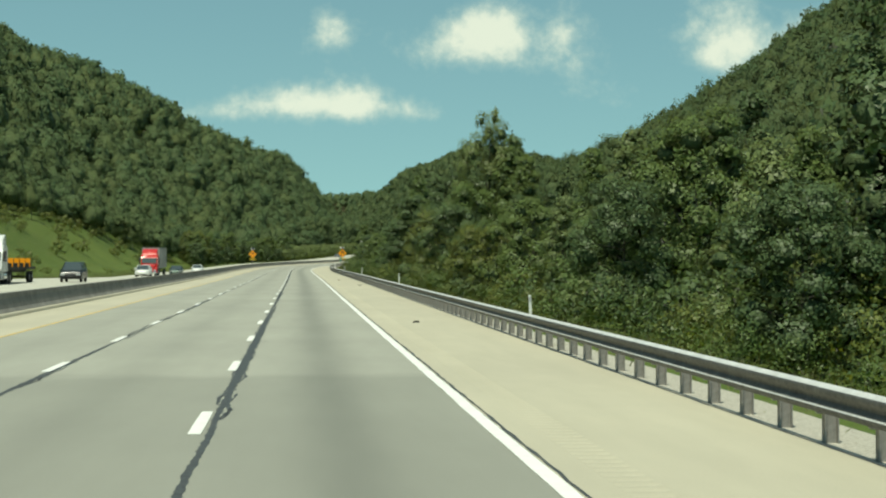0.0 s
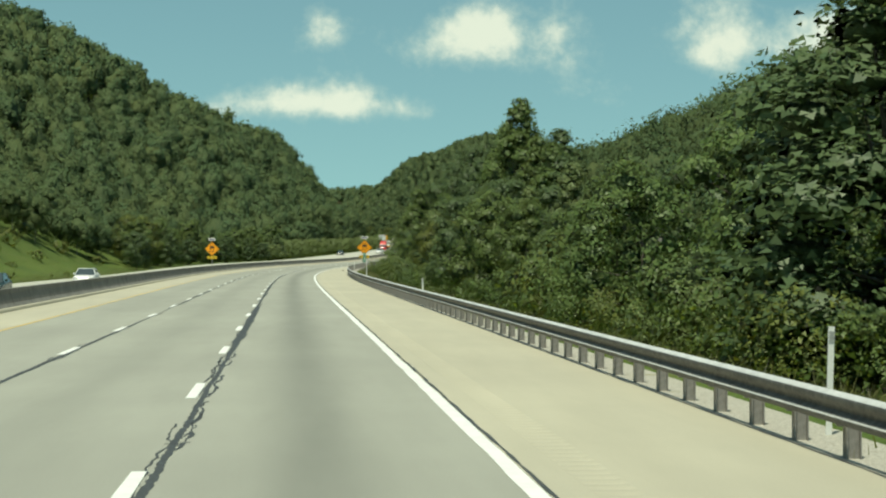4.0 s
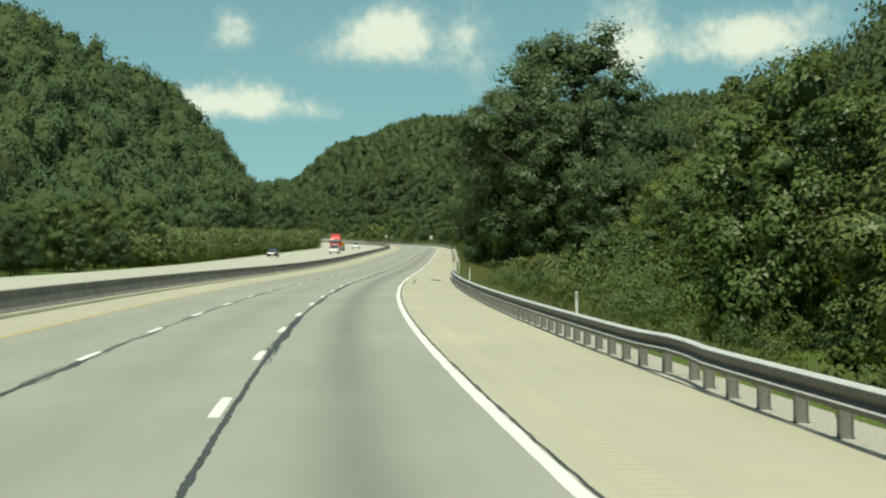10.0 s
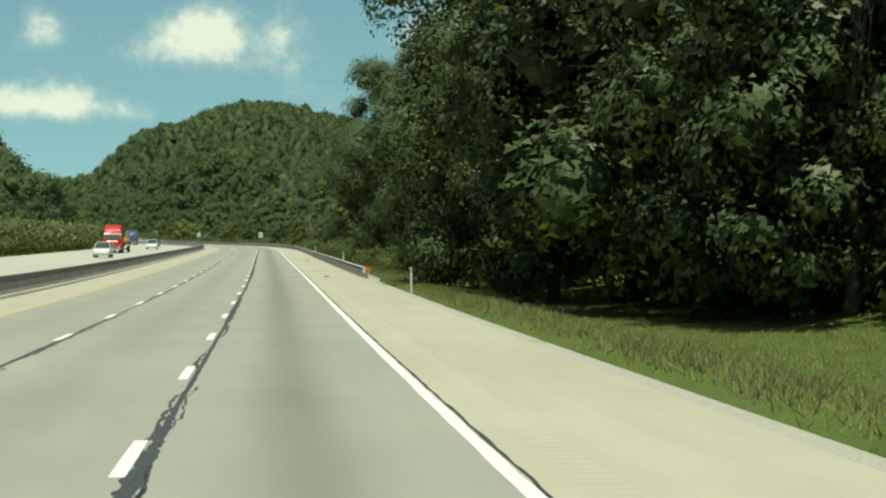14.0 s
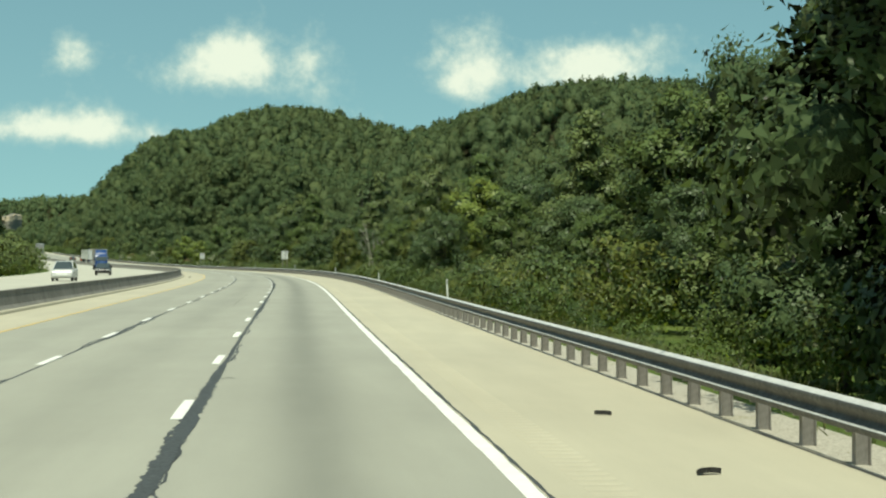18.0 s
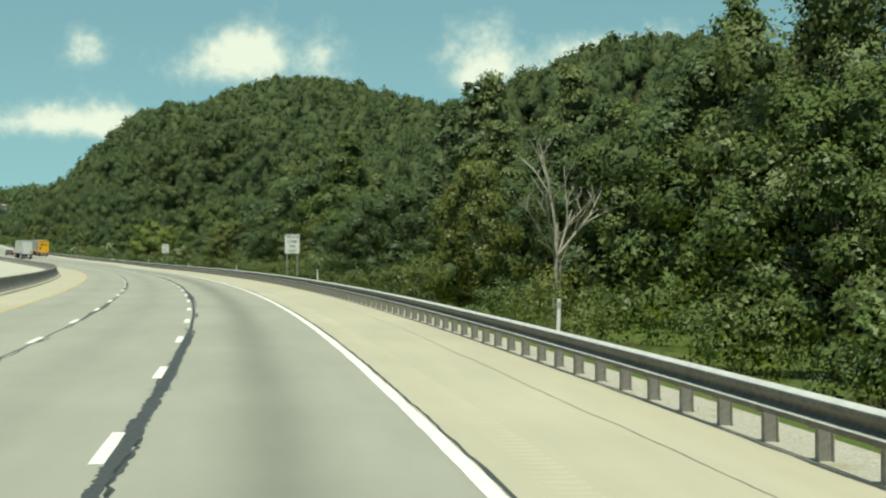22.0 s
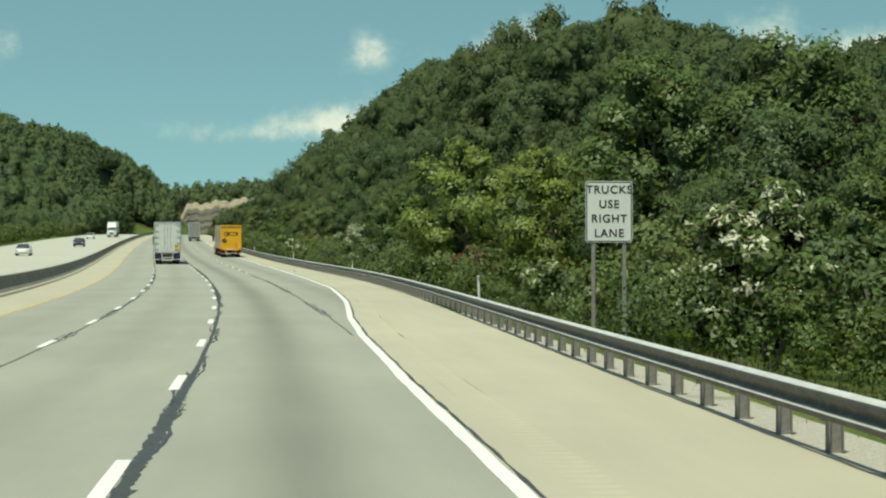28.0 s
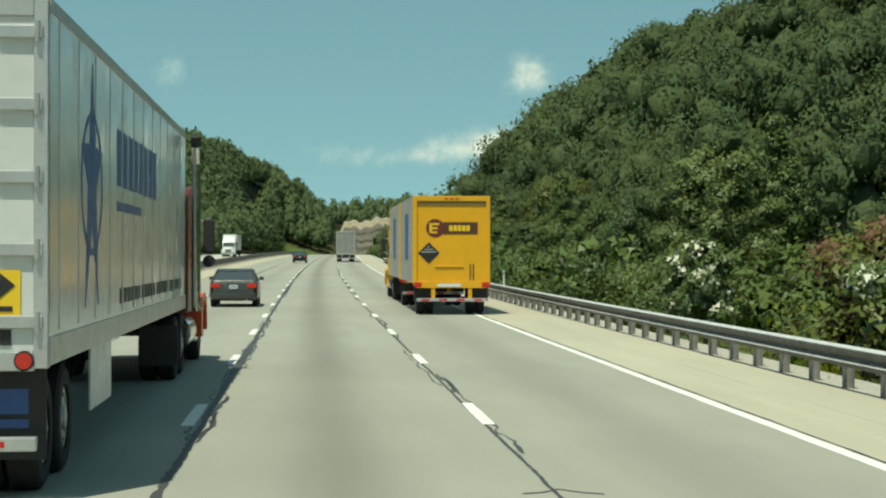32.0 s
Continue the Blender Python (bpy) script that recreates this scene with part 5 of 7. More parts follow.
# white delineator posts
for k, s in enumerate((48.0, 112.0, 178.8, 240.0, 302.0, 363.0, 442.0, 501.6, 563.8, 634.0, 703.6, 782.5, 838.0, 904.9, 970.6, 1040.0, 1100.0, 1165.0, 1229.0, 1281.0, 1345.0)):
    d_ = tagged(new("delineator_post"), "slim white delineator post behind the guardrail", "marker post", "delineator posts")
    part("stake", Build().prism([(-0.035, 0.0), (0.035, 0.0), (0.035, 0.012), (0.02, 0.03), (-0.02, 0.03), (-0.035, 0.012)], -0.4, 1.05 + 0.08 * (k % 3), "z").done("stake", M_SIGN_W), d_)
    part("reflector", Build().box(-0.028, 0.028, -0.006, 0.0, 0.87 + 0.08 * (k % 3), 1.0 + 0.08 * (k % 3), 0.002).done("reflector", M_ALU), d_)
    put(d_, s, float(rail_u(s)) + 0.75, 0, -0.06)
    d_.rotation_euler[1] = radians(((k * 37) % 11 - 5) * 0.5)

# end marker of the guardrail with black and yellow stripes
em = tagged(new("object_marker"), "black and orange striped marker on the rail end", "object marker")
part("plate", Build().box(-0.125, 0.125, -0.01, 0.0, 0.30, 0.64, 0.004).done("plate", M_SIGN_Y), em)


def clip(pts, a, b, c):
    """Keeps the side of the line a x + b z = c where a x + b z is smaller."""
    out = []
    for (x0, z0), (x1, z1) in zip(pts, pts[1:] + pts[:1]):
        d0, d1 = a * x0 + b * z0 - c, a * x1 + b * z1 - c
        if d0 <= 0:
            out.append((x0, z0))
        if d0 * d1 < 0:
            out.append((x0 + (x1 - x0) * d0 / (d0 - d1), z0 + (z1 - z0) * d0 / (d0 - d1)))
    return out


for k in range(4):
    q = clip(clip([(-0.12, 0.305), (0.12, 0.305), (0.12, 0.635), (-0.12, 0.635)], -1, 1, 0.325 + 0.145 * k), 1, -1, -0.255 - 0.145 * k)
    if len(q) > 2:
        part("stripe", Build().prism(q, -0.014, -0.009, "y").done("stripe", M_INK), em)
part("bolt", Build().cyl((0, -0.016, 0.49), (0, 0.06, 0.49), 0.012, 8).done("bolt", M_ALU), em)
put(em, 659.5, 5.44, 0, -0.02)
end_shoe = part("end_shoe", Build().prism([(5.16, 0.30), (5.30, 0.30), (5.30, 0.66), (5.16, 0.62)], -0.01, 0.0, "y").box(5.28, 5.45, 0.0, 0.05, 0.40, 0.46).done("end_shoe", M_STEEL_PALE), em, "flared grey end plate")
end_shoe.location = (-5.44, 0.04, 0.0)

# ================= vehicles =================
M_TYRE = plain("tyre_rubber", (0.022, 0.022, 0.022), 0.85, 0, 0.3, 6.0)
M_RIM = plain("dull_aluminium_rim", (0.42, 0.42, 0.42), 0.35, 0.8, 0.25, 4.0)
M_TRUCK_Y = plain("yellow_trailer_paint", (0.78, 0.40, 0.015), 0.42, 0, 0.10, 0.6)
M_TRUCK_SIDE = plain("grey_aluminium_skin", (0.46, 0.46, 0.44), 0.4, 0.25, 0.2, 0.8)
M_TRAILER_W = plain("white_trailer_skin", (0.66, 0.68, 0.66), 0.30, 0, 0.10, 0.7)
M_TRAILER_SIDE = plain("glossy_white_side_skin", (0.60, 0.62, 0.585), 0.16, 0, 0.03, 0.7, 0.6)
M_BLUE = plain("blue_decal", (0.035, 0.10, 0.30), 0.4, 0, 0.15, 2.0)
M_TAIL = plain("red_lens", (0.55, 0.03, 0.02), 0.2, 0, 0.1, 5.0)
M_CHROME = plain("chrome", (0.75, 0.75, 0.75), 0.12, 1.0, 0.1, 3.0)
M_CHASSIS = plain("dirty_black_chassis", (0.035, 0.033, 0.03), 0.75, 0, 0.35, 2.0)
M_GREYCAR = plain("dark_grey_car_paint", (0.075, 0.077, 0.074), 0.22, 0.3, 0.10, 1.2)
M_ORANGE = plain("orange_red_paint", (0.62, 0.085, 0.02), 0.3, 0, 0.12, 1.5)
M_MAROON = plain("maroon_cab_paint", (0.16, 0.035, 0.025), 0.3, 0, 0.15, 1.5)
M_GLASS = plain("tinted_glass", (0.05, 0.065, 0.07), 0.08, 0.0, 0.05, 3.0, 0.8)


def wheel(parent, x, y, r, w, side, rim_mat=None):
    """Tyre and rim; side is -1 or +1 for the outer face."""
    t = part("wheel", tyre_mesh(round(r, 3), round(w, 3)), parent)
    t.location = (x, y, r)
    q = part("rim", rim_mesh(round(r * 0.60, 3), side, round(w, 3)), t)
    if rim_mat:
        q.data = q.data.copy()
        q.data.materials[0] = rim_mat
    return t


@lru_cache(maxsize=None)
def tyre_mesh(r, w):
    prof = [(-w / 2, r * 0.60), (-w / 2, r * 0.90), (-w / 2 * 0.80, r * 0.985), (-w / 2 * 0.3, r), (w / 2 * 0.3, r), (w / 2 * 0.80, r * 0.985), (w / 2, r * 0.90), (w / 2, r * 0.60)]
    n = 28
    v, f = [], []
    for k in range(n):
        a = 2 * math.pi * k / n
        v += [(x, q * math.cos(a), q * math.sin(a)) for x, q in prof]
    m = len(prof)
    for k in range(n):
        for j in range(m):
            f.append((k * m + j, k * m + (j + 1) % m, ((k + 1) % n) * m + (j + 1) % m, ((k + 1) % n) * m + j))
    return mesh("tyre", v, f, [M_TYRE])


@lru_cache(maxsize=None)
def rim_mesh(r, side, w):
    b = Build()
    b.cyl((side * w * 0.10, 0, 0), (side * w * 0.42, 0, 0), r, 20, r * 0.96)
    b.cyl((side * w * 0.42, 0, 0), (side * w * 0.52, 0, 0), r * 0.42, 14, r * 0.34)
    for k in range(8):
        a = k * math.pi / 4
        b.cyl((side * w * 0.40, 0.68 * r * math.cos(a), 0.68 * r * math.sin(a)), (side * w * 0.47, 0.68 * r * math.cos(a), 0.68 * r * math.sin(a)), r * 0.07, 6)
    return b.done("rim", M_RIM, 40)


def car(name, label, paint, s, u, length=4.5, w=1.74, h=1.38, turn=0.0, suv=False, oncoming=False):
    """A saloon or estate: shaped body, glasshouse, wheels, lights, bumpers, mirrors."""
    c = tagged(new(name), label, "car", "cars on the road")
    L = length
    top = h if not suv else h * 1.18
    low = [(-L / 2, 0.42), (-L / 2 + 0.03, 0.30), (-L / 2 + 0.25, 0.22), (L / 2 - 0.3, 0.22), (L / 2 - 0.02, 0.34), (L / 2, 0.52), (L / 2 - 0.12, 0.70), (L / 2 - 1.15, 0.86), (-L / 2 + 0.85, 0.95), (-L / 2 + 0.10, 0.94), (-L / 2 + 0.02, 0.80)]
    if suv:
        low = [(y, z * 1.15) for y, z in low]
    t = bmesh.new()
    rows = []
    for x, tuck in ((-w / 2, 0.05), (-w / 2 + 0.06, 0.0), (0, -0.02), (w / 2 - 0.06, 0.0), (w / 2, 0.05)):
        k = 1 - 0.03 * (abs(x) > w / 2 - 0.01)
        rows.append([t.verts.new((x, y * k, z if z < 0.5 else z - tuck)) for y, z in low])
    for a, b_ in zip(rows, rows[1:]):
        for j in range(len(low)):
            t.faces.new((a[j], a[(j + 1) % len(low)], b_[(j + 1) % len(low)], b_[j]))
    t.faces.new(rows[0][::-1])
    t.faces.new(rows[-1])
    bmesh.ops.recalc_face_normals(t, faces=t.faces)
    bmesh.ops.bevel(t, geom=[e for e in t.edges if e.calc_face_angle(0) > 0.5], offset=0.075, segments=3, affect="EDGES")
    b = Build()
    b.join(t)
    body = part("body", b.done("body", paint, 35), c)
    z1 = 0.93 * (1.15 if suv else 1)
    back = -L / 2 + (0.15 if suv else 0.55)
    gl = [(back, z1), (L / 2 - 1.25, z1 - 0.06), (L / 2 - 2.0, top - 0.04), (L / 2 - 2.4, top), (back + 0.9 if not suv else back + 0.35, top - 0.02), (back + 0.62 if not suv else back + 0.2, top - 0.08)]

    def cabin(nm, scale_x, pts, mat, grow=0.0):
        v = []
        for sx in (-1, 1):
            for y, z in pts:
                k = 1 - 0.20 * max(0.0, (z - z1) / (top - z1))
                v.append((sx * scale_x * k, y, z + grow))
        n = len(pts)
        f = [tuple(range(n)), tuple(range(2 * n - 1, n - 1, -1))] + [(k, (k + 1) % n, n + (k + 1) % n, n + k) for k in range(n)]
        return mesh(nm, v, f, [mat])

    part("glasshouse", cabin("glasshouse", w / 2 - 0.06, gl, M_GLASS), c, "dark tinted windows")
    roof = [(gl[3][0], gl[3][1] - 0.03), (gl[2][0] - 0.05, gl[2][1] - 0.01), (gl[3][0] + 0.1, top + 0.012), (gl[4][0], gl[4][1] + 0.022), (gl[5][0] - 0.02, gl[5][1] + 0.01), (gl[5][0] + 0.05, gl[5][1] - 0.03)]
    part("roof", cabin("roof", w / 2 - 0.052, roof, paint), c)
    for sx in (-1, 1):
        for y0, y1 in ((gl[2][0], gl[1][0]), (back + (0.62 if not suv else 0.2), back)):
            k = 0.80
            part("pillar", Build().cyl((sx * (w / 2 - 0.055) * k, y0, top - 0.05), (sx * (w / 2 - 0.055), y1, z1 - 0.03), 0.035, 8).done("pillar", paint), c)
        part("tail_light", Build().box(min(sx * 0.48, sx * (w / 2 - 0.03)), max(sx * 0.48, sx * (w / 2 - 0.03)), -L / 2 - 0.004, -L / 2 + 0.12, 0.68 * (1.15 if suv else 1), 0.84 * (1.15 if suv else 1), 0.02).done("tail_light", M_TAIL), c, "red tail light")
        part("headlight", Build().box(min(sx * 0.45, sx * (w / 2 - 0.06)), max(sx * 0.45, sx * (w / 2 - 0.06)), L / 2 - 0.16, L / 2 - 0.03, 0.56, 0.70, 0.02).done("headlight", M_ALU), c, "clear headlight")
        part("mirror", Build().box(min(sx * (w / 2 - 0.02), sx * (w / 2 + 0.16)), max(sx * (w / 2 - 0.02), sx * (w / 2 + 0.16)), L / 2 - 1.65, L / 2 - 1.53, 0.92, 1.05, 0.03).done("mirror", paint), c)
        for y in (-L / 2 + 0.82, L / 2 - 0.85):
            wheel(c, sx * (w / 2 - 0.10), y, 0.31, 0.20, sx)
    part("bumper", Build().box(-w / 2 + 0.06, w / 2 - 0.06, -L / 2 - 0.035, -L / 2 + 0.08, 0.30, 0.50, 0.03).done("bumper", paint, 40), c)
    pl = part("number_plate", Build().box(-0.15, 0.15, -L / 2 - 0.012, -L / 2 + 0.05, 0.66, 0.78, 0.004).done("number_plate", M_SIGN_W), c, "pale number plate")
    for x in (-0.09, -0.03, 0.03, 0.09):
        part("bar", Build().box(x - 0.018, x + 0.018, -L / 2 - 0.016, -L / 2 - 0.010, 0.69, 0.75).done("bar", M_BLUE), pl)
    part("exhaust", Build().cyl((w * 0.28, -L / 2 - 0.03, 0.25), (w * 0.28, -L / 2 + 0.3, 0.25), 0.035, 10).done("exhaust", M_CHROME), c)
    c.matrix_world = place(s, u, 0.05 - 0.6 * float(far_dip(s)) if oncoming else 0.004) @ pose(0, 0, 0, 0, 0, 180 if oncoming else turn)
    return c


def box_trailer(name, parent_label, s, u, L, W, z0, z1, skin, rear, group):
    t = tagged(new(name), parent_label, "trailer", group)
    part("side_panel", Build().box(-W / 2, -W / 2 + 0.04, 0, L, z0, z1, 0.006).done("side_panel", skin), t)
    part("side_panel", Build().box(W / 2 - 0.04, W / 2, 0, L, z0, z1, 0.006).done("side_panel", skin), t)
    part("roof", Build().box(-W / 2 + 0.01, W / 2 - 0.01, 0.01, L - 0.01, z1 - 0.03, z1 + 0.005).done("roof", M_ALU), t)
    part("front_wall", Build().box(-W / 2 + 0.04, W / 2 - 0.04, L - 0.05, L - 0.005, z0, z1 - 0.03).done("front_wall", skin), t)
    part("floor", Build().box(-W / 2 + 0.04, W / 2 - 0.04, 0.05, L - 0.05, z0, z0 + 0.12).done("floor", M_CHASSIS), t)
    return t


# ---- yellow double trailer ahead in the truck lane ----
def yellow_trailer(s, u, L, first):
    W, z0, z1 = 2.42, 1.00, 3.73
    t = box_trailer("freight_trailer", "yellow-backed grey freight trailer of a double road train" if first else "grey freight trailer coupled behind the tractor", s, u, L, W, z0, z1, M_TRUCK_SIDE, M_TRUCK_Y, "double trailers")
    fr = part("rear_frame", Build().box(-W / 2, -W / 2 + 0.12, -0.03, 0.06, z0 - 0.05, z1, 0.01).box(W / 2 - 0.12, W / 2, -0.03, 0.06, z0 - 0.05, z1, 0.01).box(-W / 2 + 0.12, W / 2 - 0.12, -0.03, 0.06, z1 - 0.16, z1, 0.01).box(-W / 2 + 0.12, W / 2 - 0.12, -0.04, 0.08, z0 - 0.16, z0 + 0.06, 0.01).done("rear_frame", M_TRUCK_Y), t, "yellow painted rear frame")
    door = part("roll_door", Build().box(-W / 2 + 0.12, W / 2 - 0.12, 0.015, 0.05, z0 + 0.06, z1 - 0.30).done("roll_door", M_TRUCK_Y), t, "yellow roll-up door")
    part("header_strip", Build().box(-W / 2 + 0.12, W / 2 - 0.12, -0.005, 0.05, z1 - 0.30, z1 - 0.16, 0.005).done("header_strip", plain("dull_brown_strip", (0.22, 0.15, 0.04), 0.6)), t)
    for x in (-0.18, 0.0, 0.18):
        part("marker_lamp", Build().box(x - 0.05, x + 0.05, -0.045, -0.025, z1 - 0.10, z1 - 0.06, 0.006).done("marker_lamp", M_TAIL), t, "small red marker lamp")
    # emblem: dark disc with a letter-like bar shape and a dark plate
    zc = z0 + 1.72
    disc = part("emblem_disc", Build().cyl((-0.52, 0.016, zc), (-0.52, 0.006, zc), 0.29, 28).done("emblem_disc", plain("dark_red_decal", (0.16, 0.025, 0.02), 0.5)), t, "dark red round emblem")
    part("emblem_bars", Build().box(-0.64, -0.40, 0.0, 0.006, zc + 0.10, zc + 0.16).box(-0.66, -0.44, 0.0, 0.006, zc - 0.03, zc + 0.03).box(-0.70, -0.46, 0.0, 0.006, zc - 0.16, zc - 0.10).box(-0.70, -0.62, 0.0, 0.006, zc - 0.16, zc + 0.16).done("emblem_bars", M_SIGN_Y2), disc)
    pl = part("name_plate", Build().box(-0.28, 0.82, 0.006, 0.016, zc - 0.19, zc + 0.19).done("name_plate", plain("brown_decal", (0.10, 0.04, 0.02), 0.5)), t, "dark brown plate with a bar of lettering shapes")
    for k in range(5):
        part("bar", Build().box(-0.08 + 0.135 * k, 0.03 + 0.135 * k, 0.0, 0.006, zc - 0.09, zc + 0.09).done("bar", M_SIGN_Y2), pl)
    dm = part("diamond_decal", Build().prism([(-0.72, z0 + 0.60), (-0.38, z0 + 0.94), (-0.72, z0 + 1.28), (-1.06, z0 + 0.94)], 0.004, 0.016, "y").done("diamond_decal", M_INK), t, "black diamond decal")
    for k in range(3):
        q = 0.24 - 0.10 * abs(k - 0)
        part("bar", Build().box(-0.72 - q, -0.72 + q, -0.001, 0.006, z0 + 0.96 + 0.08 * k, z0 + 0.99 + 0.08 * k).done("bar", M_ALU), dm)
    part("handle_bar", Build().box(-0.52, 0.36, -0.02, 0.02, z0 + 0.50, z0 + 0.55, 0.008).done("handle_bar", M_TRUCK_Y), t)
    for x in (0.58, 0.68):
        part("grab_rod", Build().cyl((x, -0.02, z0 + 0.10), (x, -0.02, z0 + 0.60), 0.014, 8).done("grab_rod", M_DARK), t)
    for sx in (-1, 1):
        tl = part("tail_light", Build().box(min(sx * 0.95, sx * 1.19), max(sx * 0.95, sx * 1.19), -0.06, -0.03, z0 - 0.13, z0 + 0.02, 0.01).done("tail_light", M_TAIL), t, "red tail light cluster")
        part("mud_flap", Build().box(min(sx * 0.62, sx * 1.17), max(sx * 0.62, sx * 1.17), 0.35, 0.37, 0.42, z0 - 0.12).done("mud_flap", M_DARK), t, "black mud flap")
        part("guard_post", Build().box(sx * 0.58 - 0.06, sx * 0.58 + 0.06, -0.02, 0.06, 0.42, z0 - 0.10, 0.01).done("guard_post", M_TRUCK_Y), t)
        for y in (0.95,):
            for dx in (0.95, 0.66):
                wheel(t, sx * dx, y, 0.49, 0.26, sx)
    ug_ = part("underrun_bar", Build().box(-1.10, 1.10, -0.04, 0.05, 0.42, 0.52, 0.01).done("underrun_bar", M_ALU), t, "underrun guard with red and white tape")
    for k in range(4):
        part("tape", Build().box(-0.95 + 0.55 * k, -0.70 + 0.55 * k, -0.046, -0.038, 0.44, 0.50).done("tape", M_TAIL), ug_)
    part("licence_strip", Build().box(-0.45, 0.30, -0.05, -0.035, z0 - 0.12, z0 - 0.02).done("licence_strip", M_SIGN_W), t, "pale strip under the door")
    part("axle", Build().cyl((-1.0, 0.95, 0.49), (1.0, 0.95, 0.49), 0.07, 10).box(-0.5, -0.4, 0.2, L - 0.5, 0.85, 1.02).box(0.4, 0.5, 0.2, L - 0.5, 0.85, 1.02).done("axle", M_CHASSIS), t)
    part("corner_trim", Build().box(-W / 2 - 0.012, -W / 2 + 0.05, 0.02, 0.30, z0, z1 - 0.02, 0.006).done("corner_trim", M_TRUCK_Y), t)
    part("corner_trim", Build().box(-W / 2 - 0.012, -W / 2 + 0.05, L - 0.3, L - 0.02, z0, z1 - 0.02, 0.006).done("corner_trim", M_TRUCK_Y), t)
    for k in range(int(L / 1.2)):
        part("side_rib", Build().box(-W / 2 - 0.010, -W / 2 + 0.005, 0.6 + 1.2 * k, 0.64 + 1.2 * k, z0 + 0.1, z1 - 0.08).done("side_rib", M_ALU), t)
    part("side_lettering", Build().box(-W / 2 - 0.008, -W / 2 + 0.004, L * 0.35, L * 0.60, z0 + 0.7, z1 - 0.5).done("side_lettering", M_BLUE), t, "blue block of side decoration")
    t.matrix_world = place(s, u, 0.004)
    return t


def tractor(s, u, paint, label, stack=True, z_roof=3.0, sleeper=1.2, nose=True, nose_paint=None):
    """A tractor unit; its back end stands at s."""
    c = tagged(new("truck_tractor"), label, "truck", "tractor units")
    W = 2.25
    part("cab", Build().prism([(1.6 - sleeper * 0.2, 0.95), (1.6 - sleeper * 0.2, z_roof - 0.25), (1.9, z_roof), (3.4, z_roof), (3.75, z_roof - 0.55), (4.1, 1.75), (4.1, 0.95)], -W / 2, W / 2, "x", 0.04).done("cab", paint, 40), c)
    if nose:
        part("bonnet", Build().prism([(4.1, 0.75), (4.1, 1.72), (5.5, 1.55), (5.9, 1.40), (5.95, 0.55), (5.4, 0.55)], -W / 2 + 0.32, W / 2 - 0.32, "x", 0.05).done("bonnet", nose_paint or paint, 40), c)
        for sx in (-1, 1):
            fp = [(4.1, 0.45), (4.1, 1.05), (4.45, 1.20), (5.3, 1.22), (5.75, 1.05), (5.9, 0.55), (5.7, 0.52), (5.5, 0.95), (5.1, 1.08), (4.6, 1.05), (4.42, 0.80), (4.38, 0.45)]
            part("fender", Build().prism(fp, sx * (W / 2 - 0.45), sx * (W / 2 + 0.06), "x").done("fender", nose_paint or paint), c, "rounded front fender")
    part("chassis", Build().box(-0.45, -0.30, -1.0, 5.3, 0.72, 0.95).box(0.30, 0.45, -1.0, 5.3, 0.72, 0.95).done("chassis", M_CHASSIS), c)
    part("fifth_wheel", Build().box(-0.5, 0.5, 0.0, 0.9, 0.95, 1.05, 0.02).done("fifth_wheel", M_CHASSIS), c)
    part("windscreen", Build().prism([(3.73, z_roof - 0.50), (3.80, z_roof - 0.50), (4.13, 1.80), (4.06, 1.80)], -W / 2 + 0.12, W / 2 - 0.12, "x").done("windscreen", M_GLASS), c)
    for sx in (-1, 1):
        part("side_window", Build().prism([(2.6, 1.75), (3.9, 1.75), (3.65, z_roof - 0.55), (2.6, z_roof - 0.55)], sx * (W / 2 - 0.01), sx * (W / 2 + 0.008), "x").done("side_window", M_GLASS), c)
        part("fuel_tank", Build().cyl((sx * 0.85, 1.7, 0.62), (sx * 0.85, 3.2, 0.62), 0.30, 18).done("fuel_tank", M_CHROME, 40), c, "polished fuel tank")
        part("step", Build().box(min(sx * 0.7, sx * 1.12), max(sx * 0.7, sx * 1.12), 3.3, 4.0, 0.42, 0.50, 0.01).done("step", M_CHROME), c)
        mir = part("mirror", Build().box(sx * (W / 2 + 0.20) - 0.10, sx * (W / 2 + 0.20) + 0.10, 3.80, 3.90, 1.95, 2.55, 0.03).done("mirror", M_DARK), c, "black wing mirror")
        for za in (2.5, 1.9):
            part("mirror_arm", Build().cyl((sx * W / 2, 3.85, za), (sx * (W / 2 + 0.2), 3.85, za + 0.05), 0.02, 8).done("mirror_arm", M_CHROME), mir)
        part("round_mirror", Build().cyl((sx * (W / 2 + 0.2), 3.82, 1.80), (sx * (W / 2 + 0.2), 3.90, 1.80), 0.11, 16).done("round_mirror", M_DARK), mir)
        if stack:
            part("exhaust_stack", Build().cyl((sx * (W / 2 + 0.13), 1.35, 1.0), (sx * (W / 2 + 0.13), 1.35, 3.45), 0.075, 14).cyl((sx * (W / 2 + 0.13), 1.35, 3.40), (sx * (W / 2 + 0.13), 1.22, 3.72), 0.075, 14).done("exhaust_stack", M_CHROME, 40), c, "chrome exhaust stack")
            part("stack_tip", Build().cyl((sx * (W / 2 + 0.13), 1.235, 3.68), (sx * (W / 2 + 0.13), 1.17, 3.84), 0.085, 14).done("stack_tip", M_DARK), c)
        for y in (-0.3, 0.95):
            for dx in (0.93, 0.65):
                wheel(c, sx * dx, y, 0.49, 0.26, sx)
        wheel(c, sx * 0.95, 4.95, 0.49, 0.28, sx)
        part("mud_flap", Build().box(min(sx * 0.55, sx * 1.12), max(sx * 0.55, sx * 1.12), -0.92, -0.90, 0.25, 0.85).done("mud_flap", M_DARK), c)
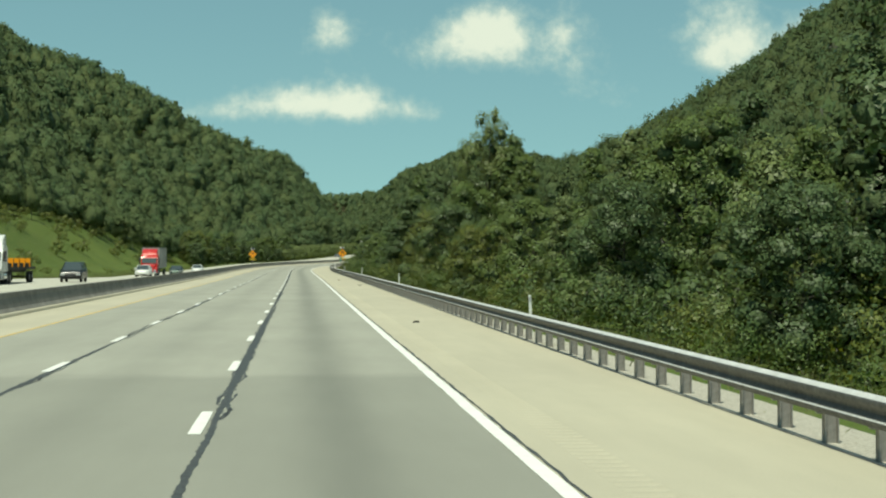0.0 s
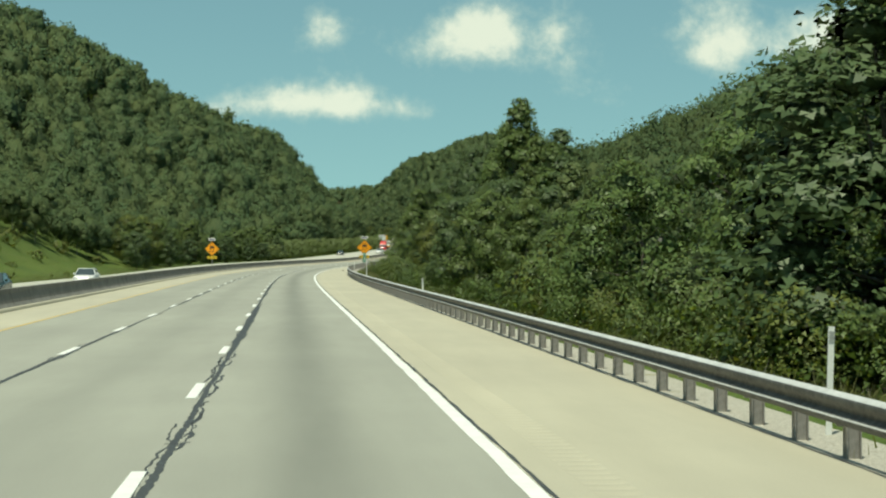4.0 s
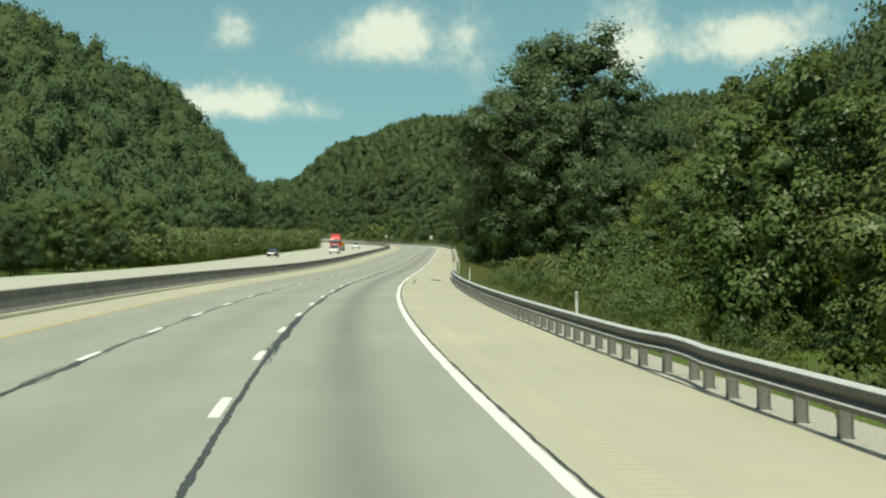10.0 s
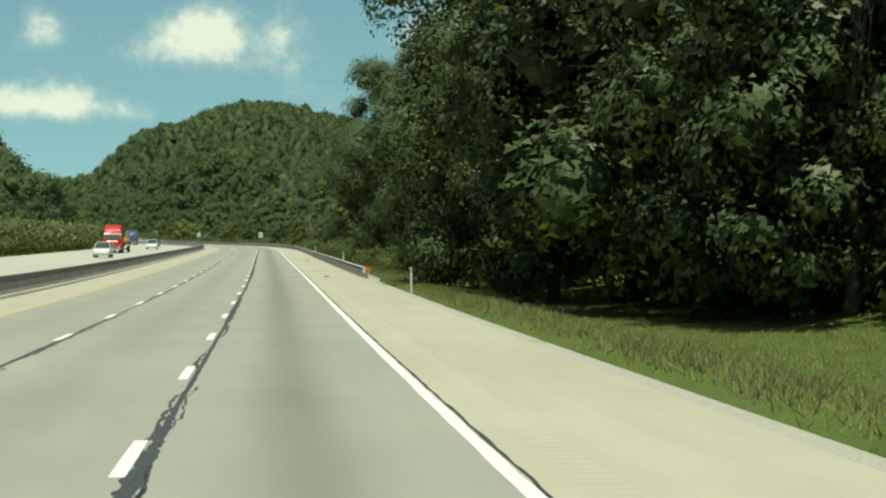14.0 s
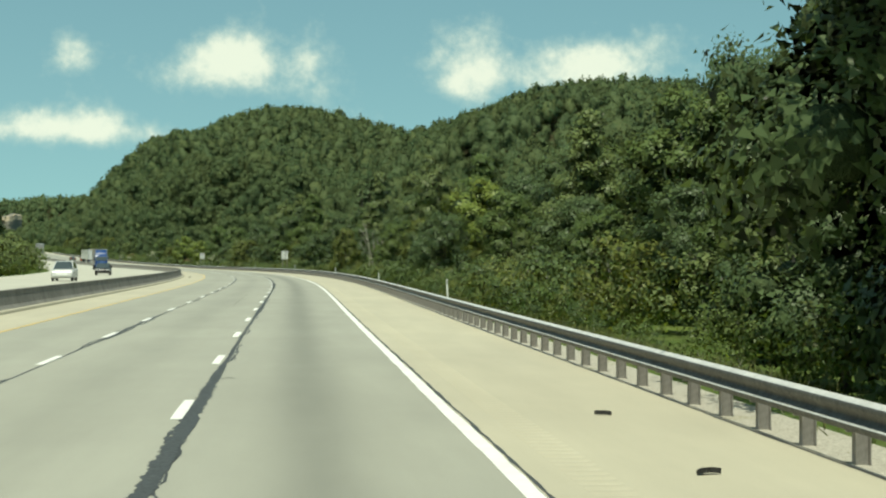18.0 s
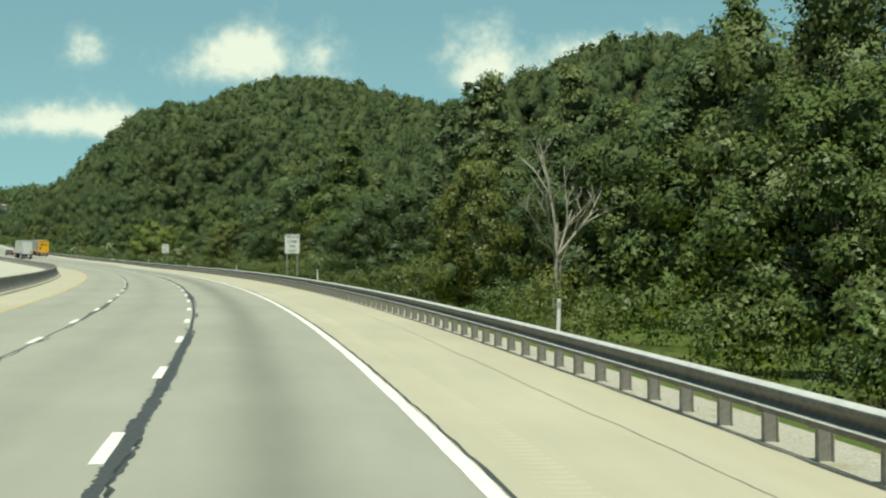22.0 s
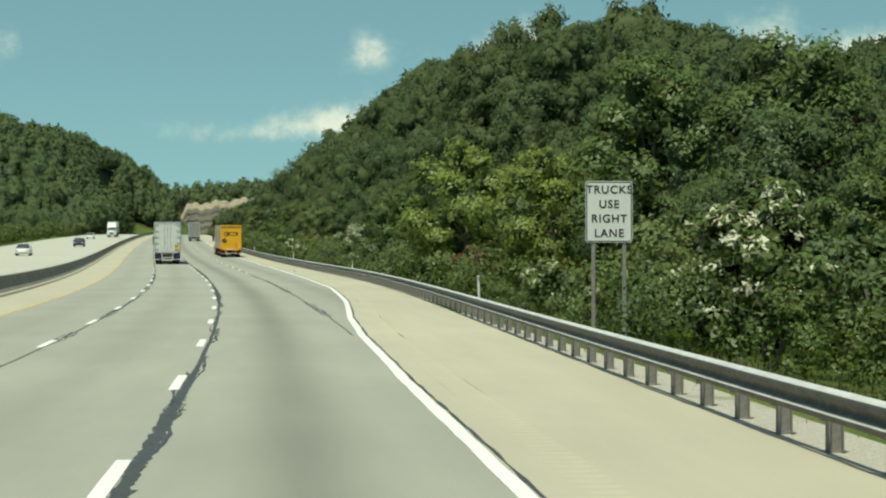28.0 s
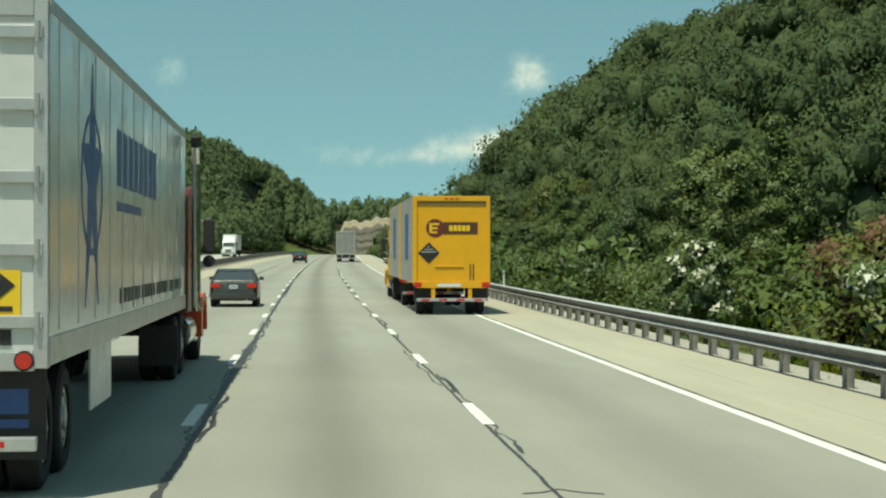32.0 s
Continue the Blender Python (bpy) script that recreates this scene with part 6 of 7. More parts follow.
    part("front_bumper", Build().box(-W / 2, W / 2, 5.85, 6.02, 0.38, 0.66, 0.04).done("front_bumper", M_CHROME, 40), c)
    c.matrix_world = place(s, u, 0.004)
    return c


YS, YU = 1323.0, 4.46
yellow_trailer(YS, YU, 8.1, True)
yellow_trailer(YS + 9.4, YU + 0.02, 8.1, False)
tractor(YS + 18.0, YU + 0.02, M_TRUCK_Y, "tractor unit pulling the double freight trailers", False, 2.9, 0.6)

# ---- white box trailer with an orange-red tractor in the next lane ----
def white_trailer(s, u):
    L, W, z0, z1 = 15.2, 2.42, 1.12, 3.90
    t = box_trailer("box_trailer", "long white box trailer with blue star decals on its side", s, u, L, W, z0, z1, M_TRAILER_SIDE, M_TRAILER_W, "")
    part("rear_frame", Build().box(-W / 2, -W / 2 + 0.11, -0.05, 0.06, z0 - 0.08, z1, 0.01).box(W / 2 - 0.11, W / 2, -0.05, 0.06, z0 - 0.08, z1, 0.01).box(-W / 2 + 0.11, W / 2 - 0.11, -0.05, 0.06, z1 - 0.14, z1, 0.01).box(-W / 2 + 0.11, W / 2 - 0.11, -0.05, 0.06, z0 - 0.10, z0 + 0.05, 0.01).done("rear_frame", M_ALU), t, "bare metal rear frame")
    for sx in (-1, 1):
        d = part("rear_door", Build().box(min(sx * 0.01, sx * (W / 2 - 0.11)), max(sx * 0.01, sx * (W / 2 - 0.11)), -0.03, 0.03, z0 + 0.05, z1 - 0.14, 0.008).done("rear_door", M_TRAILER_W), t, "white rear door")
        for k in range(5):
            z = z0 + 0.28 + 0.56 * k
            hg = part("hinge", Build().box(min(sx * 0.82, sx * 1.17), max(sx * 0.82, sx * 1.17), -0.075, -0.045, z - 0.05, z + 0.05, 0.01).cyl((sx * 1.13, -0.075, z - 0.08), (sx * 1.13, -0.075, z + 0.08), 0.022, 8).done("hinge", M_ALU), d, "bare metal strap hinge")
        part("lock_rod", Build().cyl((sx * 0.28, -0.055, z0 + 0.1), (sx * 0.28, -0.055, z1 - 0.2), 0.016, 8).box(sx * 0.28 - 0.03, sx * 0.28 + 0.03, -0.09, -0.04, z0 + 0.9, z0 + 1.05).done("lock_rod", M_ALU), d)
        tl = part("tail_light", Build().cyl((sx * 1.03, -0.075, z0 - 0.02), (sx * 1.03, -0.045, z0 - 0.02), 0.062, 18).done("tail_light", M_TAIL), t, "round red tail light")
        part("lamp_ring", Build().cyl((sx * 1.03, -0.062, z0 - 0.02), (sx * 1.03, -0.04, z0 - 0.02), 0.078, 18).done("lamp_ring", M_DARK), tl)
        fl = part("mud_flap", Build().box(min(sx * 0.55, sx * 1.15), max(sx * 0.55, sx * 1.15), 0.30, 0.32, 0.30, z0 - 0.1).done("mud_flap", M_DARK), t, "black mud flap with pale blue marks")
        part("flap_mark", Build().box(sx * 0.85 - 0.16, sx * 0.85 + 0.16, 0.294, 0.30, 0.55, 0.62).box(sx * 0.85 - 0.10, sx * 0.85 + 0.16, 0.294, 0.30, 0.66, 0.86).done("flap_mark", M_BLUE), fl)
        for y in (0.85, 2.05):
            for dx in (0.93, 0.64):
                wheel(t, sx * dx, y, 0.48, 0.26, sx)
        part("guard_upright", Build().box(sx * 0.5 - 0.05, sx * 0.5 + 0.05, -0.02, 0.06, 0.42, z0 - 0.1).done("guard_upright", M_ALU), t)
        part("side_skirt", Build().box(sx * (W / 2 - 0.10) - 0.01, sx * (W / 2 - 0.10) + 0.01, 3.4, 5.2, 0.42, z0).done("side_skirt", M_TRAILER_W), t, "pale side skirt")
    ub = part("underrun_bar", Build().box(-1.12, 1.12, -0.05, 0.05, 0.40, 0.51, 0.012).done("underrun_bar", M_ALU), t)
    for x in (-0.8, 0.0, 0.62):
        part("tape", Build().box(x, x + 0.26, -0.056, -0.048, 0.43, 0.48).done("tape", M_TAIL), ub)
    sg = part("turn_decal", Build().box(0.62, 1.0, -0.042, -0.031, z0 + 0.32, z0 + 0.68).done("turn_decal", M_SIGN_Y2), t, "yellow decal with a black arrow")
    part("arrow", Build().prism([(0.68, z0 + 0.52), (0.84, z0 + 0.52), (0.84, z0 + 0.46), (0.96, z0 + 0.56), (0.84, z0 + 0.66), (0.84, z0 + 0.60), (0.68, z0 + 0.60)], -0.048, -0.041, "y").box(0.68, 0.94, -0.048, -0.041, z0 + 0.36, z0 + 0.40).done("arrow", M_INK), sg)
    part("number_bars", Build().box(0.84, 0.93, -0.042, -0.031, z0 + 0.10, z0 + 0.22).box(0.70, 0.79, -0.042, -0.031, z0 + 0.10, z0 + 0.22).done("number_bars", M_INK), t, "black fleet number bars")
    # side seams, rails and decals on the side that faces the neighbouring lane
    x = W / 2
    for k in range(12):
        part("side_seam", Build().box(x - 0.006, x + 0.006, 0.55 + 1.22 * k, 0.575 + 1.22 * k, z0 + 0.2, z1 - 0.1).done("side_seam", M_ALU), t)
    part("top_rail", Build().box(x - 0.03, x + 0.014, 0.02, L - 0.02, z1 - 0.09, z1 + 0.01, 0.006).done("top_rail", M_ALU), t)
    part("bottom_rail", Build().box(x - 0.03, x + 0.014, 0.02, L - 0.02, z0 - 0.06, z0 + 0.16, 0.006).done("bottom_rail", M_ALU), t)
    star = [(0, 1.05), (0.16, 0.30), (0.62, 0.26), (0.24, -0.10), (0.40, -1.20), (0, -0.42), (-0.40, -1.20), (-0.24, -0.10), (-0.62, 0.26), (-0.16, 0.30)]
    part("star_decal", Build().prism([(2.75 + q * 1.25, z0 + 1.52 + z) for q, z in star], x - 0.002, x + 0.006, "x").done("star_decal", M_BLUE), t, "large blue star decal")
    rr = [(2.75 + 0.80 * math.cos(a), z0 + 1.45 + 0.66 * math.sin(a)) for a in np.linspace(0, 2 * math.pi, 33)[:-1]]
    ri = [(2.75 + 0.74 * math.cos(a), z0 + 1.45 + 0.60 * math.sin(a)) for a in np.linspace(0, 2 * math.pi, 33)[:-1]]
    rg = ring("ring_decal", rr, ri, 0.0, 0.006, M_BLUE)
    rg.transform(Matrix(((0, -1, 0, x + 0.006), (1, 0, 0, 0), (0, 0, 1, 0), (0, 0, 0, 1))))
    part("ring_decal", rg, t, "thin blue ring round the star")
    for k in range(8):
        y = 4.9 + 0.62 * k
        part("name_bar", Build().box(x - 0.002, x + 0.005, y, y + 0.42, z0 + 1.52, z0 + 2.12).done("name_bar", M_BLUE), t, "blue lettering block")
    part("line_bar", Build().box(x - 0.002, x + 0.005, 4.9, 7.6, z0 + 1.26, z0 + 1.36).done("line_bar", M_BLUE), t)
    for k in range(22):
        part("slogan_bar", Build().box(x - 0.002, x + 0.005, 5.2 + 0.42 * k, 5.2 + 0.42 * k + (0.30 if k % 5 else 0.16), z0 + 0.28, z0 + 0.44).done("slogan_bar", M_DARK), t)
    part("axles", Build().cyl((-1.0, 0.85, 0.48), (1.0, 0.85, 0.48), 0.07, 10).cyl((-1.0, 2.05, 0.48), (1.0, 2.05, 0.48), 0.07, 10).box(-0.55, -0.42, 0.2, L - 2, 0.85, z0).box(0.42, 0.55, 0.2, L - 2, 0.85, z0).done("axles", M_CHASSIS), t)
    t.matrix_world = place(s, u, 0.004)
    return t


white_trailer(1279.6, -3.50)
tractor(1279.6 + 14.5, -3.37, M_MAROON, "maroon tractor unit with orange-red fenders and chrome stacks", True, 3.05, 1.4, True, M_ORANGE)
car("saloon_car", "dark grey four-door saloon car in the next lane", M_GREYCAR, 1333.2, -2.95, 4.3, 1.68, 1.34)

# ================= traffic on the opposite carriageway =================
M_CARWHITE = plain("white_car_paint", (0.70, 0.71, 0.70), 0.25, 0, 0.08, 1.5)
M_CARDARK = plain("black_car_paint", (0.02, 0.02, 0.023), 0.2, 0.3, 0.1, 1.5)
M_CARGREEN = plain("dark_green_car_paint", (0.03, 0.06, 0.05), 0.22, 0.4, 0.1, 1.5)
M_CABRED = plain("bright_red_cab_paint", (0.52, 0.03, 0.03), 0.25, 0, 0.12, 1.5)
M_CABBLUE = plain("deep_blue_cab_paint", (0.02, 0.06, 0.20), 0.25, 0, 0.12, 1.5)
M_BOXGREY = plain("grey_box_skin", (0.34, 0.34, 0.33), 0.45, 0.2, 0.2, 0.8)
M_STEELBAR = plain("rusty_steel_load", (0.07, 0.05, 0.04), 0.8, 0.2, 0.4, 2.0)


def turned(ob, s, u):
    """Sets a vehicle on the opposite carriageway, facing the other way."""
    ob.matrix_world = place(s, u, 0.05 - 0.62 * float(far_dip(s))) @ pose(0, 0, 0, 0, 0, 180)
    return ob


def front_of_truck(c, paint, z_roof=3.0):
    """Grille, headlights and roof fairing of a tractor unit."""
    g = part("grille", Build().box(-0.55, 0.55, 5.93, 5.985, 0.70, 1.32, 0.02).done("grille", M_CHROME), c, "chrome grille")
    for k in range(6):
        part("slat", Build().box(-0.50, 0.50, 5.98, 5.995, 0.76 + 0.09 * k, 0.80 + 0.09 * k).done("slat", M_DARK), g)
    for sx in (-1, 1):
        part("headlight", Build().box(sx * 0.92 - 0.16, sx * 0.92 + 0.16, 5.78, 5.93, 0.72, 0.90, 0.03).done("headlight", M_ALU), c, "clear headlight")
    part("roof_fairing", Build().prism([(1.9, z_roof - 0.05), (3.3, z_roof - 0.05), (2.9, z_roof + 0.45), (2.2, z_roof + 0.78), (1.6, z_roof + 0.80), (1.6, z_roof - 0.05)], -1.02, 1.02, "x", 0.05).done("roof_fairing", paint, 40), c, "sloping roof fairing")


def oncoming_truck(s, u, paint, label, load):
    """A tractor unit with a flatbed or a box trailer behind it. s: station of the tractor's back end."""
    c = tractor(s, u, paint, label, False, 3.0, 1.2)
    front_of_truck(c, paint)
    turned(c, s, u)
    L, W = 13.6, 2.45
    if load == "flat":
        t = tagged(new("flatbed_trailer"), "long dark flatbed trailer with a low steel load", "trailer", "oncoming trailers")
        part("deck", Build().box(-W / 2, W / 2, -L + 1.2, 1.2, 1.12, 1.30, 0.02).done("deck", M_CHASSIS), t)
        for k in range(7):
            part("bundle", Build().box(-1.05 + 0.31 * k, -0.78 + 0.31 * k, -L + 2.2, 0.2, 1.30, 1.62 + 0.12 * ((k * 3) % 4), 0.02).done("bundle", M_STEELBAR), t)
        for y in (-1.0, -4.0, -7.0, -10.0):
            part("strap", Build().box(-1.15, 1.17, y - 0.04, y + 0.04, 1.30, 2.0).done("strap", M_SIGN_Y), t)
    else:
        skin = M_BOXGREY if load == "grey" else M_TRAILER_W
        t = tagged(new("box_trailer"), "grey box trailer on the opposite carriageway" if load == "grey" else "white box trailer on the opposite carriageway", "trailer", "oncoming trailers")
        for sx in (-1, 1):
            part("side_panel", Build().box(sx * (W / 2 - 0.02) - 0.02, sx * (W / 2 - 0.02) + 0.02, -L + 1.2, 1.2, 1.12, 3.95, 0.006).done("side_panel", skin), t)
            for k in range(11):
                part("side_post", Build().box(sx * W / 2 - 0.012, sx * W / 2 + 0.012, -L + 1.7 + 1.2 * k, -L + 1.74 + 1.2 * k, 1.2, 3.9).done("side_post", M_ALU), t)
        part("front_wall", Build().box(-W / 2 + 0.04, W / 2 - 0.04, 1.15, 1.2, 1.12, 3.95).done("front_wall", skin), t)
        part("rear_doors", Build().box(-W / 2 + 0.04, W / 2 - 0.04, -L + 1.2, -L + 1.25, 1.12, 3.95).done("rear_doors", skin), t)
        part("roof", Build().box(-W / 2, W / 2, -L + 1.2, 1.2, 3.95, 3.98).done("roof", M_ALU), t)
        part("floor", Build().box(-W / 2 + 0.04, W / 2 - 0.04, -L + 1.25, 1.15, 1.12, 1.2).done("floor", M_CHASSIS), t)
    for sx in (-1, 1):
        for y in (-L + 2.1, -L + 3.4):
            wheel(t, sx * 0.95, y, 0.48, 0.30, sx)
        part("landing_leg", Build().box(sx * 0.8 - 0.05, sx * 0.8 + 0.05, -2.2, -2.1, 0.42, 1.12).done("landing_leg", M_CHASSIS), t)
    part("axle", Build().cyl((-0.95, -L + 2.1, 0.48), (0.95, -L + 2.1, 0.48), 0.07, 10).cyl((-0.95, -L + 3.4, 0.48), (0.95, -L + 3.4, 0.48), 0.07, 10).box(-0.5, -0.4, -L + 1.3, 1.0, 0.86, 1.12).box(0.4, 0.5, -L + 1.3, 1.0, 0.86, 1.12).done("axle", M_CHASSIS), t)
    turned(t, s, u)


oncoming_truck(146.0, -24.7, M_CARWHITE, "white tractor unit pulling a flatbed on the opposite carriageway", "flat")
oncoming_truck(263.0, -21.6, M_CABRED, "bright red tractor unit pulling a grey box trailer", "grey")
oncoming_truck(809.0, -21.4, M_CABRED, "bright red tractor unit with a low flatbed trailer", "flat")
oncoming_truck(1070.0, -21.0, M_CABBLUE, "deep blue tractor unit on the opposite carriageway", "grey")
oncoming_truck(1600.0, -18.5, M_CARWHITE, "white tractor unit with a white box trailer", "white")
for label_, paint_, s, u, suv_ in (
        ("dark sport utility car on the opposite carriageway", M_CARDARK, 158, -20.0, True), ("white saloon car on the opposite carriageway", M_CARWHITE, 230, -20.0, False),
        ("dark green saloon car on the opposite carriageway", M_CARGREEN, 272, -18.6, False), ("white saloon car on the opposite carriageway", M_CARWHITE, 318, -18.2, False),
        ("dark saloon car on the opposite carriageway", M_CARDARK, 713, -26.5, False), ("white sport utility car on the opposite carriageway", M_CARWHITE, 758, -18.5, True), ("dark saloon car on the opposite carriageway", M_CARDARK, 935, -20.2, False), ("white sport utility car on the opposite carriageway", M_CARWHITE, 872, -19.6, True),
        ("white saloon car on the opposite carriageway", M_CARWHITE, 1335, -20.6, False), ("dark saloon car on the opposite carriageway", M_CARDARK, 1420, -17.5, False),
        ("white saloon car on the opposite carriageway", M_CARWHITE, 1545, -21.5, False)):
    car("sport_utility_car" if suv_ else "saloon_car", label_, paint_, s, u, 4.7 if suv_ else 4.5, 1.8, 1.42, 0, suv_, True)
car("saloon_car", "black saloon car far ahead in the middle lane", M_CARDARK, 1495, -2.9, 4.5, 1.74, 1.38)

# grey box truck far ahead
t_ = box_trailer("box_trailer", "grey box trailer of a truck far ahead", 1503, 3.0, 12.0, 2.45, 1.05, 3.95, M_BOXGREY, M_BOXGREY, "")
part("rear_frame", Build().box(-1.22, -1.08, -0.04, 0.05, 1.0, 3.95, 0.01).box(1.08, 1.22, -0.04, 0.05, 1.0, 3.95, 0.01).box(-1.08, 1.08, -0.04, 0.05, 3.78, 3.95, 0.01).box(-1.08, 1.08, -0.04, 0.05, 0.95, 1.12, 0.01).done("rear_frame", M_ALU), t_)
for sx in (-1, 1):
    part("rear_door", Build().box(sx * 0.55 - 0.53, sx * 0.55 + 0.53, -0.01, 0.03, 1.12, 3.78, 0.008).done("rear_door", M_BOXGREY), t_)
    part("tail_light", Build().box(sx * 1.0 - 0.12, sx * 1.0 + 0.12, -0.06, -0.03, 0.86, 0.96, 0.01).done("tail_light", M_TAIL), t_)
    part("mud_flap", Build().box(sx * 0.86 - 0.28, sx * 0.86 + 0.28, 0.3, 0.32, 0.3, 0.95).done("mud_flap", M_DARK), t_)
    for y in (0.9, 2.1):
        wheel(t_, sx * 0.95, y, 0.48, 0.30, sx)
part("underrun_bar", Build().box(-1.1, 1.1, -0.04, 0.05, 0.42, 0.52, 0.01).box(-0.55, -0.45, 0.0, 0.06, 0.5, 1.0).box(0.45, 0.55, 0.0, 0.06, 0.5, 1.0).done("underrun_bar", M_ALU), t_)
t_.matrix_world = place(1503, 3.0, 0.004)
tractor(1503 + 10.2, 3.0, M_BOXGREY, "grey tractor unit of a truck far ahead", False, 3.0, 0.8)

# ================= bare and flowering growth by the road =================
M_DEADWOOD = plain("bleached_dead_wood", (0.44, 0.41, 0.35), 0.9, 0, 0.35, 5.0)
M_BLOSSOM = leaf_material("white_blossom", ((0.62, 0.62, 0.50), (0.72, 0.72, 0.60), (0.55, 0.58, 0.42)), 0.25)


def dead_tree(s, u, height, seed):
    rng = np.random.default_rng(seed)
    t = tagged(new("dead_tree"), "bare bleached dead tree with forked limbs", "tree")
    trunk, limbs, twigs = Build(), Build(), Build()

    def grow(b, p, d, l, r, level):
        q = p + d * l
        b.cyl(p, q, r, 7, r * 0.72, caps=False)
        if level == 3:
            return
        for k in range(3 if level else 4):
            e = (d + Vector((rng.normal(0, 0.5), rng.normal(0, 0.5), 0.15 + 0.1 * rng.random()))).normalized()
            grow(limbs if level == 0 else twigs, p + d * l * (0.55 + 0.45 * rng.random()), e, l * rng.uniform(0.5, 0.75), r * 0.52, level + 1)

    grow(trunk, Vector((0, 0, -0.4)), Vector((0.03, 0.02, 1)).normalized(), height * 0.46, 0.009 * height + 0.025, 0)
    part("trunk", trunk.done("trunk", M_DEADWOOD, 60), t)
    part("limbs", limbs.done("limbs", M_DEADWOOD, 60), t)
    part("twigs", twigs.done("twigs", M_DEADWOOD, 60), t)
    return put(t, s, u, 0)


dead_tree(942, 13.2, 9.6, 5)
dead_tree(944, 13.8, 6.6, 8)
dead_tree(610, 52, 15, 12)


def flowering_bush(s, u, height, seed, bloom=0.24, leaf=None, label="leafy bush with heads of small white flowers", name="flowering_bush"):
    rng = np.random.default_rng(seed)
    t = tagged(new(name), label, "bush", "flowering bushes" if bloom else "")
    c, r = crown_clumps(rng, height, height * 0.46, "shrub")
    part("foliage", leaf_mesh("foliage", *leaf_cloud(rng, c, r, 5200, 0.13, 14, 0.28, 0.6), [leaf or M_LEAF]), t)
    if bloom:
        part("blossom", leaf_mesh("blossom", *leaf_cloud(rng, c, [q * 1.06 for q in r], int(5200 * bloom), 0.15, 14, 0.20, 0.5), [M_BLOSSOM]), t, "white flower heads")
    b = Build()
    for k in range(7):
        q = Vector(c[k % len(c)])
        b.cyl((rng.normal(0, 0.08), rng.normal(0, 0.08), -0.3), q, 0.035, 6, 0.012, caps=False)
    part("stem", b.done("stem", M_BARK), t)
    return put(t, s, u, 0)


for k, (s, u, h, bl) in enumerate(((1142, 9.6, 3.4, 0.2), (1155, 11.5, 2.4, 0.2), (1264, 12.6, 4.0, 0.35), (1318, 11.5, 2.8, 0.35), (1299, 11.5, 2.6, 0.5), (1178, 11.5, 2.2, 0.2))):
    flowering_bush(s, u, h, 70 + k, bl)
M_RUST_LEAF = leaf_material("withered_leaf", ((0.20, 0.10, 0.06), (0.27, 0.15, 0.09), (0.16, 0.12, 0.06)), 0.3)
for k, (s, u, h) in enumerate(((1306, 13.0, 3.2), (1203, 12.6, 2.6))):
    flowering_bush(s, u, h, 90 + k, 0, M_RUST_LEAF, "withered bush with rust-brown leaves", "withered_bush")

# ---- bushes on the open bank and saplings along the far side ----
bk = np.random.default_rng(91)
bs_, bu_ = bk.uniform(170, 470, 75), -36 - 26 * bk.random(75) ** 0.9
undergrowth("bank_bushes", "scattered low bushes on the grassy bank", bs_, bu_, bk.uniform(0.6, 1.7, 75) * np.clip((-bu_ - 30) / 10, 0.5, 1.8), 420, 0.11, M_LEAF_OLIVE)
bs_ = bk.uniform(620, 1050, 400)
undergrowth("far_side_saplings", "pale green saplings along the far edge of the road", bs_, -33.0 - 6.5 * bk.random(400), bk.uniform(2.2, 5.0, 400), 420, 0.075, M_LEAF_PALE)
bs_ = bk.uniform(1050, 1700, 240)
undergrowth("median_side_bushes", "dark green bushes at the foot of the wooded slope", bs_, -33.5 - 6 * bk.random(240), bk.uniform(1.5, 4.0, 240), 300, 0.10, M_LEAF)
bs_ = bk.uniform(1300, 1800, 260)
undergrowth("slope_bushes", "green bushes at the foot of the wooded hill", bs_, 10.5 + 8 * bk.random(260), bk.uniform(1.2, 3.4, 260), 300, 0.10, M_LEAF)
bs_ = bk.uniform(540, 618, 70)
undergrowth("clearing_bushes", "green bushes round the back of the clearing", bs_, 23.5 + 11 * bk.random(70), bk.uniform(1.8, 4.2, 70), 620, 0.066, M_LEAF)
gb = bk.uniform(150, 470, 9000)
grass("bank_grass", "rough green grass on the open bank", gb, -31.6 - 30 * bk.random(9000) ** 1.2, bk.uniform(0.2, 0.7, 9000), M_GRASS, 6, 0.5)

# ================= rock cut at the end of the valley =================
def rock_material():
    m = Mat("layered_rock", 0.95, 0, 0.2)
    g = m.n.new("ShaderNodeSeparateXYZ")
    m.l.new(m.coord("UV"), g.inputs[0])
    rough_, fine = m.noise(0.12, 5, 0.65), m.noise(0.9, 4, 0.7)
    z = m.math("ADD", g.outputs[1], m.math("MULTIPLY", m.math("SUBTRACT", rough_, 0.5), 0.10))
    comb = m.n.new("ShaderNodeCombineXYZ")
    m.l.new(z, comb.inputs[2])
    layers = m.noise(14.0, 4, 0.7, comb.outputs[0])
    c = m.mix(m.span(layers, 0.35, 0.65), (0.13, 0.125, 0.105), (0.23, 0.215, 0.185))
    c = m.mix(m.span(z, 0.84, 0.88), c, (0.38, 0.325, 0.24))
    c = m.mix(m.span(fine, 0.5, 0.8, 0, 0.5), c, (0.12, 0.13, 0.08))
    m.color(c)
    m.bump(fine, 0.8, 0.3)
    return m.m


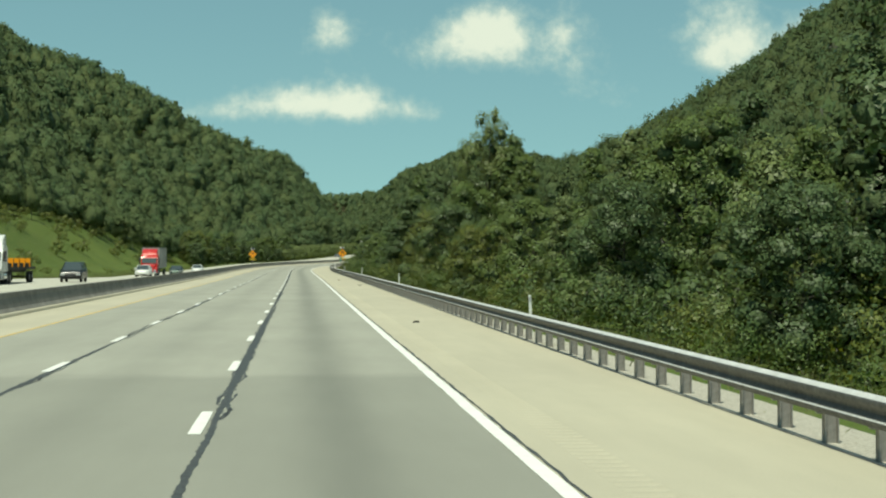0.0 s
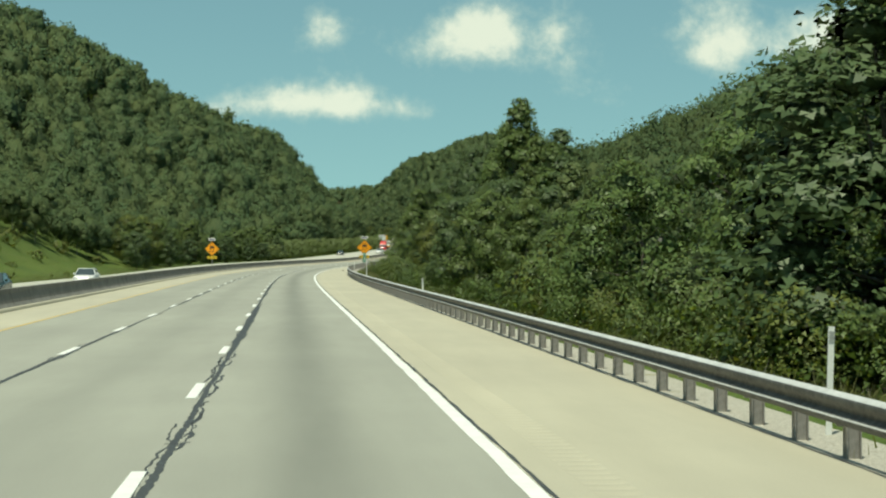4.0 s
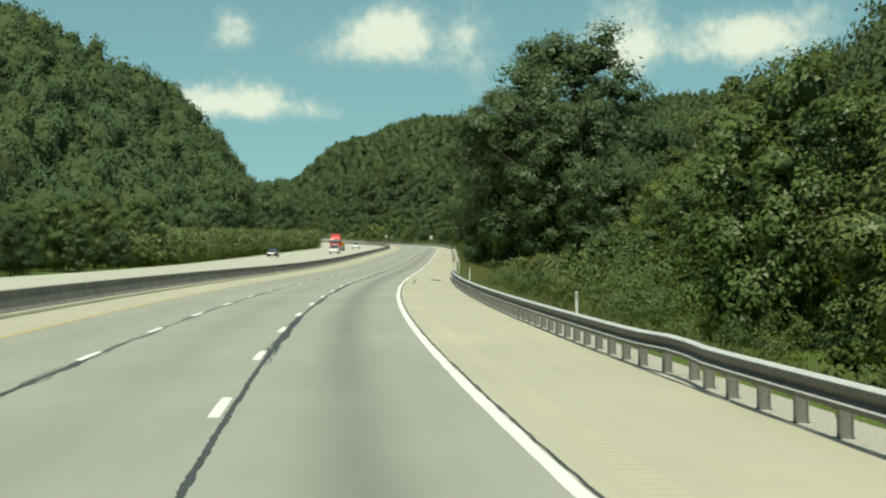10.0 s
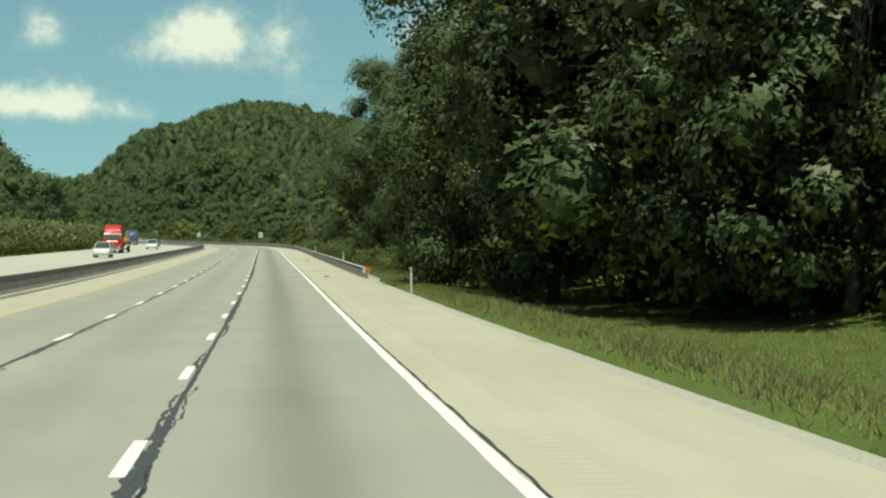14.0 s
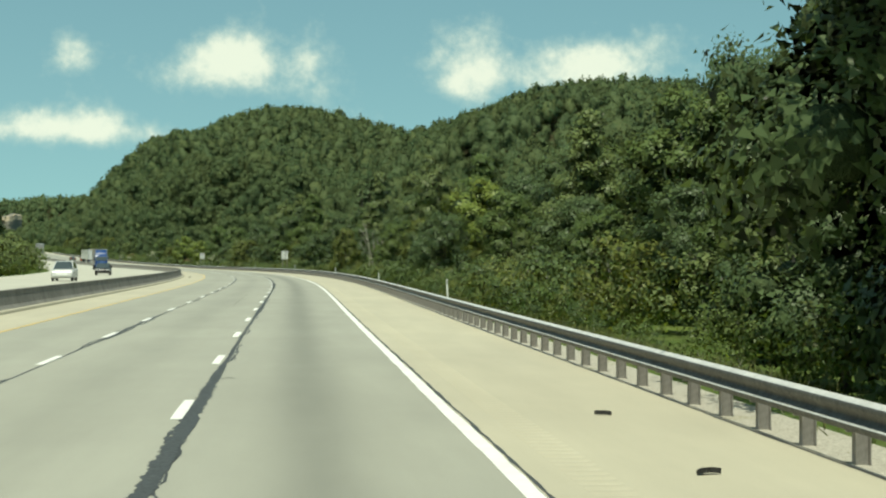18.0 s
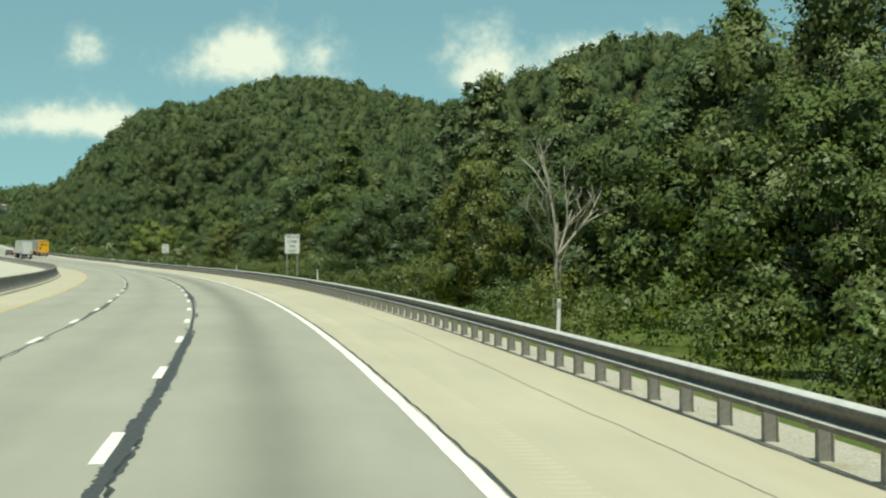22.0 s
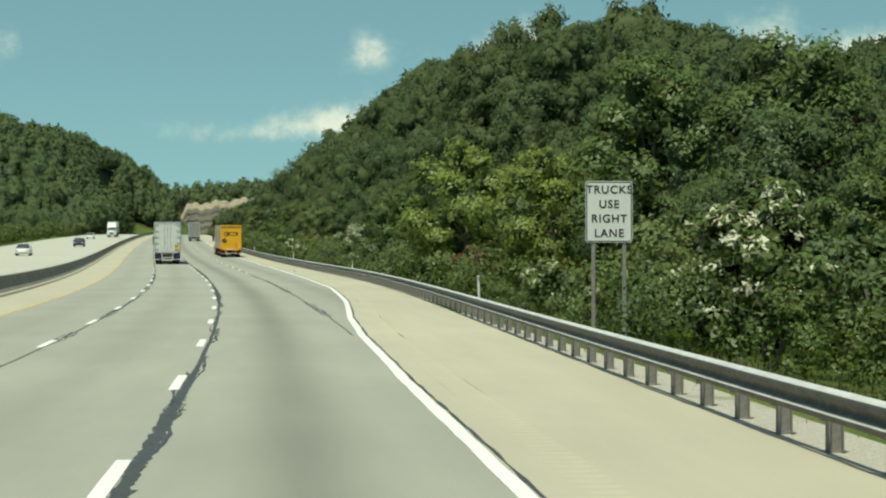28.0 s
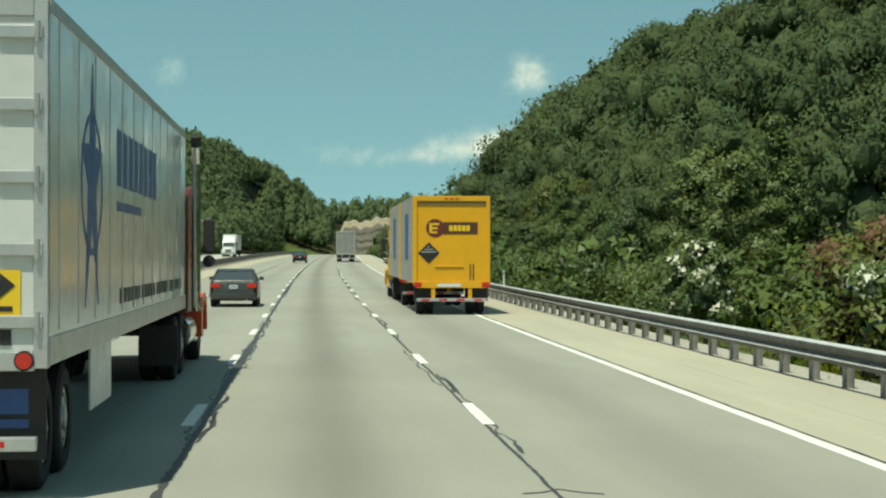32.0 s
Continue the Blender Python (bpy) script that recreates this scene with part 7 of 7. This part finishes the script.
rk = np.random.default_rng(17)
cu_ = np.linspace(-3, 64, 150)
top_ = 27.0 + (cu_ - 4) * 0.105 + 0.9 * np.sin(cu_ * 0.35) + 0.7 * np.sin(cu_ * 0.9 + 1) + rk.normal(0, 0.08, 150)
top_ *= smooth(cu_, -4, 2) * 0.25 + 0.75
rowsn = 44
fr_ = np.linspace(0, 1, rowsn)
step_ = np.repeat(rk.uniform(-0.6, 0.6, 11), 4)
face_s = 2388 + 9 * fr_[None, :] ** 1.4 + step_[None, :] + rk.normal(0, 0.16, (150, rowsn)) + 2.5 * np.sin(cu_ * 0.21)[:, None] + 60 * smooth(cu_, 48, 66)[:, None] * 0.6
face_h = 1.0 + (top_[:, None] - 1.0) * fr_[None, :]
back_s = np.array([20.0, 70.0, 170.0])
cs_ = np.concatenate([face_s, face_s[:, -1:] + back_s[None, :]], 1)
ch_ = np.concatenate([face_h, top_[:, None] + np.array([[1.5, 2.5, -6.0]])], 1)
nv = rowsn + 3
uvv = np.stack([np.broadcast_to(cu_[:, None] / 60, cs_.shape), np.concatenate([np.broadcast_to(fr_[None, :], face_s.shape), np.full((150, 3), 0.7)], 1)], -1).reshape(-1, 2)
tagged(new("rock_cut", mesh("rock_cut", at(cs_, cu_[:, None] * np.ones((1, nv)), ch_).reshape(-1, 3), grid_faces(150, nv), [rock_material()], uvv)), "layered grey rock cut with a cream sandstone top", "rock face", kind="structure")

# ================= scraps and marks on the shoulder =================
M_SCRAP = plain("torn_tyre_rubber", (0.03, 0.03, 0.03), 0.8, 0, 0.3, 8.0)
M_RUST = plain("rust_brown_scrap", (0.16, 0.07, 0.04), 0.8, 0, 0.3, 8.0)


def scrap(s, u, size, seed, mat, label):
    rng = np.random.default_rng(seed)
    n = 12
    v, f = [], []
    for k in range(n):
        q = k / (n - 1) - 0.5
        w = size * 0.16 * (1 - 1.5 * q * q) * rng.uniform(0.6, 1.3)
        z = size * 0.05 * (1 - 4 * q * q) * abs(math.sin(seed)) + 0.006
        y = size * 0.10 * math.cos(q * 4)
        v += [(q * size, y - w, z), (q * size, y + w, z * rng.uniform(0.6, 1.6)), (q * size, y + w, z + 0.04), (q * size, y - w, z + 0.05)]
    for k in range(n - 1):
        a = 4 * k
        f += [(a + j, a + (j + 1) % 4, a + 4 + (j + 1) % 4, a + 4 + j) for j in range(4)]
    f += [(0, 3, 2, 1), (4 * n - 4, 4 * n - 3, 4 * n - 2, 4 * n - 1)]
    ob = tagged(new("tyre_scrap", mesh("tyre_scrap", v, f, [mat])), label, "debris", "scraps on the shoulder")
    ob.matrix_world = place(s, u, 0.002, rng.uniform(-40, 40))


for k, (s, u, z) in enumerate(((135.5, 4.27, 0.5), (662.6, 3.13, 0.45), (391.0, 4.3, 0.4), (55.7, 3.3, 0.35), (524.0, 3.95, 0.7), (523.0, 4.3, 0.4), (168.0, 3.4, 0.3), (907.0, -9.6, 0.4), (735.3, 3.81, 0.35), (729.0, 3.68, 0.4), (1246.0, 5.9, 0.2))):
    scrap(s, u, z * 0.6, 30 + k, M_RUST if k == 6 else M_SCRAP, "rust-brown scrap lying on the shoulder" if k == 6 else "curled black scrap of tyre on the shoulder")


def stain(name, s0, s1, u, wide, seed, label):
    rng = np.random.default_rng(seed)
    s = np.arange(s0, s1, min(0.25, (s1 - s0) / 12))
    c = u + np.cumsum(rng.normal(0, 0.006, len(s)))
    w = wide * rng.uniform(0.5, 1.3, len(s)) * np.minimum(1, np.minimum(s - s0 + 0.1, s1 - s + 0.1) / min(1.5, (s1 - s0) / 3))
    tagged(new(name, mesh(name, at(s[:, None], np.stack([c - w, c + w], 1), 0.004).reshape(-1, 3), grid_faces(len(s), 2), [M_SKID])), label, "road mark", kind="structure")


M_SKID = plain("rubber_mark", (0.19, 0.185, 0.155), 0.85, 0, 0.3, 3.0)
stain("skid_mark_1", 964.95, 965.45, 2.72, 0.5, 4, "dark oily smear across the shoulder")
stain("skid_mark_3", 962.5, 969.5, 2.08, 0.05, 11, "dark scuff beside the edge line")
stain("crack_1", 865, 940, 4.1, 0.007, 6, "thin dark crack along the shoulder")
stain("crack_2", 786, 812, -2.6, 0.012, 7, "thin dark crack along the lane")
stain("skid_mark_2", 512, 532, 2.6, 0.07, 9, "faded dark tyre mark on the shoulder")
